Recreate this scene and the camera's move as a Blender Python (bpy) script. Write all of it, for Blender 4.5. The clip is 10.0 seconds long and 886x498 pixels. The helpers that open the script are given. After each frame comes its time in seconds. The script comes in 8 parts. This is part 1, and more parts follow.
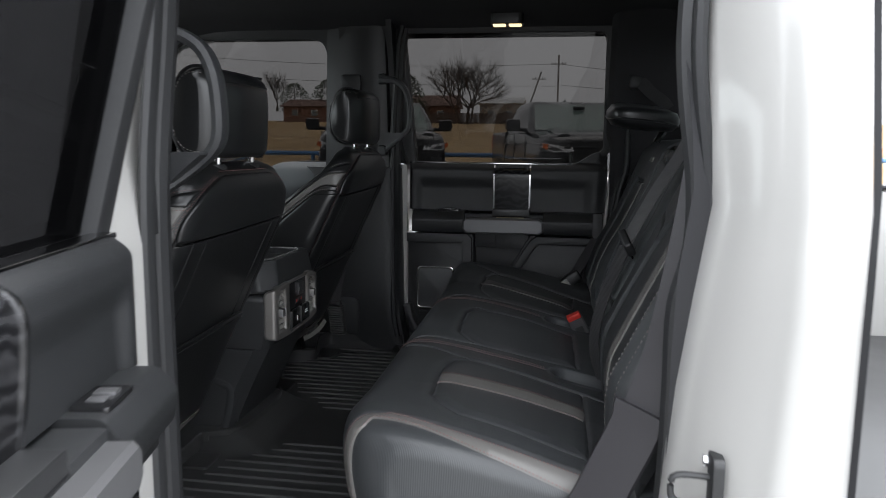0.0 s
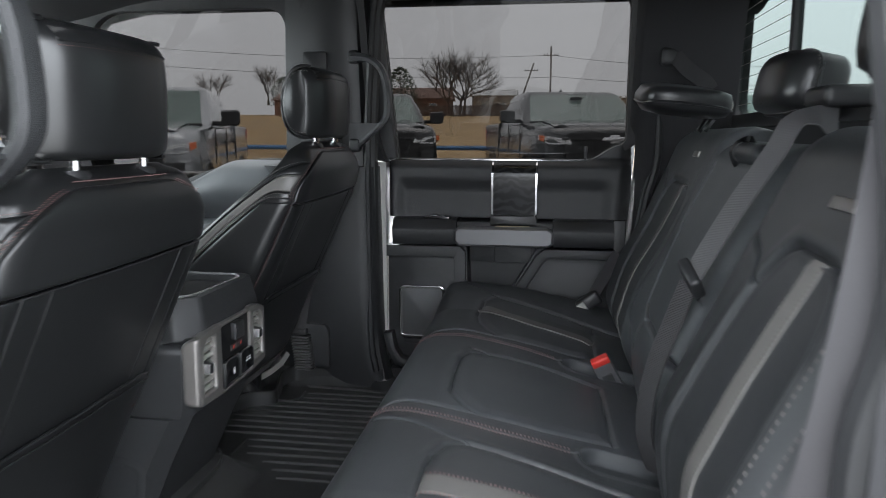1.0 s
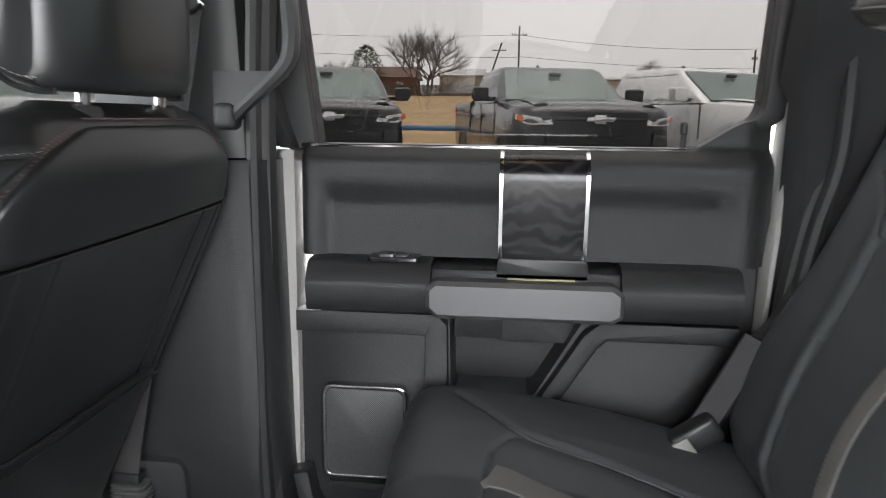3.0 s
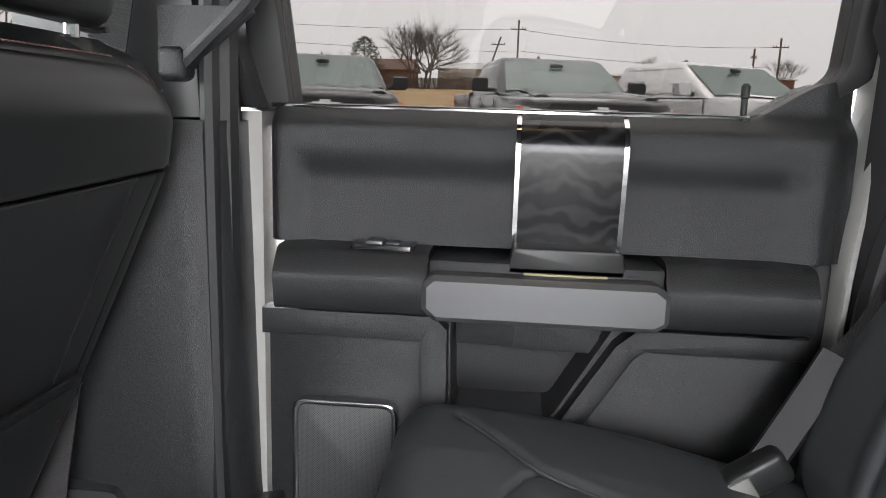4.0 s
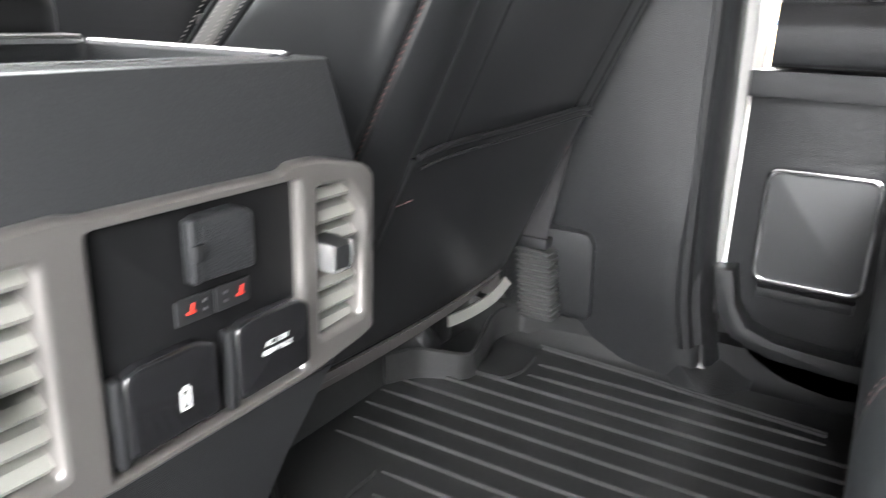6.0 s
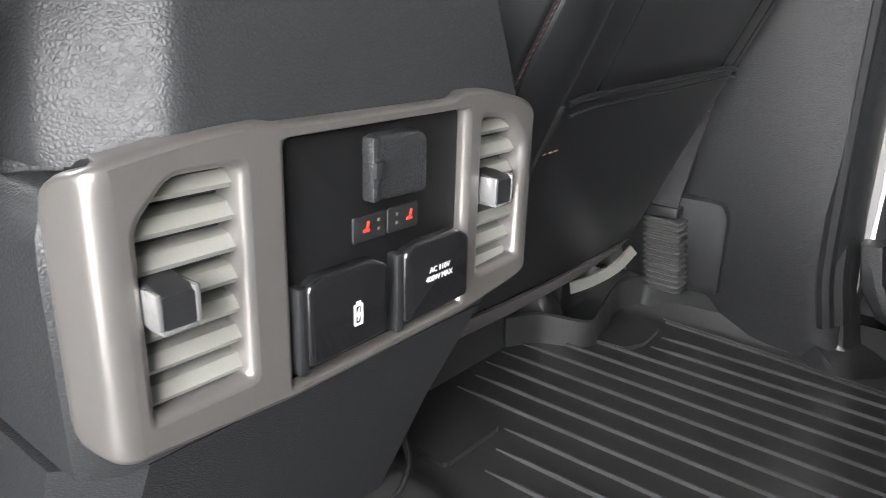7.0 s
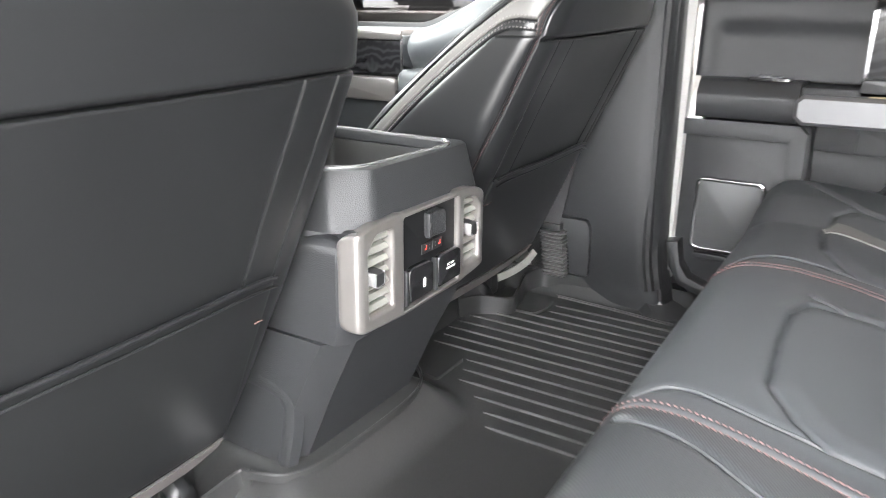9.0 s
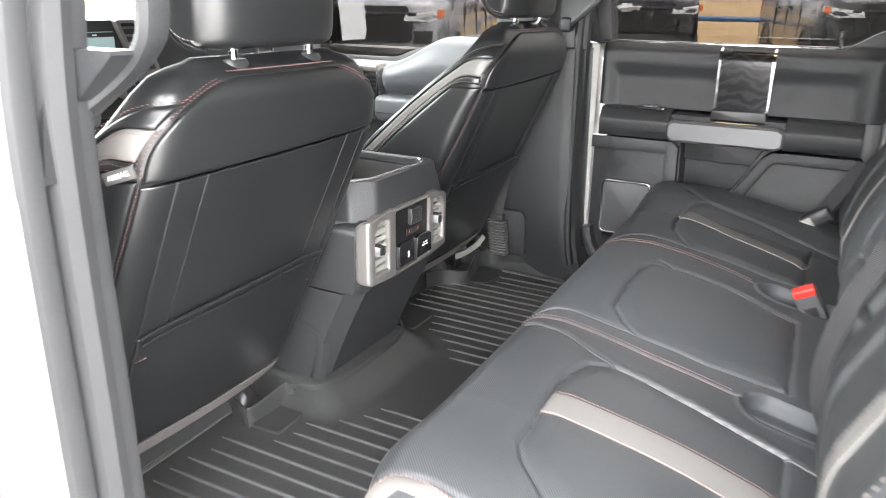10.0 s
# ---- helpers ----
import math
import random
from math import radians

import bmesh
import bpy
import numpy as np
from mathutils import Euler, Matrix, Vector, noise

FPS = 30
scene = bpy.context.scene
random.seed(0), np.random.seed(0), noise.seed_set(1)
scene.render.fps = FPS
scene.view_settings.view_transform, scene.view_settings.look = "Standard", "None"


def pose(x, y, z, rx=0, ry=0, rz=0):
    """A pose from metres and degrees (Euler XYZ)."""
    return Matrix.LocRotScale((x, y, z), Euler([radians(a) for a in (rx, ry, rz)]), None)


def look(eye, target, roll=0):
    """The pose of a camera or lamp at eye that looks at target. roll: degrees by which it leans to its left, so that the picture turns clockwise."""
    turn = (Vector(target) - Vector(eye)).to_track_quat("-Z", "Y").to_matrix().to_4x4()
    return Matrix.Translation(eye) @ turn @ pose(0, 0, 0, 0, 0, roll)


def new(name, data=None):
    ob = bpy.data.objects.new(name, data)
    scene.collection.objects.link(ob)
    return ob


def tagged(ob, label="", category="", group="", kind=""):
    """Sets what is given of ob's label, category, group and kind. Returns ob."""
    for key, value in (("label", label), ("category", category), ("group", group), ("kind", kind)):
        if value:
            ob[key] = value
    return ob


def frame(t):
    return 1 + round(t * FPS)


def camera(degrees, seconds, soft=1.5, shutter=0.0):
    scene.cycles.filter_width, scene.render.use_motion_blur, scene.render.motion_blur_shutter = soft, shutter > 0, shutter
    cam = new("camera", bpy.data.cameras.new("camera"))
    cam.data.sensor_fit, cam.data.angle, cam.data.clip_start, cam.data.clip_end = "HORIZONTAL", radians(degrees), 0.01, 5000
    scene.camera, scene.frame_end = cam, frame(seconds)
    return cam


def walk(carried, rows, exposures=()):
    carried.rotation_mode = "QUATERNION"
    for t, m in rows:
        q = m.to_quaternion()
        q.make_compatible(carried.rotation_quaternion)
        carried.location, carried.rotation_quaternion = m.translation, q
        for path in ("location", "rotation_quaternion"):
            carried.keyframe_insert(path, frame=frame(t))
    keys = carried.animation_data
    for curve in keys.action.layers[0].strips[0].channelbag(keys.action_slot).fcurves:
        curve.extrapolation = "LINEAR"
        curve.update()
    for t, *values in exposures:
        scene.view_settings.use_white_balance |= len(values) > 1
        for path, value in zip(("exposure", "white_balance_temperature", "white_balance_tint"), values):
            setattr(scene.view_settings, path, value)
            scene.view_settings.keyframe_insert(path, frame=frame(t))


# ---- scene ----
cam = camera(62.2, 10.0, soft=0.5, shutter=0.5)
METRES, EYE, TILT, LEAN, TURN = 3.3, 1.47, 0.0, 0.0, 9.2
ROWS = [
    (0.0, 0.0, 0.0, 0.0, 0.09, -7.98, -0.64),
    (0.5, 0.0036, 0.0688, 0.0007, -0.11, -8.32, -0.49),
    (1.0, 0.0055, 0.1508, 0.0003, -0.47, -8.53, -0.15),
    (1.5, 0.0046, 0.234, 0.0017, -0.96, -8.73, 0.03),
    (2.0, 0.0061, 0.3195, 0.002, -1.58, -9.11, 0.11),
    (2.5, 0.0082, 0.4069, 0.0004, -2.49, -9.73, -0.06),
    (4.0, 0.0121, 0.5427, -0.0198, -3.2, -10.49, -1.71),
    (4.5, 0.0073, 0.5389, -0.0249, 0.19, -11.73, -2.25),
    (5.0, -0.0098, 0.5323, -0.042, 7.15, -13.88, -2.39),
    (5.5, -0.03, 0.5176, -0.0638, 15.06, -16.28, -2.07),
    (6.0, -0.0422, 0.5028, -0.0806, 22.22, -17.61, -1.68),
    (7.5, -0.0541, 0.4886, -0.0907, 31.0, -19.27, -1.64),
    (8.0, -0.0389, 0.4607, -0.0812, 29.18, -19.12, -1.14),
    (8.5, -0.0221, 0.3993, -0.058, 25.79, -18.53, -0.95),
    (9.0, -0.0024, 0.3242, -0.0327, 22.62, -18.02, -0.58),
    (9.5, 0.0168, 0.2457, -0.0088, 20.22, -18.26, -0.76),
    (10.0, 0.0426, 0.1785, 0.0101, 19.02, -18.54, -0.79),
]
EXPOSURES = [(0.0, 2.65, 6250, 10), (0.5, 3.1, 6250, 10), (1.0, 3.85, 6150, 9), (1.5, 4.85, 6400, 8), (2.0, 4.95, 6500, 8), (2.5, 4.9, 6500, 9), (4.0, 5.05, 6550, 11), (4.5, 5.1, 6550, 11), (5.0, 5.25, 6550, 11), (5.5, 5.6, 6550, 11), (6.0, 5.85, 6550, 11), (7.5, 5.45, 6650, 12), (8.0, 5.6, 6620, 11), (8.5, 5.9, 6600, 11), (9.0, 6.0, 6600, 11), (9.5, 5.98, 6600, 11), (10.0, 5.72, 6650, 11)]
walk(cam, [(t, pose(0, 0, EYE, TILT, LEAN, TURN) @ pose(METRES * x, METRES * y, METRES * z, 90 + pitch, roll, yaw)) for t, x, y, z, yaw, pitch, roll in ROWS], EXPOSURES)

# ---- light: an overcast sky with a wide, weak sun ----
world = bpy.data.worlds.new("overcast_sky")
scene.world = world
world.use_nodes = True
wn, wl = world.node_tree.nodes, world.node_tree.links
wn.clear()
sky = wn.new("ShaderNodeTexSky")
sky.sky_type, sky.sun_disc = "NISHITA", False
sky.sun_elevation, sky.sun_rotation = radians(76), radians(40)
sky.air_density, sky.dust_density = 1.0, 4.0
grey = wn.new("ShaderNodeHueSaturation")
grey.inputs["Saturation"].default_value = 0.12
veil = wn.new("ShaderNodeMix")
veil.data_type, veil.blend_type = "RGBA", "MIX"
veil.inputs["Factor"].default_value = 0.72
veil.inputs[7].default_value = (7.3, 7.4, 7.55, 1)
back = wn.new("ShaderNodeBackground")
back.inputs["Strength"].default_value = 0.115
wout = wn.new("ShaderNodeOutputWorld")
wl.new(sky.outputs["Color"], grey.inputs["Color"])
wl.new(grey.outputs["Color"], veil.inputs[6])
wl.new(veil.outputs[2], back.inputs["Color"])
wl.new(back.outputs["Background"], wout.inputs["Surface"])
sun_data = bpy.data.lights.new("sun", "SUN")
sun_data.energy, sun_data.angle, sun_data.color = 0.6, radians(45), (1.0, 0.98, 0.95)
sun = new("sun", sun_data)
sun.matrix_world = look((4, 5, 26), (0, 0, 0))

# ---- shapes ----
def mesh_of(bm, name, smooth=35):
    me = bpy.data.meshes.new(name)
    bm.normal_update()
    bm.to_mesh(me)
    bm.free()
    return finish(me, smooth)


def finish(me, smooth=35):
    if smooth:
        for p in me.polygons:
            p.use_smooth = len(p.vertices) < 7
        me.set_sharp_from_angle(angle=radians(smooth))
    return me


def raw(name, verts, faces, smooth=35, recalc=True):
    me = bpy.data.meshes.new(name)
    me.from_pydata([tuple(v) for v in verts], [], faces)
    if recalc:
        bm = bmesh.new()
        bm.from_mesh(me)
        bmesh.ops.recalc_face_normals(bm, faces=bm.faces)
        bm.to_mesh(me)
        bm.free()
    return finish(me, smooth)


def thing(name, label, category, at=(0, 0, 0), group="", kind="", turn=0):
    ob = new(name)
    ob.empty_display_size = 0.1
    ob.matrix_basis = pose(*at, 0, 0, turn)
    return tagged(ob, label, category, group, kind)


def part(name, me, material, parent=None, label="", kind="", local=False):
    """One mesh under a thing. Its vertices are in world metres unless local."""
    if isinstance(me, bmesh.types.BMesh):
        me = mesh_of(me, name)
    if not me.materials:
        me.materials.append(material)
    ob = new(name, me)
    if parent is not None:
        ob.parent = parent
        if not local:
            m = parent.matrix_basis.copy()
            up = parent.parent
            while up is not None:
                m = up.matrix_basis @ m
                up = up.parent
            ob.matrix_basis = m.inverted()
    return tagged(ob, label, "", "", kind)


def solo(name, me, material, label, category, kind="", group=""):
    if isinstance(me, bmesh.types.BMesh):
        me = mesh_of(me, name)
    if not me.materials:
        me.materials.append(material)
    return tagged(new(name, me), label, category, group, kind)


def box(lo, hi, bevel=0.0, seg=2, m=None):
    bm = bmesh.new()
    bmesh.ops.create_cube(bm, size=1)
    c = [(a + b) / 2 for a, b in zip(lo, hi)]
    s = [abs(b - a) for a, b in zip(lo, hi)]
    for v in bm.verts:
        v.co = Vector((c[0] + v.co.x * s[0], c[1] + v.co.y * s[1], c[2] + v.co.z * s[2]))
    if bevel:
        bmesh.ops.bevel(bm, geom=bm.edges[:], offset=min(bevel, min(s) * 0.49), segments=seg, profile=0.5, affect="EDGES")
    if m is not None:
        bm.transform(m)
    return bm


def round_poly(pts, r, n=4):
    """Rounds the corners of a closed outline."""
    out = []
    k = len(pts)
    for i in range(k):
        a, b, c = Vector(pts[i - 1]), Vector(pts[i]), Vector(pts[(i + 1) % k])
        rr = r[i] if isinstance(r, (list, tuple)) else r
        d = min(rr, (a - b).length * 0.49, (c - b).length * 0.49)
        p, q = b + (a - b).normalized() * d, b + (c - b).normalized() * d
        if d < 1e-5:
            out.append(b)
            continue
        for j in range(n + 1):
            t = j / n
            out.append((1 - t) ** 2 * p + 2 * t * (1 - t) * b + t * t * q)
    return out


AXES = {"x": (1, 2, 0), "y": (0, 2, 1), "z": (0, 1, 2)}


def slab(outline, axis, a, b, bevel=0.0, seg=2, holes=(), both=False):
    """An outline in the plane across axis, drawn out from a (its face) to b."""
    i, j, k = AXES[axis]

    def at(p, d):
        v = [0, 0, 0]
        v[i], v[j], v[k] = p[0], p[1], d
        return v

    bm = bmesh.new()
    if not holes:
        f = bm.faces.new([bm.verts.new(at(p, a)) for p in outline])
        top = [f]
    else:
        edges = []
        for loop in (outline, *holes):
            vs = [bm.verts.new(at(p, a)) for p in loop]
            edges += [bm.edges.new((vs[n], vs[(n + 1) % len(vs)])) for n in range(len(vs))]
        bmesh.ops.triangle_fill(bm, use_beauty=True, edges=edges)
        top = bm.faces[:]
    ext = bmesh.ops.extrude_face_region(bm, geom=top)
    dv = [0, 0, 0]
    dv[k] = b - a
    bmesh.ops.translate(bm, verts=[g for g in ext["geom"] if isinstance(g, bmesh.types.BMVert)], vec=dv)
    bmesh.ops.recalc_face_normals(bm, faces=bm.faces)
    if bevel:
        def rim(e):
            if len(e.link_faces) != 2:
                return False
            ds = [v.co[k] for v in e.verts]
            flat = abs(ds[0] - ds[1]) < 1e-6 and (abs(ds[0] - a) < 1e-6 or (both and abs(ds[0] - b) < 1e-6))
            return flat and e.calc_face_angle(0) > 0.5
        bmesh.ops.bevel(bm, geom=[e for e in bm.edges if rim(e)], offset=bevel, segments=seg, profile=0.5, affect="EDGES", clamp_overlap=True)
    return bm


def rect(x0, y0, x1, y1, r=0.0, n=4):
    p = [(x0, y0), (x1, y0), (x1, y1), (x0, y1)]
    return round_poly(p, r, n) if r else [Vector(q) for q in p]


def spline(pts, n, closed=False):
    """n points along a smooth curve through pts."""
    P = [Vector(p) for p in pts]
    k = len(P)
    out = []
    spans = k if closed else k - 1
    fine = []
    for i in range(spans):
        p1, p2 = P[i], P[(i + 1) % k]
        p0 = P[i - 1] if (closed or i > 0) else p1 * 2 - p2
        p3 = P[(i + 2) % k] if (closed or i + 2 < k) else p2 * 2 - p1
        for j in range(12):
            t = j / 12
            fine.append(0.5 * ((2 * p1) + (p2 - p0) * t + (2 * p0 - 5 * p1 + 4 * p2 - p3) * t * t + (3 * p1 - p0 - 3 * p2 + p3) * t ** 3))
    fine.append(P[0] if closed else P[-1])
    acc = [0.0]
    for a, b in zip(fine, fine[1:]):
        acc.append(acc[-1] + (b - a).length)
    for i in range(n):
        s = acc[-1] * i / (n if closed else n - 1)
        j = 0
        while j < len(acc) - 2 and acc[j + 1] < s:
            j += 1
        w = (s - acc[j]) / max(1e-9, acc[j + 1] - acc[j])
        out.append(fine[j].lerp(fine[j + 1], min(1, max(0, w))))
    return out


def sweep(path, section, up=(0, 0, 1), closed=False, caps=True, scale=None):
    """Sweeps a 2D section along a path; section x goes sideways, y along up."""
    P = [Vector(p) for p in path]
    verts, faces = [], []
    m, k = len(section), len(P)
    for i, p in enumerate(P):
        a = P[i - 1] if (closed or i) else p
        b = P[(i + 1) % k] if (closed or i < k - 1) else p
        t = (b - a).normalized()
        u = Vector(up)
        side = t.cross(u)
        side = side.normalized() if side.length > 1e-5 else Vector((1, 0, 0))
        u = side.cross(t).normalized()
        s = scale[i] if scale else 1.0
        for q in section:
            verts.append(p + side * q[0] * s + u * q[1] * s)
    for i in range(k if closed else k - 1):
        for j in range(m):
            a, b = i * m + j, i * m + (j + 1) % m
            c, d = ((i + 1) % k) * m + (j + 1) % m, ((i + 1) % k) * m + j
            faces.append((a, b, c, d))
    if caps and not closed:
        faces += [tuple(range(m - 1, -1, -1)), tuple(range((k - 1) * m, k * m))]
    return raw("sweep", verts, faces)


def circle(r, n=8, sy=1.0):
    return [(r * math.cos(2 * math.pi * i / n), r * sy * math.sin(2 * math.pi * i / n)) for i in range(n)]


def tube(path, r, n=8, smooth_n=0, closed=False):
    if smooth_n:
        path = spline(path, smooth_n, closed)
    return sweep(path, circle(r, n), up=(0.123, 0.04, 0.99), closed=closed)


def loft(rings, caps=True, smooth=35, closed=False):
    """A skin over rings with the same count of points."""
    m, k = len(rings[0]), len(rings)
    verts = [Vector(p) for r in rings for p in r]
    faces = []
    for i in range(k if closed else k - 1):
        for j in range(m):
            n = (i + 1) % k
            faces.append((i * m + j, i * m + (j + 1) % m, n * m + (j + 1) % m, n * m + j))
    if caps and not closed:
        faces += [tuple(range(m - 1, -1, -1)), tuple(range((k - 1) * m, k * m))]
    return raw("loft", verts, faces, smooth)


def pad(nu, nv, front, rear, smooth=50):
    """A closed cushion: front and rear give xyz arrays over u, v in 0..1; their rims are sewn together."""
    gu = np.linspace(0, 1, nu) if isinstance(nu, int) else nu
    gv = np.linspace(0, 1, nv) if isinstance(nv, int) else nv
    nu, nv = len(gu), len(gv)
    u, v = np.meshgrid(gu, gv, indexing="ij")
    F = np.stack(front(u, v), -1).reshape(-1, 3)
    R = np.stack(rear(u, v), -1).reshape(-1, 3)
    n = nu * nv
    idx = np.arange(n).reshape(nu, nv)
    a, b, c, d = idx[:-1, :-1].ravel(), idx[1:, :-1].ravel(), idx[1:, 1:].ravel(), idx[:-1, 1:].ravel()
    faces = [tuple(q) for q in np.stack([a, b, c, d], 1).tolist()] + [tuple(q) for q in (np.stack([d, c, b, a], 1) + n).tolist()]
    rim = list(idx[:, 0]) + list(idx[-1, 1:]) + list(idx[-2::-1, -1]) + list(idx[0, -2:0:-1])
    for i in range(len(rim)):
        p, q = int(rim[i]), int(rim[(i + 1) % len(rim)])
        faces.append((q, p, p + n, q + n))
    return raw("pad", np.concatenate([F, R]).tolist(), faces, smooth)


def sheet(nu, nv, front, thick=0.004, n_dir=(0, 0, 1), smooth=50):
    d = np.array(n_dir) * thick

    def rear(u, v):
        f = front(u, v)
        return [f[i] - d[i] for i in range(3)]
    return pad(nu, nv, front, rear, smooth)


def dist_line(X, Y, pts):
    best = np.full(X.shape, 1e9)
    for (ax, ay), (bx, by) in zip(pts, pts[1:]):
        dx, dy = bx - ax, by - ay
        t = np.clip(((X - ax) * dx + (Y - ay) * dy) / (dx * dx + dy * dy + 1e-12), 0, 1)
        best = np.minimum(best, np.hypot(X - ax - t * dx, Y - ay - t * dy))
    return best


def groove(X, Y, pts, depth, width):
    return -depth * np.exp(-(dist_line(X, Y, pts) / width) ** 2)


def inside(X, Y, pts):
    r = np.zeros(X.shape, bool)
    k = len(pts)
    for i in range(k):
        (ax, ay), (bx, by) = pts[i], pts[(i + 1) % k]
        cond = ((ay > Y) != (by > Y)) & (X < (bx - ax) * (Y - ay) / ((by - ay) if abs(by - ay) > 1e-12 else 1e-12) + ax)
        r ^= cond
    return r


def signed(X, Y, pts):
    d = dist_line(X, Y, list(pts) + [pts[0]])
    return np.where(inside(X, Y, pts), d, -d)


def ease(t):
    t = np.clip(t, 0, 1)
    return t * t * (3 - 2 * t)


def stitches(path, length=0.005, gap=0.0025, r=0.0008, lean=0.0, lift=(0, 0, 1)):
    """Short thread dashes along a path."""
    P = [Vector(p) for p in path]
    total = sum((b - a).length for a, b in zip(P, P[1:]))
    n = max(2, int(total / (length + gap)))
    Q = spline(P, n * 2) if len(P) > 2 else [P[0].lerp(P[1], i / (2 * n - 1)) for i in range(2 * n)]
    verts, faces = [], []
    L = Vector(lift).normalized()
    for i in range(n - 1):
        a, b = Q[2 * i], Q[2 * i + 1]
        t = (b - a).normalized()
        s = t.cross(L)
        a, b = a - s * lean, b + s * lean
        k = len(verts)
        for p in (a, b):
            verts += [p + s * r, p + L * r * 1.2, p - s * r, p - L * r]
        for j in range(4):
            faces.append((k + j, k + (j + 1) % 4, k + 4 + (j + 1) % 4, k + 4 + j))
        faces += [(k + 3, k + 2, k + 1, k), (k + 4, k + 5, k + 6, k + 7)]
    return raw("stitching", verts, faces, 0, False)


def words(text, size, m, extrude=0.0002):
    cu = bpy.data.curves.new("words", "FONT")
    cu.body, cu.size, cu.extrude, cu.align_x, cu.align_y = text, size, extrude, "CENTER", "CENTER"
    tmp = bpy.data.objects.new("words", cu)
    scene.collection.objects.link(tmp)
    bpy.context.view_layer.update()
    me = bpy.data.meshes.new_from_object(tmp.evaluated_get(bpy.context.evaluated_depsgraph_get()))
    bpy.data.objects.remove(tmp)
    me.transform(m)
    return me

# ---- materials ----
def material(name, colour, rough=0.5, metal=0.0, vary=0.15, grain=400.0, bump=0.1, dist=0.0004, blotch=6.0, coat=0.0, spec=0.5, rough_vary=0.03, pattern="noise"):
    """A surface with two scales of variation and a fine relief."""
    m = bpy.data.materials.new(name)
    m.use_nodes = True
    n, l = m.node_tree.nodes, m.node_tree.links
    b = n["Principled BSDF"]
    b.inputs["Metallic"].default_value = metal
    b.inputs["Coat Weight"].default_value = coat
    b.inputs["Coat Roughness"].default_value = 0.06
    b.inputs["Specular IOR Level"].default_value = spec
    geo = n.new("ShaderNodeNewGeometry")
    big = n.new("ShaderNodeTexNoise")
    big.inputs["Scale"].default_value, big.inputs["Detail"].default_value = blotch, 5
    fine = n.new("ShaderNodeTexVoronoi" if pattern == "grain" else "ShaderNodeTexNoise")
    fine.inputs["Scale"].default_value = grain
    if pattern == "grain":
        fine.feature = "DISTANCE_TO_EDGE"
    else:
        fine.inputs["Detail"].default_value = 3
    l.new(geo.outputs["Position"], big.inputs["Vector"])
    l.new(geo.outputs["Position"], fine.inputs["Vector"])
    f_out = fine.outputs["Distance"] if pattern == "grain" else fine.outputs["Fac"]
    add = n.new("ShaderNodeMath")
    add.operation = "ADD"
    l.new(big.outputs["Fac"], add.inputs[0])
    l.new(f_out, add.inputs[1])
    rng = n.new("ShaderNodeMapRange")
    rng.inputs[1].default_value, rng.inputs[2].default_value = (0.2, 1.1) if pattern == "grain" else (0.5, 1.5)
    rng.clamp = False
    rng.inputs[3].default_value, rng.inputs[4].default_value = 1 - vary, 1 + vary
    l.new(add.outputs[0], rng.inputs[0])
    mul = n.new("ShaderNodeMix")
    mul.data_type, mul.blend_type = "RGBA", "MULTIPLY"
    mul.inputs["Factor"].default_value = 1
    mul.inputs[6].default_value = (*colour, 1)
    l.new(rng.outputs[0], mul.inputs[7])
    l.new(mul.outputs[2], b.inputs["Base Color"])
    rr = n.new("ShaderNodeMapRange")
    rr.inputs[1].default_value, rr.inputs[2].default_value = 0.3, 0.7
    rr.inputs[3].default_value, rr.inputs[4].default_value = max(0.02, rough - rough_vary), min(1, rough + rough_vary)
    l.new(big.outputs["Fac"], rr.inputs[0])
    l.new(rr.outputs[0], b.inputs["Roughness"])
    if bump:
        bp = n.new("ShaderNodeBump")
        bp.inputs["Strength"].default_value, bp.inputs["Distance"].default_value = bump, dist
        l.new(f_out, bp.inputs["Height"])
        l.new(bp.outputs["Normal"], b.inputs["Normal"])
    return m


def pane_glass(name, tint, gloss=0.02):
    m = bpy.data.materials.new(name)
    m.use_nodes = True
    n, l = m.node_tree.nodes, m.node_tree.links
    n.clear()
    out = n.new("ShaderNodeOutputMaterial")
    mix = n.new("ShaderNodeMixShader")
    see = n.new("ShaderNodeBsdfTransparent")
    see.inputs["Color"].default_value = (*tint, 1)
    shine = n.new("ShaderNodeBsdfGlossy")
    shine.inputs["Roughness"].default_value = gloss
    mix.inputs[0].default_value = 0.018
    l.new(see.outputs[0], mix.inputs[1])
    l.new(shine.outputs[0], mix.inputs[2])
    l.new(mix.outputs[0], out.inputs["Surface"])
    return m


def glowing(name, colour, strength):
    m = bpy.data.materials.new(name)
    m.use_nodes = True
    b = m.node_tree.nodes["Principled BSDF"]
    b.inputs["Base Color"].default_value = (*colour, 1)
    b.inputs["Emission Color"].default_value = (*colour, 1)
    b.inputs["Emission Strength"].default_value = strength
    return m


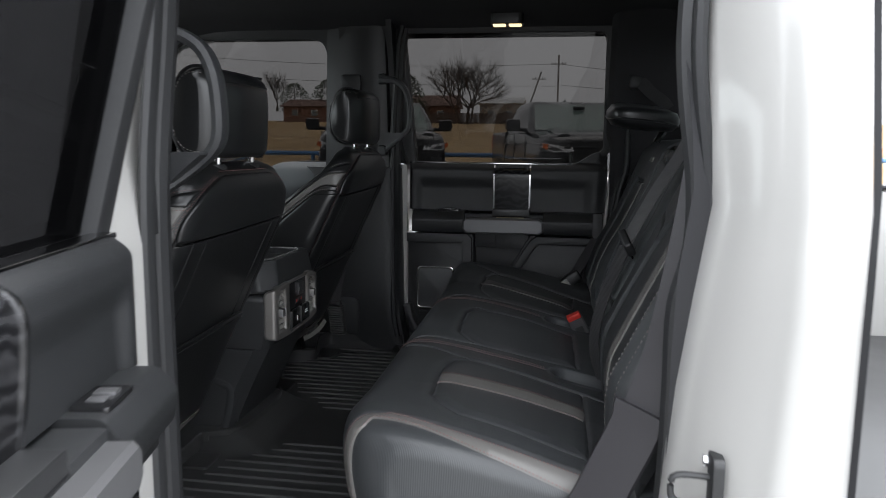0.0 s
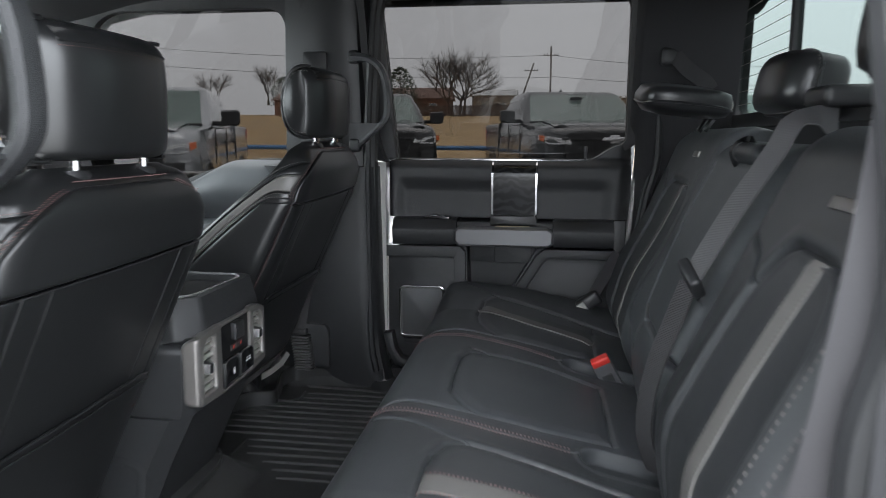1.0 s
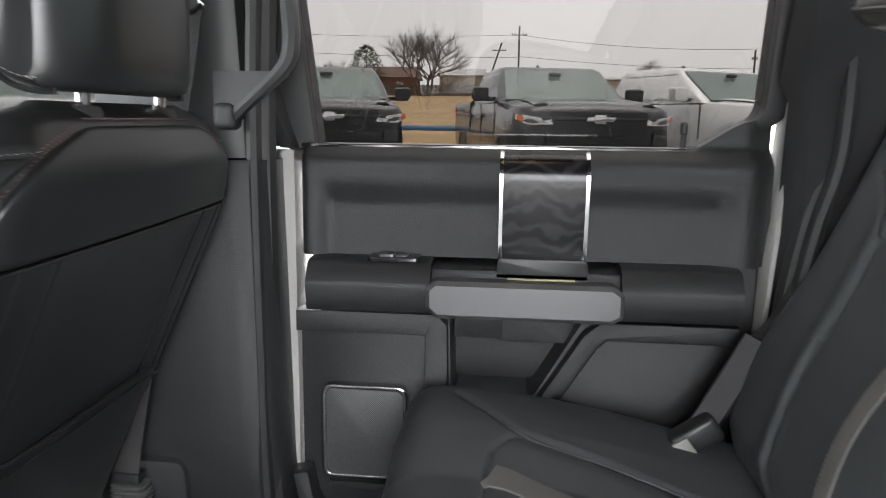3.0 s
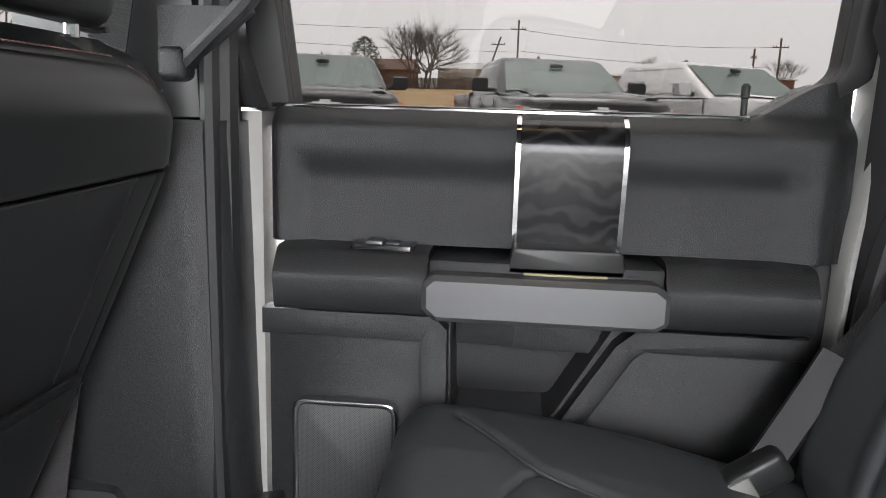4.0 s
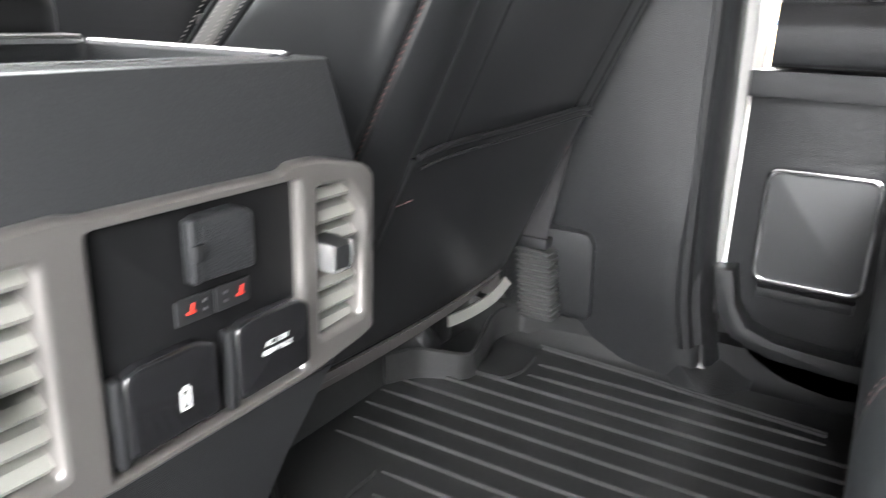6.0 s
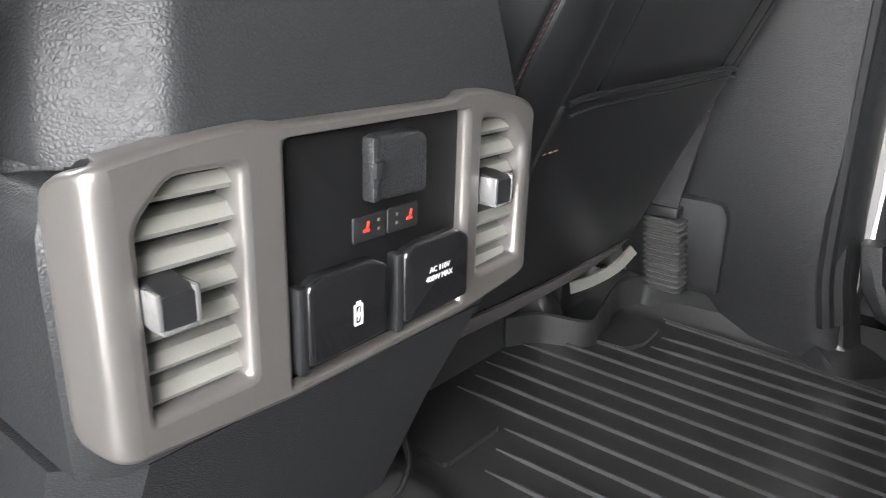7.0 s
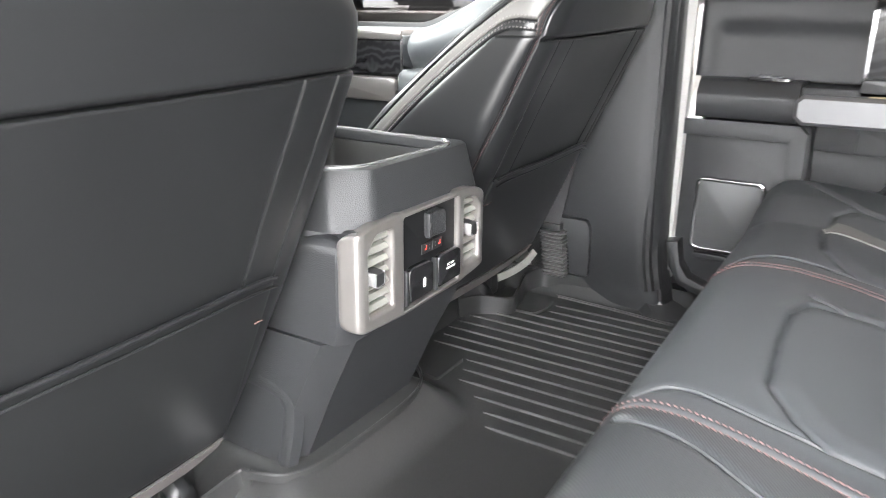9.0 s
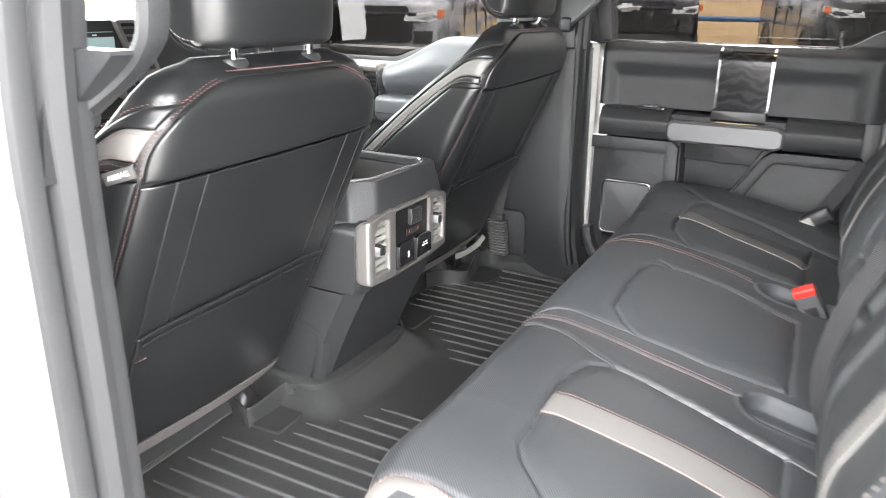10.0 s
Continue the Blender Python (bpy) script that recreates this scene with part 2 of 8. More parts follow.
def striped(name, colour, scale, direction=(1, 0, 0), bump=0.4, dist=0.0006, rough=0.5, vary=0.2, twist=0.0):
    """Cloth or leather with a fine ribbed or woven relief."""
    m = material(name, colour, rough, vary=vary, grain=900, bump=0.0, rough_vary=0.02)
    n, l = m.node_tree.nodes, m.node_tree.links
    geo = n.new("ShaderNodeNewGeometry")
    dot = n.new("ShaderNodeVectorMath")
    dot.operation = "DOT_PRODUCT"
    dot.inputs[1].default_value = direction
    l.new(geo.outputs["Position"], dot.inputs[0])
    s = n.new("ShaderNodeMath")
    s.operation = "MULTIPLY"
    s.inputs[1].default_value = scale
    l.new(dot.outputs["Value"], s.inputs[0])
    w = n.new("ShaderNodeMath")
    w.operation = "SINE"
    l.new(s.outputs[0], w.inputs[0])
    bp = n.new("ShaderNodeBump")
    bp.inputs["Strength"].default_value, bp.inputs["Distance"].default_value = bump, dist
    l.new(w.outputs[0], bp.inputs["Height"])
    l.new(bp.outputs["Normal"], n["Principled BSDF"].inputs["Normal"])
    return m


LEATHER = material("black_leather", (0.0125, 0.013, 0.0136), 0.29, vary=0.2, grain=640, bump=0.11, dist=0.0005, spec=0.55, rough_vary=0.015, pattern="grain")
# Mid tone of the same black leather; shading in colour on the near back.
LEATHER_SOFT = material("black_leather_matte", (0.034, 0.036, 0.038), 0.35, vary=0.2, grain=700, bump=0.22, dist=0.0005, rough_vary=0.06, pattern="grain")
BUCKLE_GREY = material("buckle_plastic", (0.075, 0.076, 0.08), 0.4, vary=0.1, grain=700, bump=0.05)
PANEL_BLACK = material("black_switch_panel", (0.009, 0.0092, 0.0098), 0.5, vary=0.3, grain=700, bump=0.06, blotch=60, spec=0.3)
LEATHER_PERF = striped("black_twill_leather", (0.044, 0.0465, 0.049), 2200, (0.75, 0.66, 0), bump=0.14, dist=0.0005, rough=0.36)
STRIPE = material("grey_vinyl", (0.142, 0.137, 0.130), 0.42, vary=0.12, grain=900, bump=0.12)
PLASTIC = material("grained_black_plastic", (0.029, 0.030, 0.0315), 0.42, vary=0.12, grain=430, bump=0.6, dist=0.0009, spec=0.35, rough_vary=0.03, pattern="grain")
PLASTIC_GREY = material("grained_dark_grey_plastic", (0.025, 0.026, 0.0275), 0.34, vary=0.18, grain=560, bump=0.6, dist=0.0012, rough_vary=0.03, pattern="grain")
PLASTIC_SMOOTH = material("smooth_black_plastic", (0.02, 0.0205, 0.0215), 0.42, vary=0.2, grain=600, bump=0.06)
GLOSS_BLACK = material("gloss_black_plastic", (0.012, 0.012, 0.013), 0.16, vary=0.3, grain=300, bump=0.0, coat=0.4)
SILVER = material("satin_silver_paint", (0.215, 0.203, 0.194), 0.30, metal=0.6, vary=0.05, grain=1500, bump=0.03, blotch=30, rough_vary=0.015)
PEWTER = material("dark_pewter_paint", (0.14, 0.14, 0.145), 0.42, metal=0.5, vary=0.06, grain=1500, bump=0.03, blotch=30, rough_vary=0.015)
SLAT = material("light_grey_slat_plastic", (0.235, 0.232, 0.212), 0.45, vary=0.06, grain=800, bump=0.05)
CHROME = material("chrome", (0.62, 0.62, 0.63), 0.12, metal=1.0, vary=0.05, grain=200, bump=0.0, rough_vary=0.02)
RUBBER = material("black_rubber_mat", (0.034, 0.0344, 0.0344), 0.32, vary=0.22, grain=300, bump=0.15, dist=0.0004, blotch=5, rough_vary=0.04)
# Paler than the mat: the highlight on its ribs is put into the colour.
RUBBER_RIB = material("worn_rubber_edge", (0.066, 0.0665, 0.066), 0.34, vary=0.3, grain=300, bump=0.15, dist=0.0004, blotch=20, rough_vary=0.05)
SEAL = material("rubber_seal", (0.026, 0.0265, 0.028), 0.5, vary=0.15, grain=200, bump=0.08)
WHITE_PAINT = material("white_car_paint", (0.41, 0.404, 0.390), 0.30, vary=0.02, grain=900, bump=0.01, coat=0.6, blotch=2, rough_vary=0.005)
WEBBING_LIT = striped("grey_belt_webbing", (0.075, 0.073, 0.076), 2600, (0.3, 0.2, 0.93), bump=0.12, dist=0.0005, rough=0.6)
SLEEVE = material("mauve_black_vinyl", (0.021, 0.0195, 0.0225), 0.5, vary=0.2, grain=500, bump=0.2)
WEBBING = striped("belt_webbing", (0.034, 0.033, 0.035), 2600, (0.3, 0.2, 0.93), bump=0.5, dist=0.0005, rough=0.7)
THREAD_DIM = material("dim_grey_thread", (0.12, 0.11, 0.105), 0.8, vary=0.2, bump=0.0)
# Bench leather lifted in tone: the light on it is put into the colour.
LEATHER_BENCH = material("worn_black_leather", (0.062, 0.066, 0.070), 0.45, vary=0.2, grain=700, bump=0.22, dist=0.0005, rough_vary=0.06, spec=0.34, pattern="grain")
# Paler than the other door panels: the light it catches is in the colour.
PAD_GREY = material("soft_grey_door_pad", (0.10, 0.108, 0.113), 0.45, vary=0.12, grain=620, bump=0.25, dist=0.0006, pattern="grain")
FELT = material("mauve_felt", (0.13, 0.117, 0.114), 0.9, vary=0.2, grain=600, bump=0.3)
STRIPE_DARK = material("dark_grey_vinyl", (0.075, 0.074, 0.072), 0.35, vary=0.12, grain=900, bump=0.12)
GLASS_CLEAR = pane_glass("windscreen_glass", (0.85, 0.87, 0.86))
RED = material("red_plastic", (0.62, 0.035, 0.025), 0.4, vary=0.05, bump=0.0)
THREAD = material("red_thread", (0.175, 0.092, 0.086), 0.8, vary=0.2, bump=0.0)
THREAD_GREY = material("grey_thread", (0.28, 0.26, 0.25), 0.8, vary=0.2, bump=0.0)
CLOTH_DARK = material("dark_headliner_cloth", (0.02, 0.02, 0.022), 0.9, vary=0.2, grain=700, bump=0.2)
CARPET = material("black_carpet", (0.018, 0.018, 0.018), 0.95, vary=0.4, grain=900, bump=0.6, dist=0.001)
MARKING = material("white_marking", (0.75, 0.75, 0.72), 0.6, vary=0.02, bump=0.0)
GLASS = pane_glass("tinted_side_glass", (0.168, 0.164, 0.161))
GLASS_REAR = pane_glass("rear_glass", (0.24, 0.258, 0.25))
GLASS_DARK = pane_glass("privacy_glass", (0.14, 0.14, 0.145))

# ---- the cab: floor, roof, pillars, walls ----
MID = 1.86          # the truck's middle line
FAR, NEAR = 2.69, 1.03


def mirror_y(me):
    """The same mesh on the other side of the cab, which stands a little lower on the sloping lot."""
    out = me.copy()
    out.transform(Matrix(((1, 0, 0, 0), (0, -1, 0, 2 * MID), (0, 0, 1, -0.06), (0, 0, 0, 1))))
    out.flip_normals()
    return out


def to_far(me):
    """Mirrors a driver side mesh to the passenger side, which stands a little higher."""
    out = mirror_y(me)
    out.transform(Matrix.Translation((0, 0, 0.12)))
    return out


solo("floor", slab(rect(-2.1, 0.98, 0.45, 2.74), "z", 0.62, 0.676), CARPET, "black carpeted truck cab floor", "floor", "structure")
# headliner, curved down to the door openings
def roof_under(u, v):
    x, y = -1.65 + u * 2.13, 1.0 + v * 1.72
    e = np.minimum(v, 1 - v)
    z = 1.915 - 0.05 * (1 - ease(e / 0.16)) - 0.05 * (1 - ease((1 - u) / 0.1)) - 0.06 * (1 - ease(u / 0.2))
    return x, y, z


def roof_over(u, v):
    x, y, z = roof_under(u, v)
    return x, y, z + 0.05


ceiling = solo("ceiling", pad(30, 30, roof_under, roof_over), CLOTH_DARK, "dark charcoal cloth headliner of the cab", "ceiling", "structure")
solo("roof_skin", loft([[(-1.5, y, z) for y, z in [(0.99, 1.86), (1.05, 1.96), (1.86, 1.99), (2.67, 1.96), (2.73, 1.86), (2.67, 1.93), (1.86, 1.97), (1.05, 1.93)]],
                        [(0.48, y, z) for y, z in [(0.99, 1.86), (1.05, 1.96), (1.86, 1.99), (2.67, 1.96), (2.73, 1.86), (2.67, 1.93), (1.86, 1.97), (1.05, 1.93)]]]), WHITE_PAINT, "white painted steel truck roof", "roof", "structure")

dome = thing("dome_lamp", "small lit dome lamp set in the dark headliner", "lamp", (-0.2, 2.52, 1.88))
part("bezel", slab(rect(-0.255, 2.49, -0.145, 2.56, 0.02), "z", 1.872, 1.905, 0.004), PLASTIC_SMOOTH, dome)
LAMP = glowing("warm_lamp_lens", (1.0, 0.72, 0.36), 0.3)
for x in (-0.228, -0.175):
    part("lens", slab(rect(x - 0.02, 2.505, x + 0.022, 2.545, 0.008), "z", 1.868, 1.88, 0.002), LAMP, dome, "warm glowing lens")

# back wall of the cab with the rear window in it
WIN_Y0, WIN_Y1 = 1.20, 2.60
hole = round_poly([(WIN_Y0, 1.52), (WIN_Y1, 1.52), (WIN_Y1 - 0.03, 1.84), (WIN_Y0 + 0.03, 1.84)], 0.05)
solo("wall_rear", slab(rect(1.15, 0.62, 2.66, 1.95), "x", 0.40, 0.43, 0.0, holes=[hole]), CLOTH_DARK, "dark trimmed rear wall of the cab", "wall", "structure")
rear_window = thing("window_rear", "rear cab window with a black sliding-pane frame and fine heater lines", "window", (0.44, MID, 1.52), kind="structure")
part("pane", slab(rect(1.205, 1.525, 2.595, 1.835), "x", 0.414, 0.418), GLASS_REAR, rear_window).visible_shadow = False
part("seal", slab(round_poly([(1.18, 1.50), (2.62, 1.50), (2.59, 1.86), (1.21, 1.86)], 0.05), "x", 0.393, 0.436, 0.004, holes=[round_poly([(1.215, 1.535), (2.585, 1.535), (2.56, 1.828), (1.24, 1.828)], 0.05)]), SEAL, rear_window)
for y in (1.58, 2.13):
    part("slider_post", box((0.405, y - 0.012, 1.53), (0.425, y + 0.012, 1.83), 0.003), SEAL, rear_window)
HEATER = material("heater_line", (0.30, 0.26, 0.22), 0.6, vary=0.1, bump=0.0)
for i in range(8):
    z = 1.56 + i * 0.034
    part("heater_line", box((0.4115, 2.145, z), (0.4135, 2.57, z + 0.0007)), HEATER, rear_window)

# far B-pillar: lower trim with a rounded edge, upper trim above the joint
def pillar_lower(side):
    rings = []
    for z, dx, dy in [(0.70, 0.03, -0.045), (0.745, 0.018, -0.042), (0.80, 0.004, -0.032), (0.90, -0.002, -0.016), (1.0, -0.004, -0.006), (1.2, -0.008, 0), (1.37, -0.012, 0.004), (1.388, -0.012, 0.008)]:
        x1 = -0.605 + dx + (-0.018 if side < 0 else 0.022)
        yb = 2.60 - dy + 0.03 * max(0, (z - 0.8))
        pts = [(x1, 2.71), (x1, yb + 0.06), (x1 - 0.008, yb + 0.025), (x1 - 0.03, yb + 0.004), (x1 - 0.06, yb), (x1 - 0.14, yb + 0.004), (x1 - 0.22, yb + 0.016), (x1 - 0.32, yb + 0.03), (x1 - 0.36, yb + 0.06), (x1 - 0.36, 2.71)]
        rings.append([(x, y, z) for x, y in pts])
    me = loft(rings, smooth=40)
    return me if side > 0 else mirror_y(me)


def pillar_upper(side):
    rings = []
    for z in (1.391, 1.41, 1.5, 1.65, 1.78, 1.9):
        k = (z - 1.39) / 0.5
        x1, yb = -0.615 - 0.01 * k, 2.622 - 0.03 * k
        w = 0.26 - 0.03 * k
        yo = 2.73 if side > 0 else 2.69 - 0.08 * k
        pts = [(x1, yo), (x1, yb + 0.05), (x1 - 0.015, yb + 0.012), (x1 - 0.04, yb), (x1 - w * 0.6, yb + 0.004), (x1 - w, yb + 0.03), (x1 - w, yo)]
        rings.append([(x, y, z) for x, y in pts])
    me = loft(rings, smooth=40)
    return me if side > 0 else mirror_y(me)


for side, nm in ((1, "passenger side"), (-1, "driver side")):
    p = thing("pillar_trim", f"black grained plastic B-pillar trim on the {nm}", "pillar trim", (-0.75, FAR if side > 0 else NEAR, 0.7), kind="structure")
    part("lower_trim", pillar_lower(side), PLASTIC_GREY, p)
    part("upper_trim", pillar_upper(side), PLASTIC_SMOOTH, p)
    s1 = slab(round_poly([(-0.80, 1.63), (-0.73, 1.63), (-0.725, 1.72), (-0.80, 1.72)], 0.012), "y", 2.598, 2.63, 0.003)
    me = mesh_of(s1, "belt_slot")
    part("belt_slot", me if side > 0 else mirror_y(me), PLASTIC_SMOOTH, p)
    # grab handle bowed out from the pillar's rear edge
    g = [(-0.65, 2.622, 1.705), (-0.605, 2.604, 1.699), (-0.572, 2.60, 1.678), (-0.553, 2.60, 1.64), (-0.546, 2.60, 1.59), (-0.546, 2.60, 1.548), (-0.556, 2.60, 1.522), (-0.59, 2.602, 1.490), (-0.645, 2.622, 1.448)]
    sec = [(-0.009, -0.013), (0.0, -0.016), (0.009, -0.013), (0.011, 0.0), (0.009, 0.013), (0.0, 0.016), (-0.009, 0.013), (-0.011, 0.0)]
    gm = sweep(spline(g, 36), sec, up=(0, 1, 0), scale=[1.5, 1.4, 1.25, 1.15, 1.05] + [1.0] * 18 + [0.95, 0.9, 0.85, 0.8, 0.78, 0.76, 0.75, 0.75, 0.75, 0.8, 0.85, 0.9, 0.95])
    gh = thing("grab_handle", f"black plastic grab handle on the {nm} B-pillar", "grab handle", (-0.6, 2.6 if side > 0 else 2 * MID - 2.6, 1.42))
    part("grip", gm if side > 0 else mirror_y(gm), PLASTIC_GREY, gh)
    for z, x in ((1.452, -0.645), (1.704, -0.645)):
        mt = mesh_of(box((x - 0.022, 2.600, z - 0.02), (x + 0.012, 2.64, z + 0.02), 0.01, 3), "mount")
        part("mount", mt if side > 0 else mirror_y(mt), PLASTIC_GREY, gh)
    gus = loft([[(-0.665, y, 1.455), (-0.618, y, 1.466), (-0.562, y, 1.512), (-0.562, y, 1.516), (-0.665, y, 1.516)] for y in (2.606, 2.64)], smooth=20)
    part("gusset", gus if side > 0 else mirror_y(gus), PLASTIC_GREY, gh)
    # white door frame flange and rubber seal round the opening, behind the pillar
    xe = -0.577 if side > 0 else -0.618
    plan = ((xe - 0.02, 2.70), (xe, 2.70), (xe, 2.80), (xe - 0.012, 2.835), (xe - 0.03, 2.855), (-0.78, 2.86), (-0.78, 2.75), (xe - 0.02, 2.75))
    lower = [[(x, y, z) for x, y in plan] for z in (0.765, 1.38)]
    upper = [[(x - 0.026 * min(1, 4 * k), y - 0.15 * k, 1.38 + 0.5 * k) for x, y in plan] for k in (0.12, 0.25, 0.5, 1.0, 1.12)]
    white = loft(lower + (upper if side < 0 else [[(x, y, z + 0.02) for x, y, z in lower[1]]]), smooth=40)
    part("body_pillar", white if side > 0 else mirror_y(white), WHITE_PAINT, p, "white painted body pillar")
    if side > 0:
        part("window_post", loft([[(x - 0.002, y + 0.002, z + 0.024) for x, y, z in lower[1]]] + upper, smooth=40), PLASTIC_SMOOTH, p, "black window post above the belt line")

# seal round the near door opening: bulb and lip profiles along its edge
def opening_path(y0, near, lean=0.1):
    pts = [(-0.605, 0.70), (-0.620, 0.80), (-0.624, 1.05), (-0.624, 1.38), (-0.611, 1.6), (-0.591, 1.80), (-0.53, 1.85), (-0.2, 1.87), (0.1, 1.865), (0.192, 1.83), (0.205, 1.6), (0.214, 1.42), (0.210, 1.33), (0.190, 1.25), (0.172, 1.13), (0.164, 1.0), (0.150, 0.82), (0.07, 0.72)]
    if near:
        pts = [(x + (float(np.interp(z, [0.8, 1.0, 1.13, 1.25, 1.4, 1.6, 1.83], [0, -0.002, -0.008, -0.026, -0.031, -0.044, -0.03])) if x > 0.12 else 0), z) for x, z in pts]
    return [(x, y0 + lean * max(0, z - 1.4) * 0.6 - (0.012 if near and x > 0 else 0), z) for x, z in pts]


for side, nm in ((1, "closed passenger side"), (-1, "open driver side")):
    f = thing("door_seal", f"dark rubber weatherstrip round the {nm} rear doorway", "weatherstrip", (0, FAR if side > 0 else NEAR, 0.7), kind="structure")
    y0 = 1.06
    path = spline(opening_path(y0, side < 0), 120)
    a = sweep(path, circle(0.016, 8, 1.3), up=(0, 1, 0))
    path2 = [Vector((p.x + (0.010 if p.x > -0.2 else -0.004 if side > 0 else 0.006), p.y - (0.030 if p.x > -0.2 or side > 0 else 0.042), p.z)) for p in path]
    b = sweep(path2, circle(0.010, 8, 1.6), up=(0, 1, 0))
    path3 = [Vector((p.x + (0.004 if p.x > -0.2 else -0.008), p.y + 0.028, p.z)) if side > 0 or p.x < 0 else Vector((p.x + 0.014, p.y + 0.006, p.z)) for p in path]
    c3 = sweep(path3, circle(0.011, 8, 1.4), up=(0, 1, 0))
    if side > 0:
        for me in (a, b, c3):
            for v in me.vertices:
                v.co.x += 0.016 if v.co.x < -0.4 else 0
    for me, n in ((a, "bulb"), (b, "lip"), (c3, "inner_lip")):
        part(n, me if side < 0 else to_far(me), SEAL, f)

for sgn in (1, -1):
    ft = loft([[(-0.66 + 0.03 * k, y + 0.05 * max(0, 1 - k / 3), z) for y, z in ((2.61, 0.672), (2.735, 0.672), (2.735, 0.77 - 0.012 * k), (2.66, 0.775 - 0.018 * k), (2.625, 0.755 - 0.018 * k))] for k in (0, 1, 2, 3, 4, 5)], smooth=40)
    solo("sill_trim", ft if sgn > 0 else mirror_y(ft), PLASTIC, "black sill trim at the foot of the B-pillar", "sill trim", "structure")

# near C-pillar: painted jamb, outer skin with its crease, rounded rear corner of the cab
def c_pillar(side):
    rings = []
    for z in (0.45, 0.8, 1.0, 1.15, 1.28, 1.4, 1.55, 1.7, 1.85, 1.93):
        t = max(0.0, z - 1.40)
        dy = 0.22 * t
        x0 = float(np.interp(z, [0.8, 0.95, 1.1, 1.25, 1.38, 1.46, 1.6], [0.138, 0.148, 0.156, 0.173, 0.196, 0.194, 0.178]))
        xo = float(np.interp(z, [0.8, 1.1, 1.3], [0.235, 0.25, 0.262]))
        pts = [(x0 + 0.02, 1.035), (x0 - 0.001, 1.02), (x0 - 0.002, 1.0), (x0 + 0.010, 0.968), (x0 + 0.018, 0.958), (x0 + 0.024, 0.935), (xo - 0.015, 0.885), (xo - 0.002, 0.868), (xo + 0.006, 0.859), (xo + 0.02, 0.855), (0.30, 0.852), (0.325, 0.857), (0.345, 0.89), (0.36, 0.935), (0.380, 1.0), (0.392, 1.03), (0.385, 1.036)]
        rings.append([(x, y + dy, z) for x, y in pts])
    me = loft(rings, smooth=50)
    return me if side < 0 else to_far(me)


for side, nm in ((-1, "driver side"), (1, "passenger side")):
    c = thing("cab_corner", f"white painted rear cab corner of the truck, {nm}", "body panel", (0.3, NEAR if side < 0 else FAR, 0.45), kind="structure")
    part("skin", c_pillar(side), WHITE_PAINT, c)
    # inner C-pillar trim
    tr = loft([[(x - (0.017 if z > 1.45 else 0.0), y + 0.30 * max(0, z - 1.4), z) for x, y in ((0.161, 1.02), (0.164, 1.05), (0.178, 1.068), (0.22, 1.08), (0.34, 1.115), (0.398 + 0.017 * (z > 1.45), 1.15), (0.398 + 0.017 * (z > 1.45), 1.02))] for z in (0.76, 1.0, 1.2, 1.42, 1.452, 1.6, 1.75, 1.98)])
    if side < 0:
        rows = []
        for z in (0.76, 1.0, 1.2, 1.3, 1.42, 1.5, 1.6, 1.75, 1.98):
            xf = float(np.interp(z, [1.28, 1.44, 1.6], [0.152, 0.172, 0.155]))
            rows.append([(x, y + 0.22 * max(0, z - 1.4), z) for x, y in ((xf, 1.0), (xf + 0.004, 1.008), (xf + 0.02, 1.016), (xf + 0.05, 1.032), (0.32, 1.085), (0.398, 1.125), (0.398, 1.0))])
        tr = loft(rows)
    part("inner_trim", tr if side < 0 else to_far(tr), CLOTH_DARK, c, "black inner pillar trim")

# white jamb edge and filler behind the closed door's rear edge
jamb = thing("door_jamb", "white painted door jamb edge with dark trim behind it", "door jamb", (0.16, FAR, 0.8), kind="structure")
jp = [(0.174, 2.70, 1.50), (0.173, 2.70, 1.44), (0.168, 2.70, 1.36), (0.158, 2.70, 1.27), (0.152, 2.70, 1.165), (0.143, 2.70, 1.0), (0.128, 2.70, 0.85)]
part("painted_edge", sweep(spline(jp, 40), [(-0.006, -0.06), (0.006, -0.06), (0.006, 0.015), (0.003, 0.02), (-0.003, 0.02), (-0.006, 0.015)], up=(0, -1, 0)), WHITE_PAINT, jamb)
striker = thing("door_striker", "black steel door striker loop bolted on the white door jamb", "striker", (0.18, 0.97, 0.96))
part("plate", slab(rect(0.925, 0.925, 0.985, 1.02, 0.012), "x", 0.168, 0.182, 0.003), PLASTIC_SMOOTH, striker)
part("loop", tube([(0.175, 0.945, 0.99), (0.13, 0.945, 0.99), (0.122, 0.945, 0.975), (0.13, 0.945, 0.955), (0.175, 0.945, 0.955)], 0.0045, 8, 24), PLASTIC_SMOOTH, striker)
for z in (0.94, 1.005):
    part("bolt", slab([Vector((0.962 + 0.008 * math.cos(k), z + 0.008 * math.sin(k))) for k in np.linspace(0, 2 * math.pi, 7)[:-1]], "x", 0.162, 0.17, 0.001), CHROME, striker)

for piece in striker.children:
    piece.data.transform(Matrix.Translation((0.024, -0.035, 0.075)))

# load bed behind the cab
bed = thing("load_bed", "white painted steel pickup load bed behind the cab", "load bed", (1.3, MID, 0.5), kind="structure")
for y0, y1 in ((0.852, 0.95), (2.77, 2.868)):
    part("bed_side", box((0.47, y0, 0.45), (2.2, y1, 1.335), 0.02, 3), WHITE_PAINT, bed)
    part("rail_cap", box((0.47, y0 - 0.002, 1.337), (2.2, y1 + 0.002, 1.352), 0.006), PLASTIC_SMOOTH, bed)
part("bed_floor", box((0.47, 0.955, 0.78), (2.2, 2.765, 0.82), 0.01), PLASTIC_SMOOTH, bed)
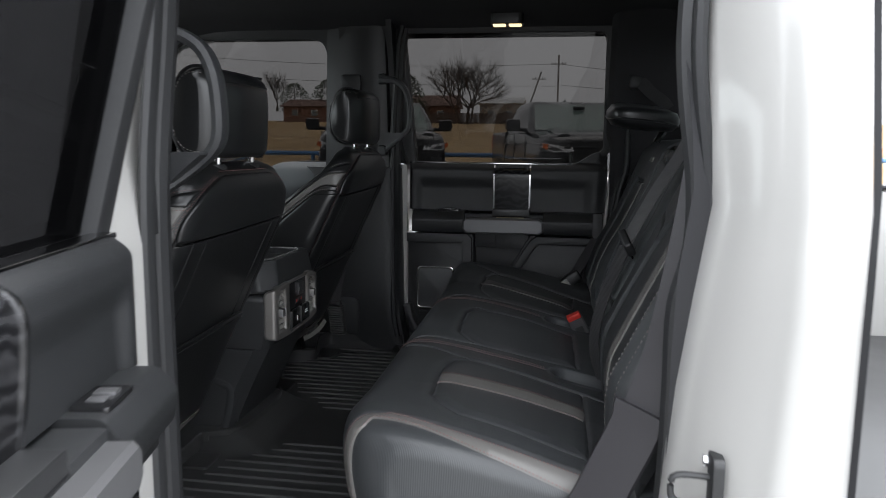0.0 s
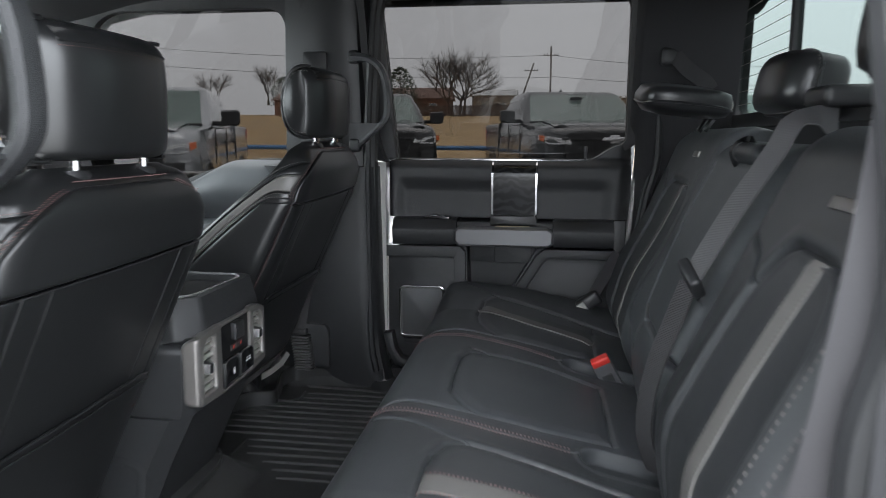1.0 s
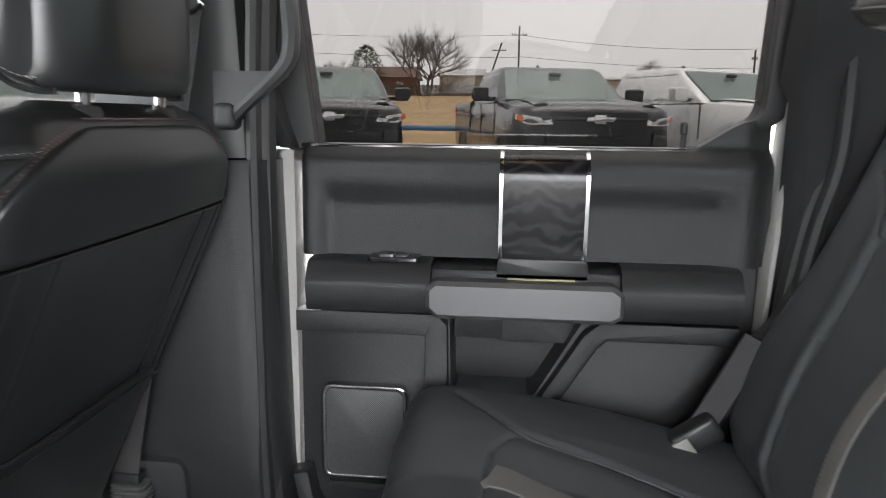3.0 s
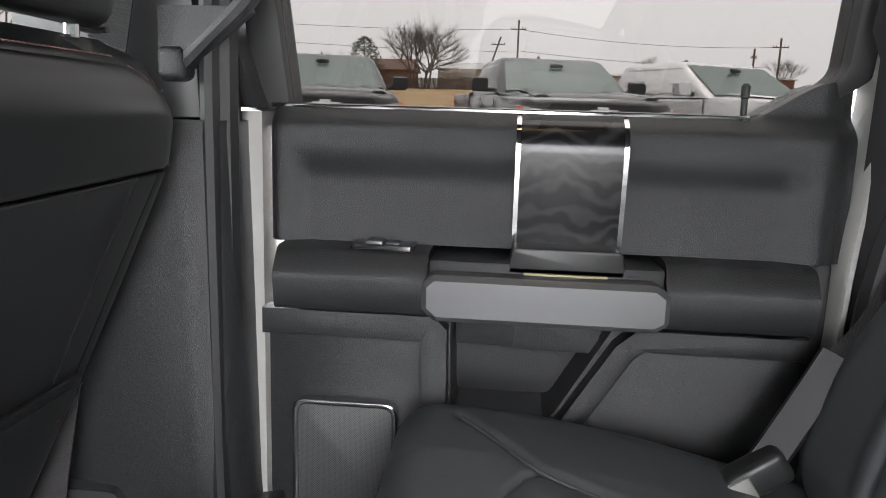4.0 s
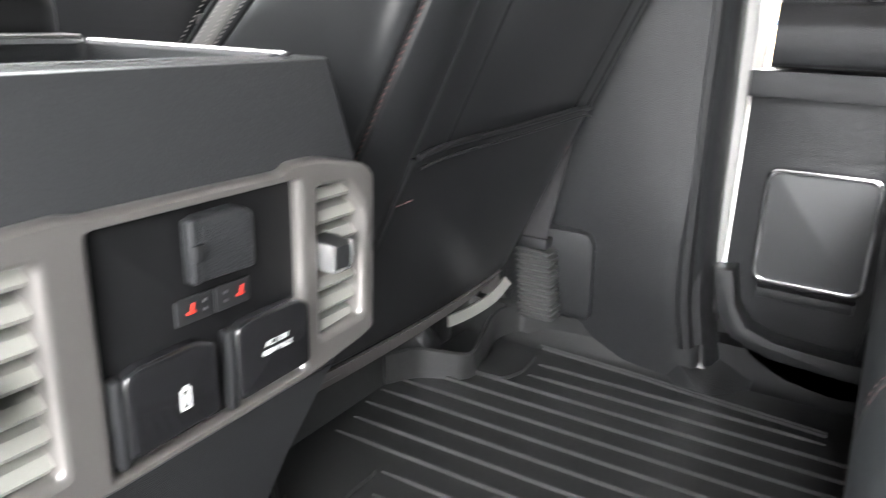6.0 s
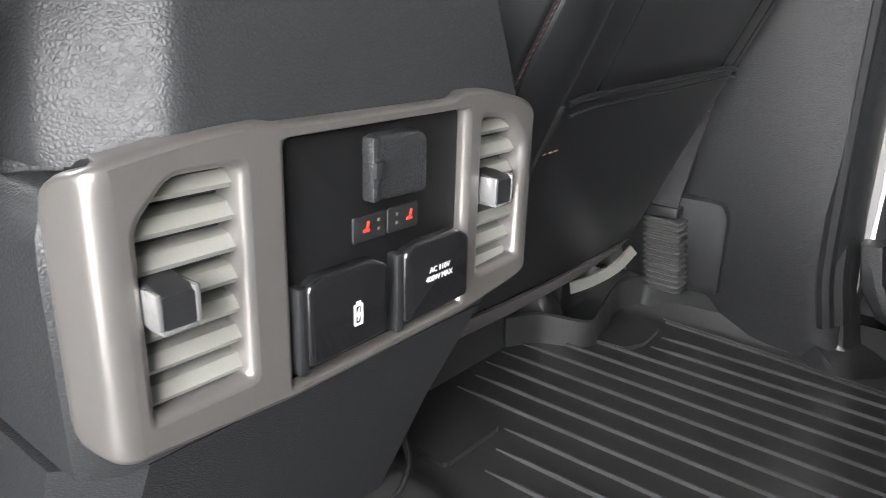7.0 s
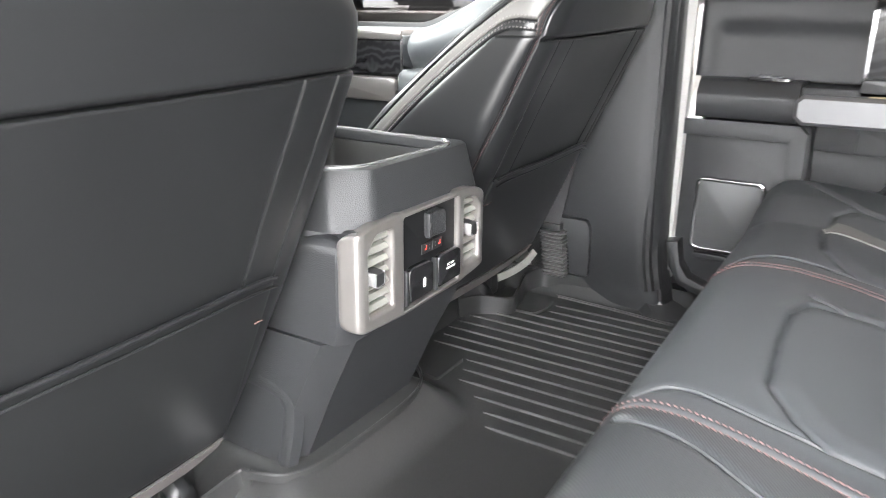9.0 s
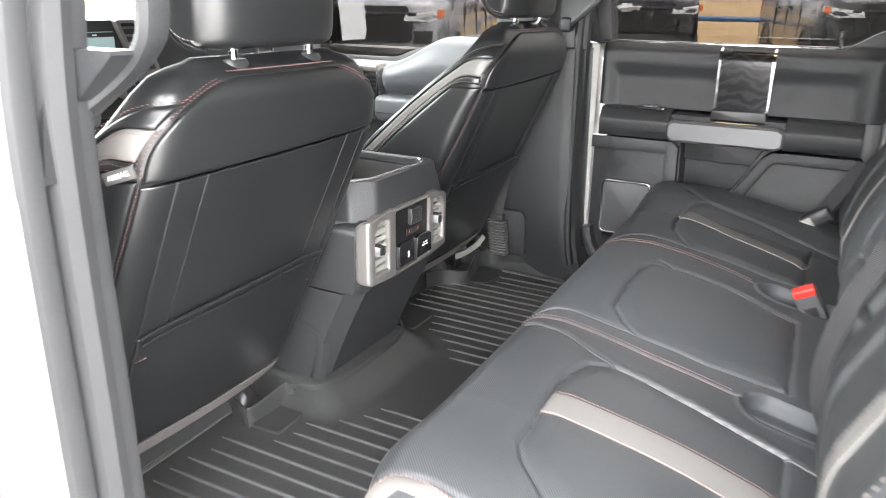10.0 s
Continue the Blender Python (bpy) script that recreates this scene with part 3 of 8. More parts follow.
part("tailgate", box((2.14, 0.955, 0.83), (2.2, 2.765, 1.335), 0.015), WHITE_PAINT, bed)
for y0, y1, nm in ((0.86, 1.02, "driver side"), (2.70, 2.86, "passenger side")):
    solo("door_sill", box((-1.9, y0, 0.50), (0.20, y1, 0.66), 0.02, 3), WHITE_PAINT, f"white painted door sill on the {nm}", "sill", "structure")
    solo("sill_plate", box((-0.60, min(y0, y1) + 0.02, 0.662), (0.17, max(y0, y1) - 0.01, 0.685), 0.008), PLASTIC, f"black scuff plate on the {nm} sill", "sill plate", "structure")
    solo("roof_rail", box((-1.45, (1.0 if y0 < 1 else 2.63), 1.865), (0.45, (1.09 if y0 < 1 else 2.72), 1.94), 0.02), CLOTH_DARK, f"dark trimmed roof rail on the {nm}", "roof rail", "structure")
# Added block that stops outside light leaking in under the door.
SF = ((2.702, 0.655), (2.80, 0.655), (2.80, 0.83), (2.75, 0.83), (2.745, 0.748), (2.702, 0.748))
solo("sill_filler", loft([[(-0.60, y, z) for y, z in SF], [(0.20, y, z) for y, z in SF]]), PLASTIC_SMOOTH, "black filler added under the closed rear door against stray light", "sill filler", "structure")
# bulkhead under the rear bench and front cowl
solo("wall_front", box((-2.1, 1.0, 0.62), (-2.0, 2.72, 1.18)), PLASTIC, "dark front bulkhead under the dashboard", "wall", "structure")

# ---- passenger side rear door, closed ----
def door_face(X, Z):
    """How far the panel stands in from FAR, over x and z."""
    h = np.zeros_like(X)
    # upper scooped field
    h -= 0.015 * ease((1.362 - Z) / 0.050) * ease((X + 0.548) / 0.034) * ease((0.112 - X) / 0.045)
    h -= 0.03 * ease((Z - 1.372) / 0.045) ** 2
    h -= 0.016 * ease((-0.552 - X) / 0.016) ** 2
    h -= 0.02 * ease((X - 0.105) / 0.05) ** 2
    return h


rear_door = thing("rear_door", "closed black rear door with gloss inlay, pewter pull handle and chrome-rimmed speaker", "door", (-0.2, FAR, 0.72))


def top_edge(x):
    return 1.407 + 0.048 * ease((x - 0.02) / 0.11)


def upper(u, v):
    x = -0.566 + u * 0.722
    z = 1.236 + v * (top_edge(x) - 1.236)
    return x, FAR - door_face(x, z) - 0.012 * ease((1 - v) / 0.06) * 0, z


def upper_back(u, v):
    x, y, z = upper(u, v)
    return x, np.full_like(y, 2.80), z


part("upper_panel", pad(110, 40, upper, upper_back), PLASTIC_GREY, rear_door)
# belt armrest in two lengths beside the handle
arm_sec = [(2.78, 1.156), (2.654, 1.156), (2.647, 1.1575), (2.643, 1.162), (2.637, 1.198), (2.6372, 1.203), (2.639, 1.207), (2.655, 1.229), (2.660, 1.233), (2.668, 1.2355), (2.78, 1.238)]
for x0, x1 in ((-0.545, -0.352), (-0.066, 0.108)):
    part("armrest", loft([[(x, y, z) for y, z in arm_sec] for x in (x0, x0 + 0.002, x1 - 0.002, x1)], smooth=40), PLASTIC_GREY, rear_door)
part("armrest_core", box((-0.352, 2.652, 1.16), (-0.066, 2.76, 1.228), 0.006), PLASTIC, rear_door)
# shelf above the handle, under the inlay
part("pull_cup", slab(round_poly([(-0.256, 1.214), (-0.112, 1.214), (-0.118, 1.247), (-0.25, 1.247)], 0.006), "y", 2.652, 2.72, 0.003), PLASTIC_SMOOTH, rear_door)
part("ambient_strip", box((-0.235, 2.6465, 1.214), (-0.135, 2.654, 1.2175), 0.001), material("warm_strip", (0.42, 0.37, 0.22), 0.4, bump=0), rear_door, "thin warm-toned light strip")
hs = round_poly([(-0.356, 1.203), (-0.343, 1.215), (-0.080, 1.215), (-0.064, 1.203), (-0.064, 1.168), (-0.080, 1.158), (-0.34, 1.158), (-0.356, 1.172)], 0.004)
handle_bm = slab(hs, "y", 2.618, 2.70, 0.013, 1)
part("pull_handle", handle_bm, PEWTER, rear_door, "dark pewter pull handle")
# inlay with chrome side strips
INLAY = material("black_marbled_gloss_inlay", (0.03, 0.03, 0.032), 0.2, vary=0.2, bump=0.0, spec=0.3)
_n, _l = INLAY.node_tree.nodes, INLAY.node_tree.links
# slightly paler wavy bands across the black gloss
wv = _n.new("ShaderNodeTexWave")
wv.bands_direction = "Z"
wv.inputs["Scale"].default_value, wv.inputs["Distortion"].default_value, wv.inputs["Detail"].default_value, wv.inputs["Detail Scale"].default_value = 14.0, 11.0, 2.0, 1.2
_g = _n.new("ShaderNodeNewGeometry")
_l.new(_g.outputs["Position"], wv.inputs["Vector"])
_r = _n.new("ShaderNodeValToRGB")
_r.color_ramp.elements[0].color, _r.color_ramp.elements[1].color = (0.009, 0.009, 0.010, 1), (0.030, 0.030, 0.032, 1)
_r.color_ramp.elements[0].position, _r.color_ramp.elements[1].position = 0.3, 0.95
_l.new(wv.outputs["Fac"], _r.inputs[0])
_l.new(_r.outputs[0], _n["Principled BSDF"].inputs["Base Color"])


def inlay_strip(x0, x1, dy, w=0.004):
    prof = [(2.700, 1.247), (2.694, 1.30), (2.690, 1.345), (2.690, 1.372), (2.700, 1.392), (2.722, 1.4065)]
    prof = [(y - 0.006, z) for y, z in prof]
    pts = spline([(0, y, z) for y, z in prof], 18)
    rings = [[(x0, p.y + dy, p.z), (x1, p.y + dy, p.z), (x1, p.y + 0.05, p.z + 0.0), (x0, p.y + 0.05, p.z + 0.0)] for p in pts]
    return loft(rings, smooth=40)


part("inlay", inlay_strip(-0.246, -0.121, -0.001), INLAY, rear_door, "gloss black inlay with faint wavy bands")
for x in (-0.251, -0.121):
    part("inlay_trim", inlay_strip(x - 0.0005, x + 0.0052, -0.004), CHROME, rear_door, "chrome trim strip")
part("window_sill_seal", box((-0.57, 2.715, 1.404), (0.03, 2.745, 1.4125), 0.002), CHROME, rear_door, "bright window sill edge")
# lower panel: field, frame ribs, pocket, map pocket
lower_outline = round_poly([(-0.572, 1.148), (0.118, 1.148), (0.118, 0.95), (0.05, 0.72), (-0.44, 0.70), (-0.53, 0.735), (-0.572, 0.83)], [0.004, 0.01, 0.03, 0.03, 0.05, 0.06, 0.05], 5)
pocket_hole = round_poly([(-0.325, 1.150), (-0.107, 1.150), (-0.118, 1.135), (-0.183, 1.018), (-0.325, 1.012)], 0.008, 2)
lower_outline2 = round_poly([(-0.572, 1.1475), (-0.326, 1.1475), (-0.322, 1.01), (-0.19, 1.012), (-0.112, 1.1475), (0.118, 1.1475), (0.118, 0.95), (0.05, 0.72), (-0.44, 0.70), (-0.53, 0.735), (-0.572, 0.83)], [0.004, 0.012, 0.012, 0.012, 0.012, 0.01, 0.03, 0.03, 0.05, 0.06, 0.05], 4)
part("lower_panel", slab(lower_outline2, "y", 2.702, 2.80, 0.004), PLASTIC_GREY, rear_door)
part("pocket_back", box((-0.34, 2.790, 0.99), (-0.09, 2.80, 1.17)), PLASTIC, rear_door)
part("pocket_step", slab(rect(-0.322, 1.095, -0.12, 1.15, 0.003), "y", 2.738, 2.79, 0.003), PLASTIC, rear_door)
part("pocket_cover", slab(rect(-0.244, 1.094, -0.13, 1.1475, 0.003), "y", 2.730, 2.745, 0.002), PLASTIC_GREY, rear_door)
part("pocket_floor", box((-0.326, 2.70, 1.004), (-0.16, 2.79, 1.012), 0.002), PEWTER, rear_door)


def rib(pts, w, y0, y1, bev=0.006):
    """A raised rib that follows a bent line."""
    L, R = [], []
    P = [Vector(p) for p in pts]
    for i, p in enumerate(P):
        d1 = (p - P[i - 1]).normalized() if i else (P[1] - p).normalized()
        d2 = (P[i + 1] - p).normalized() if i < len(P) - 1 else d1
        n1, n2 = Vector((-d1.y, d1.x)), Vector((-d2.y, d2.x))
        n = (n1 + n2).normalized()
        k = w / 2 / max(0.4, n.dot(n1))
        L.append(p + n * k)
        R.append(p - n * k)
    return slab(L + R[::-1], "y", y0, y1, bev, 2)


part("frame_rib", rib([(-0.571, 1.132), (-0.352, 1.132), (-0.345, 1.125), (-0.343, 0.99), (-0.355, 0.90), (-0.37, 0.78)], 0.034, 2.672, 2.70), PLASTIC_GREY, rear_door)
part("frame_rib", rib([(0.115, 1.132), (-0.085, 1.132), (-0.105, 1.115), (-0.185, 0.985), (-0.24, 0.90)], 0.03, 2.672, 2.70), PLASTIC_GREY, rear_door)
part("bottom_rib", rib([(-0.568, 0.875), (-0.558, 0.82), (-0.535, 0.785), (-0.49, 0.768), (-0.40, 0.762), (-0.25, 0.76)], 0.03, 2.662, 2.70, 0.01), PLASTIC_GREY, rear_door)
# speaker
GRILLE = material("speaker_grille", (0.075, 0.077, 0.08), 0.5, vary=0.1, grain=500, bump=0.0)
_n, _l = GRILLE.node_tree.nodes, GRILLE.node_tree.links
_g = _n.new("ShaderNodeNewGeometry")
_s = _n.new("ShaderNodeSeparateXYZ")
_l.new(_g.outputs["Position"], _s.inputs[0])
waves = []
for axis in ("X", "Z"):
    k1 = _n.new("ShaderNodeMath")
    k1.operation = "MULTIPLY"
    k1.inputs[1].default_value = 2 * math.pi / 0.0034
    _l.new(_s.outputs[axis], k1.inputs[0])
    k2 = _n.new("ShaderNodeMath")
    k2.operation = "SINE"
    _l.new(k1.outputs[0], k2.inputs[0])
    waves.append(k2)
k3 = _n.new("ShaderNodeMath")
k3.operation = "MULTIPLY"
_l.new(waves[0].outputs[0], k3.inputs[0])
_l.new(waves[1].outputs[0], k3.inputs[1])
k4 = _n.new("ShaderNodeValToRGB")
k4.color_ramp.elements[0].position, k4.color_ramp.elements[1].position = 0.25, 0.5
k4.color_ramp.elements[0].color, k4.color_ramp.elements[1].color = (0.085, 0.087, 0.09, 1), (0.02, 0.02, 0.02, 1)
_l.new(k3.outputs[0], k4.inputs[0])
_l.new(k4.outputs[0], _n["Principled BSDF"].inputs["Base Color"])
sp = part("speaker_grille", slab(rect(-0.528, 0.866, -0.398, 1.017, 0.014), "y", 2.684, 2.70, 0.004), GRILLE, rear_door, "dotted black speaker grille")
part("speaker_rim", slab(rect(-0.534, 0.860, -0.392, 1.023, 0.018), "y", 2.680, 2.698, 0.002, holes=[rect(-0.527, 0.867, -0.399, 1.016, 0.014)]), CHROME, rear_door, "chrome speaker surround")
part("speaker_lip", rib([(-0.524, 0.845), (-0.40, 0.843)], 0.016, 2.684, 2.70, 0.004), PLASTIC, rear_door)
# window switch on the armrest, lock pin
part("window_switch", slab(rect(-0.452, 2.660, -0.372, 2.704, 0.006), "z", 1.2405, 1.2345, 0.001), GLOSS_BLACK, rear_door, "gloss black window switch plate")
part("switch_button", box((-0.434, 2.668, 1.238), (-0.412, 2.694, 1.2445), 0.002), PEWTER, rear_door)
part("switch_button", box((-0.410, 2.672, 1.238), (-0.392, 2.694, 1.2425), 0.002), PEWTER, rear_door)
part("lock_pin", loft([[(0.023 + r * math.cos(a), 2.722 + r * math.sin(a), z) for a in np.linspace(0, 2 * math.pi, 11)[:-1]] for z, r in ((1.400, 0.011), (1.409, 0.011), (1.41, 0.004), (1.432, 0.004), (1.434, 0.0055), (1.448, 0.0055), (1.451, 0.003))]), PLASTIC_SMOOTH, rear_door, "black lock pin")
part("edge_filler", box((0.095, 2.712, 0.78), (0.147, 2.80, 1.2345), 0.006), PLASTIC_SMOOTH, rear_door)
part("inner_skin", box((-0.568, 2.801, 0.70), (0.12, 2.804, 1.24)), PLASTIC_SMOOTH, rear_door)
# window frame and pane
fr_out = round_poly([(-0.60, 1.40), (0.03, 1.40), (0.09, 1.41), (0.15, 1.445), (0.17, 1.46), (0.165, 1.95), (-0.605, 1.95)], [0.01, 0.02, 0.02, 0.02, 0.01, 0.03, 0.03])
fr_in = round_poly([(-0.552, 1.409), (0.0, 1.409), (0.05, 1.414), (0.088, 1.427), (0.117, 1.446), (0.140, 1.468), (0.133, 1.865), (-0.578, 1.865)], [0.004, 0.03, 0.03, 0.03, 0.03, 0.012, 0.03, 0.03])


def lean(bm, k=0.24, z0=1.41):
    for v in bm.verts:
        if v.co.z > z0:
            v.co.y -= k * (v.co.z - z0)
    return bm


part("window_frame", lean(slab(fr_out, "y", 2.735, 2.80, 0.008, holes=[fr_in])), SEAL, rear_door, "black window frame and glass run")
part("pane", lean(slab(round_poly([(-0.585, 1.38), (0.03, 1.38), (0.14, 1.43), (0.145, 1.89), (-0.59, 1.89)], 0.01), "y", 2.762, 2.766)), GLASS, rear_door, "lightly tinted door glass")
part("outer_skin", box((-0.57, 2.805, 0.50), (0.20, 2.855, 1.36), 0.02), WHITE_PAINT, rear_door, "white painted outer skin")

# ---- driver side rear door, standing open ----
open_door = thing("rear_door", "open black rear door with white edge, tinted glass and window switch", "door", (-0.62, 0.93, 0.72))
SWING = Matrix.Translation((-0.558, 0.889, 0)) @ Matrix.Rotation(radians(-77), 4, "Z") @ Matrix.Translation((0.566, -1.03, 0))


def shut_to_open(me):
    """From the passenger door's pose to this door's: mirrored, then swung on its hinge."""
    if isinstance(me, bmesh.types.BMesh):
        me = mesh_of(me, "door_piece")
    me = mirror_y(me)
    me.transform(SWING)
    return me


for src in [o for o in rear_door.children if o.name.split(".")[0] != "ambient_strip"]:
    me = shut_to_open(src.data)
    nm = src.name.split(".")[0]
    mats = {"pane": GLASS_DARK}
    me.materials.clear()
    part(nm, me, mats.get(nm, src.data.materials[0]), open_door, src.get("label", ""))
part("hinge_edge", shut_to_open(box((-0.602, 2.74, 0.55), (-0.575, 2.85, 1.40), 0.008)), WHITE_PAINT, open_door, "white painted hinge edge")

# ---- passenger side front door, closed ----
front_door = thing("front_door", "closed front passenger door with grey armrest trim and silver handle", "door", (-1.3, FAR, 0.72))


def fd_top(x):
    return 1.318 + 0.086 * ease((x + 1.285) / 0.24)


def fd_face(u, v):
    x = -1.80 + u * 0.97
    z = 0.80 + v * (fd_top(x) - 0.80)
    pad_on = ease((x + 1.31) / 0.05)
    k = np.clip((z - 1.225) / (fd_top(x) - 1.225), 0, 1)
    h = pad_on * (0.012 + 0.05 * np.sin(np.clip(k, 0, 1) * math.pi) ** 0.8 * (k > 0)) - 0.03 * ease((v - 0.97) / 0.03)
    return x, 2.70 - h, z


def fd_back(u, v):
    x, y, z = fd_face(u, v)
    return x, np.full_like(y, 2.80), z


part("panel", pad(60, 60, fd_face, fd_back), PAD_GREY, front_door)
part("armrest", box((-1.29, 2.615, 1.135), (-0.90, 2.71, 1.218), 0.022, 4), PAD_GREY, front_door)
part("armrest_seam", box((-1.285, 2.6135, 1.163), (-0.91, 2.617, 1.1655), 0.0008), PLASTIC_SMOOTH, front_door)
part("pull_handle", slab(round_poly([(-1.56, 1.136), (-1.56, 1.195), (-1.30, 1.195), (-1.285, 1.185), (-1.285, 1.136)], 0.008), "y", 2.612, 2.66, 0.008), SILVER, front_door, "satin silver pull handle")
part("inlay", slab(rect(-1.56, 1.199, -1.297, 1.287, 0.006), "y", 2.66, 2.70, 0.003), INLAY, front_door, "gloss black inlay")
part("inlay_trim", slab(rect(-1.56, 1.288, -1.288, 1.314, 0.006), "y", 2.645, 2.70, 0.005), SILVER, front_door, "satin silver bar above the inlay")
part("inlay_trim", slab(rect(-1.297, 1.199, -1.287, 1.30, 0.002), "y", 2.648, 2.70, 0.003), CHROME, front_door, "chrome inlay edge")
ff_out = round_poly([(-1.95, 1.27), (-1.28, 1.27), (-0.80, 1.36), (-0.81, 1.95), (-1.55, 1.95)], 0.04)
ff_in = round_poly([(-1.84, 1.330), (-1.275, 1.330), (-1.18, 1.366), (-1.03, 1.408), (-0.86, 1.408), (-0.865, 1.850), (-1.45, 1.850)], [0.03, 0.03, 0.05, 0.05, 0.01, 0.06, 0.08], 6)
part("window_frame", lean(slab(ff_out, "y", 2.735, 2.80, 0.008, holes=[ff_in])), SEAL, front_door, "black window frame")
p2 = part("pane", lean(slab(ff_out, "y", 2.762, 2.766)), GLASS, front_door, "lightly tinted door glass")
p2.visible_shadow = False
part("outer_skin", box((-1.85, 2.805, 0.50), (-0.76, 2.855, 1.36), 0.02), WHITE_PAINT, front_door)
# door mirror outside the front window
mirror = thing("door_mirror", "black door mirror with bright rounded glass outside the front window", "door mirror", (-1.62, 3.0, 1.3))
part("housing", loft([[(-1.72 + s * 0.10, 2.88 + cy * k, 1.465 + cz * k * 0.95) for cy, cz in ((0.0, -0.125), (0.17, -0.125), (0.19, -0.08), (0.19, 0.08), (0.15, 0.125), (0.02, 0.125), (0.0, 0.10))] for s, k in ((0.0, 0.7), (0.5, 0.95), (0.95, 1.0), (1.0, 0.97))]), PLASTIC_SMOOTH, mirror)
MIRROR = material("mirror_glass", (0.62, 0.64, 0.65), 0.03, metal=1.0, vary=0.0, bump=0.0, rough_vary=0.01)
part("glass", loft([[(-1.621 + dx - 0.085 * cz, 2.892 + cy * 0.86, 1.465 + cz * 0.78) for cy, cz in ((0.0, -0.125), (0.17, -0.125), (0.19, -0.08), (0.19, 0.08), (0.15, 0.125), (0.02, 0.125), (0.0, 0.10))] for dx in (0.0, 0.012)]), MIRROR, mirror, "mirror glass")
part("arm", box((-1.72, 2.80, 1.33), (-1.66, 2.92, 1.385), 0.015), PLASTIC_SMOOTH, mirror)

# ---- driver side front door and the front of the cab, mostly hidden by the seats ----
drv_door = thing("front_door", "closed front driver door with dark trim panel", "door", (-1.3, NEAR, 0.72))
part("panel", mirror_y(pad(30, 30, fd_face, fd_back)), PLASTIC_GREY, drv_door)
part("window_frame", mirror_y(mesh_of(lean(slab(ff_out, "y", 2.705, 2.80, 0.008, holes=[ff_in])), "f")), SEAL, drv_door)
p3 = part("pane", mirror_y(mesh_of(lean(slab(ff_out, "y", 2.762, 2.766)), "f")), GLASS, drv_door)
p3.visible_shadow = False
part("outer_skin", box((-1.85, 0.865, 0.50), (-0.76, 0.915, 1.36), 0.02), WHITE_PAINT, drv_door)

# ---- front seats ----
def interp(z, zs, vs):
    return np.interp(z, zs, vs)


SEAT_Z = [0.78, 0.90, 1.05, 1.18, 1.30, 1.36, 1.395, 1.415, 1.426, 1.431]
SEAT_X = [-0.885, -0.832, -0.765, -0.705, -0.648, -0.633, -0.634, -0.641, -0.652, -0.664]
SEAT_W = [0.225, 0.243, 0.256, 0.258, 0.252, 0.240, 0.222, 0.198, 0.172, 0.14]
SEAT_D = [0.38, 0.35, 0.30, 0.235, 0.150, 0.088, 0.060, 0.046, 0.024, 0.010]
SEAT_R = 0.05


def seat_skin(a, z, h=0.0):
    """A point of the backrest at arc length a round from its rear middle line, at height z, h out of the skin."""
    a, z = np.broadcast_arrays(np.asarray(a, float), np.asarray(z, float))
    w, xr, d = interp(z, SEAT_Z, SEAT_W), interp(z, SEAT_Z, SEAT_X), interp(z, SEAT_Z, SEAT_D)
    r = np.minimum(SEAT_R, d * 0.8)
    s, f = np.abs(a), w - r
    th = np.clip((s - f) / r, 0, math.pi / 2)
    e = np.maximum(0, s - f - r * math.pi / 2)
    x = xr - 0.006 * np.minimum(1, s / f) ** 2 - r * (1 - np.cos(th)) - e + h * np.cos(th)
    y = np.minimum(s, f) + r * np.sin(th) + h * np.sin(th)
    return x, np.sign(a) * y, z


def edge_grid(width, n, r):
    """Steps from 0 to 1 that crowd within r of both ends."""
    near = [0.0, 0.06, 0.16, 0.32, 0.55, 0.8, 1.0]
    a = [min(0.45, k * r / width) for k in near]
    return np.array(a + list(np.linspace(a[-1], 1 - a[-1], n + 2)[1:-1]) + [1 - k for k in a[::-1]])


def puff(U, V, wu, wv, r, full=0.0):
    """Height of an upholstered panel: rounded down to its seams, a little fuller in the middle."""
    d = np.minimum(np.minimum(U, 1 - U) * wu, np.minimum(V, 1 - V) * wv)
    k = np.clip(1 - d / r, 0, 1)
    return r * 0.75 * (np.sqrt(np.clip(1 - k ** 2, 0, 1)) - 1) + full * (1 - np.exp(-d / 0.03))


def seat_panel(name, a0, a1, z0, z1, yc, mat, parent, r=0.007, base=0.006, full=0.003, label=""):
    """An upholstered panel; a0, a1 give arc lengths over height fraction, z0, z1 heights over width fraction."""
    wu, wv = float(np.max(np.abs(a1(np.array([0.0, 0.5])) - a0(np.array([0.0, 0.5]))))), float(np.max(z1(np.array([0.5])) - z0(np.array([0.5]))))
    gu, gv = edge_grid(wu, max(4, int(wu / 0.012)), r), edge_grid(wv, max(4, int(wv / 0.014)), r)

    def place(u, v, h):
        z = z0(u) + v * (z1(u) - z0(u))
        a = a0(v) + u * (a1(v) - a0(v))
        x, y, z = seat_skin(a, z, h)
        return x, yc + y, z

    def f(u, v):
        return place(u, v, base + puff(u, v, wu, wv, r, full))

    def b(u, v):
        return place(u, v, -0.004)
    return part(name, pad(gu, gv, f, b, 60), mat, parent, label)


CAP_Z, CAP_TOP = 1.300, 1.411


def cap_half(v):
    return 0.095 + 0.146 * np.clip(1 - np.clip(v, 0, 1) ** 2.3, 0, 1) ** 0.68


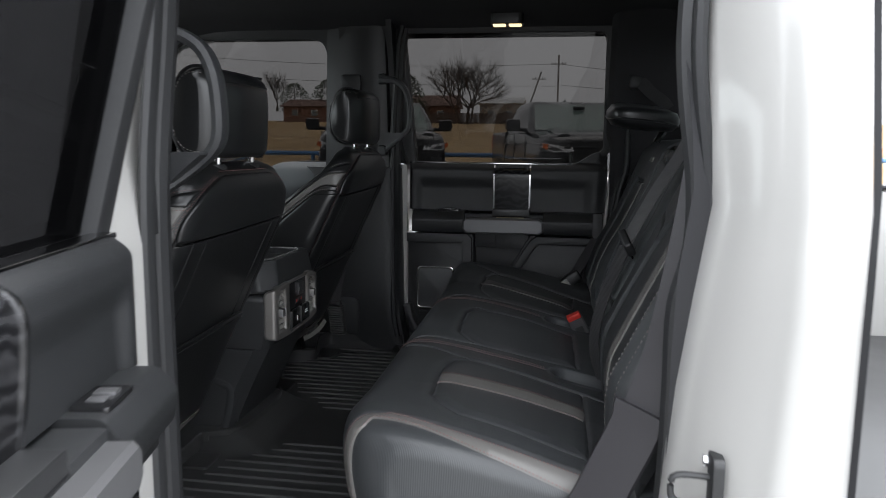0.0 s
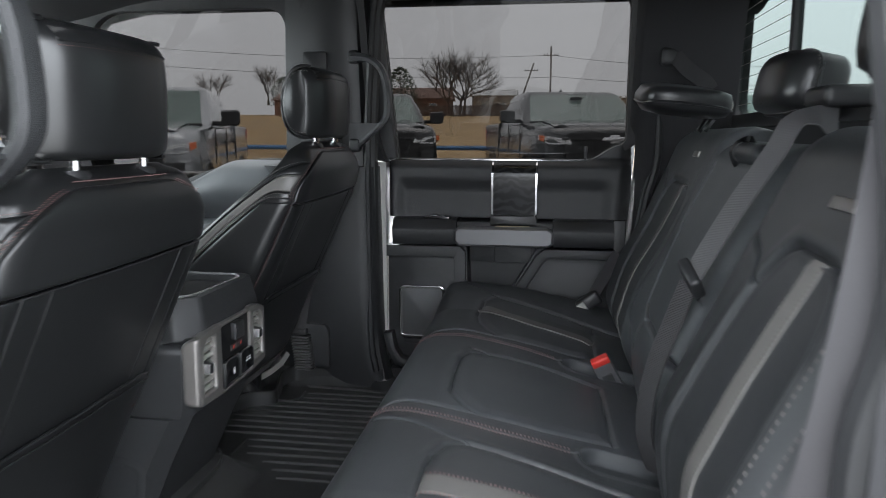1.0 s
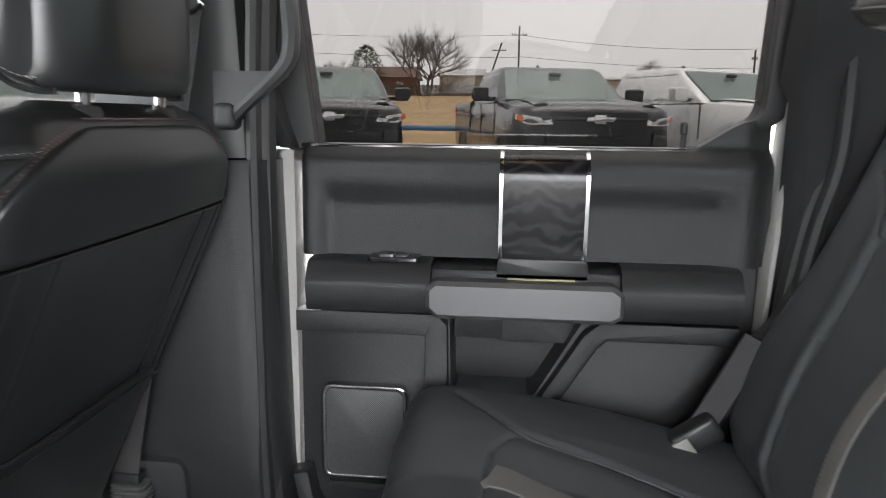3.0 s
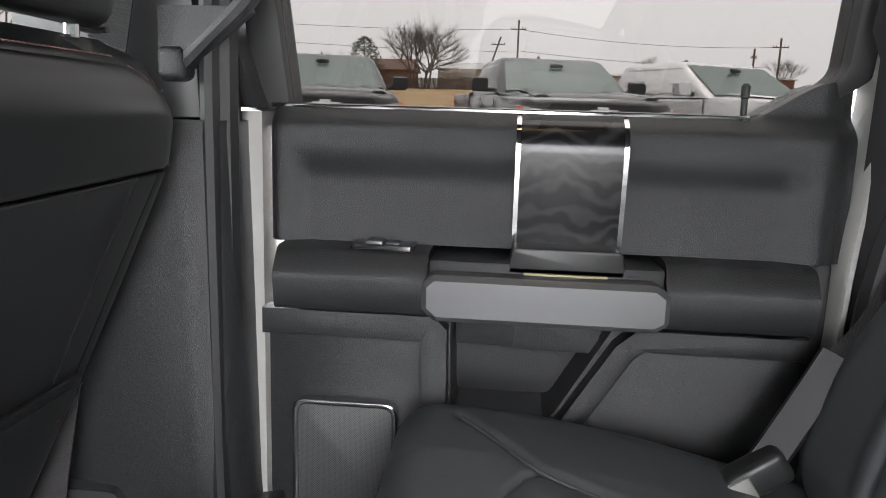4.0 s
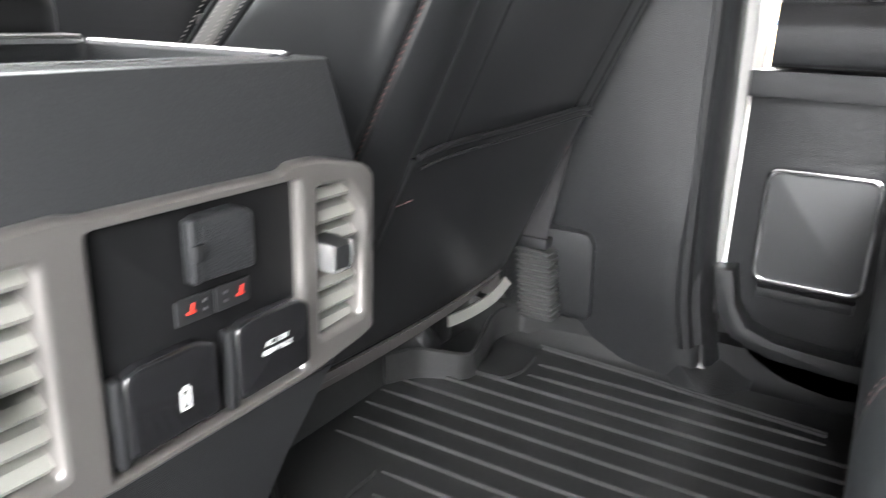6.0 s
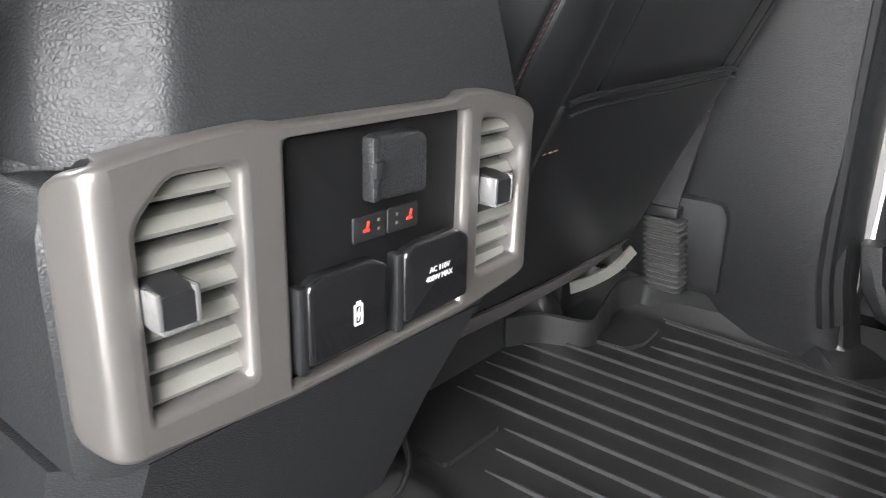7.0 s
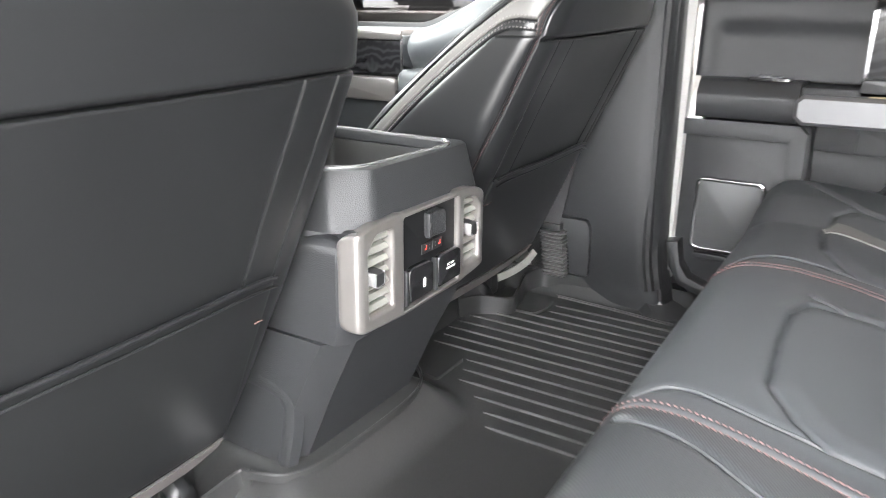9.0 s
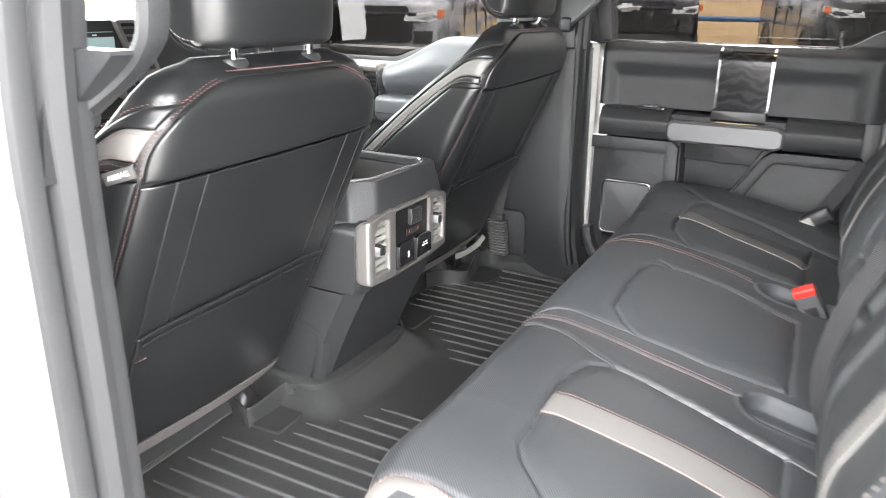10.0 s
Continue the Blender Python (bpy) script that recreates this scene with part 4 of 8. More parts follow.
BANDS = [[(-0.640, 1.386), (-0.672, 1.380), (-0.722, 1.352), (-0.822, 1.274), (-0.902, 1.204), (-0.975, 1.134)],
         [(-0.652, 1.358), (-0.690, 1.358), (-0.735, 1.333), (-0.830, 1.260), (-0.905, 1.194), (-0.980, 1.124)],
         [(-0.674, 1.320), (-0.710, 1.322), (-0.745, 1.304), (-0.835, 1.233), (-0.905, 1.170), (-0.980, 1.098)],
         [(-0.674, 1.303), (-0.715, 1.305), (-0.750, 1.288), (-0.838, 1.217), (-0.908, 1.155), (-0.980, 1.083)]]


def front_seat(yc, side, lift=0.0, aft=0.0):
    """side: +1 where the door is on +y."""
    nm = "passenger" if side > 0 else "driver"
    s = thing("front_seat", f"black leather {nm} seat with red stitching, seen from behind", "car seat", (-0.95, yc, 0.72), group="front seats")
    rings = []
    for z in np.concatenate([np.linspace(0.78, 1.28, 20), np.linspace(1.29, 1.434, 30)]):
        d, w, xr = float(interp(z, SEAT_Z, SEAT_D)), float(interp(z, SEAT_Z, SEAT_W)), float(interp(z, SEAT_Z, SEAT_X))
        r = min(SEAT_R, d * 0.8)
        q = min(0.02, d * 0.15)
        end = w - r + r * math.pi / 2 + max(0.0, d - r - q)
        a = np.linspace(-end, end, 70)
        # the frame keeps clear of the panels sewn over it
        lim = 0.222 if z < CAP_Z else float(cap_half(np.array((z - CAP_Z) / (CAP_TOP - CAP_Z)))) - 0.014
        x, y, _ = seat_skin(a, np.full(70, z), -0.001 - 0.0075 * ease((lim - np.abs(a)) / 0.01) * float(ease(np.array((CAP_TOP - 0.006 - z) / 0.006))))
        ring = [(float(i), yc + float(j), z) for i, j in zip(x, y)]
        xf = ring[-1][0]
        for k in (30, 60, 90):
            ring.append((xf - q * math.sin(radians(k)), yc + w - q * (1 - math.cos(radians(k))), z))
        for k in np.linspace(0.85, -0.85, 9):
            ring.append((xf - q + 0.04 * (d / 0.2) * (1 - abs(k) ** 3), yc + w * k, z))
        for k in (90, 60, 30):
            ring.append((xf - q * math.sin(radians(k)), yc - w + q * (1 - math.cos(radians(k))), z))
        rings.append(ring)
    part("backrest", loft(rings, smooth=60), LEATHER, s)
    tilt = 0.036

    def on(a, z, h=0.0):
        x, y, z = seat_skin(np.array(a), np.array(z), h)
        return Vector((float(x), float(yc + y), float(z)))

    def const(k):
        return lambda t: np.full(np.shape(t), k, float)

    # shell cap, five panels under it, a pocket below
    seat_panel("shell_cap", lambda v: -cap_half(v), lambda v: cap_half(v), lambda u: CAP_Z + tilt * 0.4 * (u - 0.5), const(CAP_TOP), yc, LEATHER, s, r=0.006, base=0.0065, full=0.002, label="smooth black leather shoulder cap")
    def top_of(u0, u1):
        return lambda u: CAP_Z - 0.004 + tilt * 0.4 * ((u0 + (u1 - u0) * u) / 0.5)
    SEAM = 0.2415

    def rim(z):
        return float(np.interp(z, [0.80, CAP_Z], [SEAM + 0.020, SEAM]))
    def edge_line(k):
        """Arc length of a seam that leans out towards the foot: k at the top."""
        return lambda v: k + (0.020 if k > 0 else -0.020) * (1 - np.asarray(v, float)) * (abs(k) > 0.2)
    for a, b, nm2 in ((-SEAM, -0.199, "side_panel"), (-0.1982, -0.150, "rear_strip"), (-0.1492, 0.1492, "rear_panel"), (0.150, 0.1982, "rear_strip"), (0.199, SEAM, "side_panel")):
        seat_panel(nm2, edge_line(a), edge_line(b), const(0.80), top_of(a, b), yc, LEATHER, s, r=0.0035, base=0.0045 if nm2 != "rear_panel" else 0.004, full=0.0012 if nm2 != "rear_panel" else -0.003)
    top = lambda u: 1.066 + (0.008 if side > 0 else 0.018) * (u - 0.5) - 0.006 * np.abs(2 * u - 1) ** 8
    seat_panel("map_pocket", const(-0.200), const(0.200), const(0.826), top, yc, LEATHER, s, r=0.005, base=0.0085, full=0.003, label="black leather map pocket")
    line = [on(-0.198 + 0.396 * k, float(top(np.array(k))) + 0.002, 0.0105) for k in np.linspace(0, 1, 30)]
    part("pocket_piping", tube(line, 0.0032, 8), LEATHER, s)
    part("pocket_seam", tube([p + Vector((0.001, 0, -0.010)) for p in line], 0.0016, 6), LEATHER, s)
    for sgn in (-1, 1):
        part("stitching", stitches([on(sgn * 0.199, 1.012, 0.010), on(sgn * 0.176, 1.016, 0.0135)], 0.004, 0.001, 0.001, lift=(1, 0, 0)), THREAD, s, "red bar tack", "stuff")
    # pale felt hem turned under at the foot of the back
    hem = [[on(a, zz + 0.02 * k, hh) for a in np.linspace(-0.195, 0.195, 12)] for k, (zz, hh) in enumerate(((0.822, 0.011), (0.785, 0.006), (0.735, -0.012)))]
    part("felt_hem", loft([[hem[0][i], hem[1][i], hem[2][i], hem[2][i] + Vector((-0.006, 0, 0.004)), hem[1][i] + Vector((-0.008, 0, 0)), hem[0][i] + Vector((-0.006, 0, 0))] for i in range(12)], smooth=60), FELT, s, "mauve-grey felt hem")
    # twin rows of stitching: up the rear edge, along the cap and over the top
    for sgn in (-1, 1):
        for off in (0.003, 0.0085):
            path = [on(sgn * (rim(z) + off - 0.001), z, 0.0022) for z in np.linspace(0.84, CAP_Z - 0.004, 24)]
            part("stitching", stitches(path, 0.004, 0.002, 0.0006, lean=0.0005, lift=(1, sgn, 0.2)), THREAD if off < 0.01 or side < 0 else THREAD_GREY, s, "red stitching", "stuff")
            path = [on(sgn * (float(cap_half(np.array(v))) + off - 0.0005), CAP_Z + v * (CAP_TOP - CAP_Z) + 0.5 * off * v, 0.002) for v in np.linspace(0.0, 0.97, 24)]
            part("stitching", stitches(path, 0.004, 0.002, 0.0006, lean=0.0005, lift=(1, sgn, 0.6)), THREAD, s, "red stitching", "stuff")
        part("edge_welt", tube([on(sgn * (rim(z) - 0.001), z, 0.0015) for z in np.linspace(0.82, CAP_Z, 30)], 0.0022, 6), LEATHER, s)
    for k in (0.009,):
        part("stitching", stitches([on(a, CAP_TOP + k * 0.75, 0.003) for a in np.linspace(-0.112, 0.112, 24)], 0.004, 0.002, 0.0006, lean=0.0005, lift=(0.6, 0, 0.8)), THREAD, s, "red stitching", "stuff")
    # shoulder bands sweeping forward along the flanks
    for sgn in (-1, 1):
        def flank(x, z, h):
            w, d = interp(z, SEAT_Z, SEAT_W), interp(z, SEAT_Z, SEAT_D)
            r = np.minimum(SEAT_R, d * 0.8)
            t = interp(z, SEAT_Z, SEAT_X) - 0.006 - x
            a = np.where(t < r, w - r + r * np.arccos(np.clip(1 - t / r, -1, 1)), w - r + r * math.pi / 2 + t - r)
            x, y, z = seat_skin(a, z, h)
            return x, yc + sgn * y, z
        curves = [np.array([(p.x, p.z) for p in spline([(a, 0, b) for a, b in c], 41)]) for c in BANDS]
        ts = np.linspace(0, 1, 41)
        for i, (mat, nm2, lab) in enumerate(((LEATHER, "shoulder_band", ""), (STRIPE, "grey_band", "grey vinyl band"), (LEATHER, "shoulder_band", ""))):
            ca, cb = curves[i], curves[i + 1]
            wd = float(np.hypot(*(ca[10] - cb[10])))

            def at(u, v, h):
                x = np.interp(u, ts, ca[:, 0]) * (1 - v) + np.interp(u, ts, cb[:, 0]) * v
                z = np.interp(u, ts, ca[:, 1]) * (1 - v) + np.interp(u, ts, cb[:, 1]) * v
                return flank(x, z, h)
            r = min(0.006, wd * 0.35)
            part(nm2, pad(edge_grid(0.45, 34, r), edge_grid(wd, 4, r), lambda u, v: at(u, v, 0.005 + puff(u, v, 0.45, wd, r, 0.002)), lambda u, v: at(u, v, -0.006), 60), mat, s, lab)
        front = curves[3][::-1]

        def main(u, v, h):
            z = 0.83 + v * (1.297 - 0.83)
            zf = np.concatenate([[0.80], front[:, 1]])
            o = np.argsort(zf)
            x1 = np.interp(z, zf[o], np.concatenate([[-1.13], front[:, 0]])[o])
            th = (np.interp(z, [0.80, CAP_Z], [SEAM + 0.020, SEAM]) - interp(z, SEAT_Z, SEAT_W) + SEAT_R) / SEAT_R
            x0 = interp(z, SEAT_Z, SEAT_X) - 0.006 - SEAT_R * (1 - np.cos(np.clip(th, 0, 1.5))) - 0.0035
            return flank(x0 + u * (x1 - x0), z, h)
        part("flank_panel", pad(edge_grid(0.25, 14, 0.006), edge_grid(0.45, 24, 0.006), lambda u, v: main(u, v, 0.004 + puff(u, v, 0.2, 0.45, 0.006, 0.003)), lambda u, v: main(u, v, -0.006), 60), LEATHER, s)
        for i, dn in ((0, -0.004), (1, 0.005), (2, -0.004), (2, 0.005), (3, -0.004)):
            c = curves[i]
            path = []
            for k in range(0, 41):
                t = c[min(k + 1, 40)] - c[max(k - 1, 0)]
                t = t / np.hypot(*t)
                x, y, z = flank(c[k][0] - t[1] * dn, c[k][1] + t[0] * dn, 0.0062)
                path.append(Vector((float(x), float(y), float(z))))
            part("stitching", stitches(path, 0.004, 0.002, 0.0006, lean=0.0004, lift=(0, sgn, 0.3)), THREAD if side < 0 else THREAD_GREY, s, "red stitching" if side < 0 else "pale stitching", "stuff")
    # airbag tag sewn in on the door side
    ty = yc + side * 0.2565
    tm = Matrix.Translation((-0.684, ty, 1.306)) @ Matrix.Rotation(radians(-15 * side), 4, "Z") @ Matrix.Rotation(radians(-18), 4, "Y")
    part("airbag_tag", box((-0.022, -0.0025, -0.008), (0.022, 0.0025, 0.008), 0.002, m=tm), STRIPE_DARK, s, "small grey sewn airbag tag")
    tag = words("AIRBAG", 0.009, tm @ Matrix.Translation((0, side * 0.0029, 0)) @ (Matrix.Rotation(radians(180), 4, "Z") if side > 0 else Matrix.Identity(4)) @ Matrix.Rotation(radians(90), 4, "X"))
    part("tag_lettering", tag, MARKING, s)

    def cush(u, v):
        x = -1.42 + 0.50 * u
        y = yc - 0.26 + 0.52 * v
        e = np.minimum(np.minimum(v, 1 - v) / 0.12, np.minimum(u, 1 - u) / 0.1)
        return x, y, 0.955 - 0.05 * (1 - np.sqrt(np.clip(1 - (1 - np.clip(e, 0, 1)) ** 2, 0, 1))) + 0.02 * np.abs(v - 0.5) * 2
    def cush_b(u, v):
        x, y, z = cush(u, v)
        return x, y, np.full_like(z, 0.80)
    part("cushion", pad(24, 24, cush, cush_b), LEATHER, s)
    for yy in (-0.2, 0.2):
        part("seat_rail", box((-1.4, yc + yy - 0.02, 0.678), (-0.955, yc + yy + 0.02, 0.81), 0.01), PLASTIC_SMOOTH, s)

    # headrest on two posts: a D in side view, bowed a little across
    prof = [(-0.628, 1.458), (-0.621, 1.475), (-0.618, 1.52), (-0.617, 1.57), (-0.620, 1.602), (-0.628, 1.616), (-0.645, 1.626), (-0.668, 1.628), (-0.690, 1.614), (-0.706, 1.585), (-0.714, 1.548), (-0.713, 1.51), (-0.703, 1.478), (-0.686, 1.460), (-0.656, 1.452)]
    prof = [(p.x, p.z) for p in spline([(a, 0, b) for a, b in prof], 48, closed=True)]
    prof = [(a - 0.004 * (a < -0.66), 1.4423 + (b - 1.452) * 0.96) for a, b in prof]
    cx, cz = -0.665, 1.527
    rings = []
    for y in np.concatenate([[-0.138, -0.1375, -0.136, -0.133, -0.128, -0.12], np.linspace(-0.112, 0.112, 21), [0.12, 0.128, 0.133, 0.136, 0.1375, 0.138]]):
        e = np.clip((abs(y) - 0.095) / 0.043, 0, 1)
        k = 1 - 0.13 * (1 - math.sqrt(1 - e ** 2 * 0.99))
        c = np.clip((abs(y) - 0.05) / 0.09, 0, 1)
        ring = []
        for px, pz in prof:
            back = ease(np.array((px - cx) / 0.04))
            x = cx + (px - cx) * k - float(back) * 0.055 * (1 - math.sqrt(1 - (0.94 * c) ** 2)) - 0.012 * (y / 0.138) ** 2
            ring.append((x, yc + y, cz + (pz - cz) * k))
        rings.append(ring)
    head = part("headrest", loft(rings, smooth=75), LEATHER, s)
    for sgn in (-1, 1):
        rimp = [Vector((cx + (px - cx) * 1.0 - 0.012, yc + sgn * 0.128, cz + (pz - cz) * 1.0)) for px, pz in prof if px < -0.64]
        j = max(range(len(rimp)), key=lambda i: (rimp[i] - rimp[i - 1]).length)
        rimp = rimp[j:] + rimp[:j]
        part("welt", tube(rimp, 0.0035, 6), LEATHER, head)
        inner = [Vector((cx - 0.012 + (p.x - cx + 0.012) * 0.84, yc + sgn * 0.1388, cz + (p.z - cz) * 0.86)) for p in rimp]
        part("stitching", stitches(inner, 0.0045, 0.0028, 0.0006, lift=(0, sgn, 0)), THREAD_GREY, head, "pale stitching", "stuff")
    def band(u, v):
        y = -0.118 + 0.236 * u
        x = np.interp(v, [0, 0.5, 1], [-0.6225, -0.630, -0.646]) - 0.012 * (y / 0.138) ** 2 - 0.055 * (1 - np.sqrt(1 - (0.94 * np.clip((np.abs(y) - 0.05) / 0.09, 0, 1)) ** 2)) + 0.002
        z = 1.4423 + (np.interp(v, [0, 0.5, 1], [1.602, 1.6165, 1.6265]) - 1.452) * 0.96 - 0.0005
        return x, yc + y, z
    part("top_band", sheet(30, 7, band, 0.003, (1, 0, 0.6)), STRIPE_DARK, head, "grey vinyl band along the top")
    lowb = [Vector([float(c) for c in band(np.array(k), np.array(0.0))]) for k in np.linspace(0.0, 1, 20)]
    part("band_welt", tube(lowb, 0.0022, 6), LEATHER, head)
    part("stitching", stitches([p + Vector((0.001, 0, -0.006)) for p in lowb], 0.0045, 0.0024, 0.0007, lift=(1, 0, 0)), THREAD, head, "red stitching", "stuff")
    for yy in (-0.078, 0.078):
        part("headrest_post", tube([(-0.664, yc + yy, 1.40), (-0.662, yc + yy, 1.47)], 0.0065, 10), CHROME, s, "chrome post")
        part("post_guide", loft([[(-0.664 + r * math.cos(a), yc + yy + 1.4 * r * math.sin(a), z) for a in np.linspace(0, 2 * math.pi, 17)[:-1]] for z, r in ((1.400, 0.018), (1.424, 0.017), (1.430, 0.014), (1.431, 0.008))]), PLASTIC_SMOOTH, s)
    for o in s.children_recursive:
        if o.type == "MESH":
            o.data.transform(Matrix.Translation((aft, 0, lift)))
    return s


driver_seat = front_seat(1.424, -1)
passenger_seat = front_seat(2.335, 1, 0.03, 0.015)

# ---- rear bench ----
bench = thing("rear_bench", "black leather split rear bench with grey stripes and red stitching", "bench seat", (-0.1, MID, 0.7))
CUSH_PROF = [(-0.30, 0.765), (-0.345, 0.80), (-0.375, 0.87), (-0.386, 0.94), (-0.378, 0.992), (-0.352, 1.017), (-0.315, 1.023), (-0.26, 1.021), (-0.18, 1.012), (-0.08, 0.995), (0.02, 0.972), (0.10, 0.955), (0.17, 0.942)]
_cp = spline([(x, 0, z) for x, z in CUSH_PROF], 140)
_cs = np.concatenate([[0], np.cumsum([(b - a).length for a, b in zip(_cp, _cp[1:])])])
_cx, _cz = np.array([p.x for p in _cp]), np.array([p.z for p in _cp])
_nx, _nz = np.gradient(_cz), -np.gradient(_cx)
_nl = np.hypot(_nx, _nz)
_nx, _nz = -_nx / _nl, -_nz / _nl


def cushion_at(x_or_s, y, h):
    """A point of the bench cushion at arc length s along its profile, h out of it."""
    s = x_or_s
    x, z = np.interp(s, _cs, _cx), np.interp(s, _cs, _cz)
    nx, nz = np.interp(s, _cs, _nx), np.interp(s, _cs, _nz)
    corner = 0.085 * np.clip((1.285 - y) / 0.18, 0, 1) ** 2.2 * (1 - ease((x + 0.36) / 0.3))
    rise = np.interp(y, [1.1, 1.25, 1.4, 1.73, 2.03, 2.4, 2.52, 2.66], [-0.017, -0.015, -0.022, -0.016, -0.009, -0.002, 0.022, 0.036])
    return x + nx * h + corner, y, z + nz * h + rise


def s_of(x):
    """Arc length on the top of the cushion above x."""
    i = int(np.argmin(_cx))
    return float(np.interp(x, _cx[i:], _cs[i:]))


if cushion_at(np.array(s_of(-0.1)), np.array(0.0), np.array(0.1))[2] < 1.0:
    _nx, _nz = -_nx, -_nz
S_END = float(_cs[-1])


def edge_near(S):
    return 1.105 + 0.0 * S


def seam_near(S):
    """The sewn seam between the near and the middle cushion, y along the arc."""
    return np.interp(S, [s_of(x) for x in (-0.37, -0.306, -0.261, -0.151, -0.064, -0.015)], [1.690, 1.688, 1.680, 1.658, 1.652, 1.650])


def seam_far(S):
    return np.interp(S, [s_of(x) for x in (-0.37, -0.327, -0.267, -0.193, -0.111, -0.038)], [2.125, 2.148, 2.158, 2.148, 2.129, 2.106])


def edge_far(S):
    return 2.655 + 0.0 * S


def h_cushion(S, Y, y0, y1, lines, insert, r0, r1):
    e0, e1 = np.clip((Y - y0(S)) / r0, 0, 1), np.clip((y1(S) - Y) / r1, 0, 1)
    h = -r0 * 0.8 * (1 - np.sqrt(np.clip(1 - (1 - e0) ** 2, 0, 1))) - r1 * 0.8 * (1 - np.sqrt(np.clip(1 - (1 - e1) ** 2, 0, 1)))
    for pts, d, w in lines:
        h = h + groove(S, Y, pts, d, w)
    # belt stowage pockets let into the seams at the rear
    for px, py, pr in ((0.027, 1.645, 0.041), (-0.001, 2.100, 0.039)):
        dd = np.hypot(np.minimum(S - s_of(px), 0), Y - py)
        h = h - 0.022 * ease((pr - dd) / 0.010) + 0.003 * np.exp(-((dd - pr - 0.003) / 0.004) ** 2)
    if insert:
        sd = signed(S, Y, insert)
        h = h - 0.005 * np.exp(-(sd / 0.003) ** 2) + 0.004 * ease(sd / 0.03) + 0.0015 * np.exp(-((sd + 0.01) / 0.01) ** 2)
    return h


def cushion_part(y0, y1, lines, insert, r0=0.02, r1=0.02, mat=LEATHER, nv=70):
    def f(u, v):
        S = u * S_END
        Y = y0(S) + v * (y1(S) - y0(S))
        return cushion_at(S, Y, h_cushion(S, Y, y0, y1, lines, insert, r0, r1))
    def r(u, v):
        x, y, z = f(u, v)
        return np.minimum(x + 0.05, 0.16), y + 0.01 * (1 - 2 * v), 0.76 + 0.10 * u
    return part("seat_cushion", pad(260, int(nv * 2.6), f, r, 60), mat, bench)


SX = s_of
NEAR_EDGE = [(-0.36, 1.662), (-0.285, 1.645), (-0.186, 1.591), (-0.09, 1.573), (-0.01, 1.559), (0.057, 1.547), (0.115, 1.537)]
MID_EDGE = [(-0.36, 1.715), (-0.322, 1.738), (-0.266, 1.730), (-0.182, 1.712), (-0.073, 1.703), (0.047, 1.719)]
MID_FAR_EDGE = [(-0.235, 2.072), (-0.196, 2.047), (-0.108, 2.036), (0.03, 1.990)]
FAR_EDGE = [(-0.36, 2.155), (-0.315, 2.200), (-0.253, 2.207), (-0.19, 2.187), (-0.103, 2.178), (-0.024, 2.166), (0.039, 2.180)]
BOLSTER = [(-0.30, 2.595), (-0.259, 2.555), (-0.209, 2.506), (-0.095, 2.476), (0.046, 2.444), (0.12, 2.43)]


def on_top(path):
    return [(s_of(x), y) for x, y in path]


near_ins = on_top([(-0.186, 1.591), (-0.222, 1.572), (-0.237, 1.53), (-0.240, 1.483), (-0.238, 1.411), (-0.232, 1.328), (-0.215, 1.298), (-0.171, 1.25), (-0.086, 1.235), (0.06, 1.20), (0.059, 1.458), (0.057, 1.547), (-0.01, 1.559), (-0.09, 1.573)])
mid_ins = on_top([(-0.235, 2.040), (-0.252, 2.00), (-0.252, 1.896), (-0.245, 1.794), (-0.213, 1.74), (-0.182, 1.712), (-0.073, 1.703), (0.047, 1.72), (0.044, 1.833), (0.039, 1.995), (-0.065, 2.029), (-0.165, 2.046)])
far_ins = on_top([(-0.225, 2.492), (-0.246, 2.46), (-0.254, 2.351), (-0.244, 2.283), (-0.215, 2.226), (-0.19, 2.187), (-0.103, 2.178), (-0.024, 2.166), (0.039, 2.18), (0.038, 2.304), (0.045, 2.438), (-0.095, 2.472), (-0.209, 2.50)])
near_lines = [(on_top(NEAR_EDGE), 0.004, 0.005),
              ([(0.02, 1.19), (SX(-0.37), 1.19), (SX(-0.30), 1.20), (SX(-0.1), 1.17), (SX(0.08), 1.14)], 0.006, 0.006)]
mid_lines = [(on_top(MID_EDGE), 0.004, 0.005), (on_top(MID_FAR_EDGE), 0.003, 0.005)]
far_lines = [(on_top(FAR_EDGE), 0.003, 0.005), (on_top(BOLSTER), 0.005, 0.006)]
NEARP = (edge_near, seam_near, near_lines, near_ins, 0.05, 0.006)
MIDP = (seam_near, seam_far, mid_lines, mid_ins, 0.006, 0.006)
FARP = (seam_far, edge_far, far_lines, far_ins, 0.006, 0.05)
# Near cushion toned darker than the others: light balance put into the colour.
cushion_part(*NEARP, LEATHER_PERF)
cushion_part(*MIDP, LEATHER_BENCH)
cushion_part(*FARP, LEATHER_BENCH)


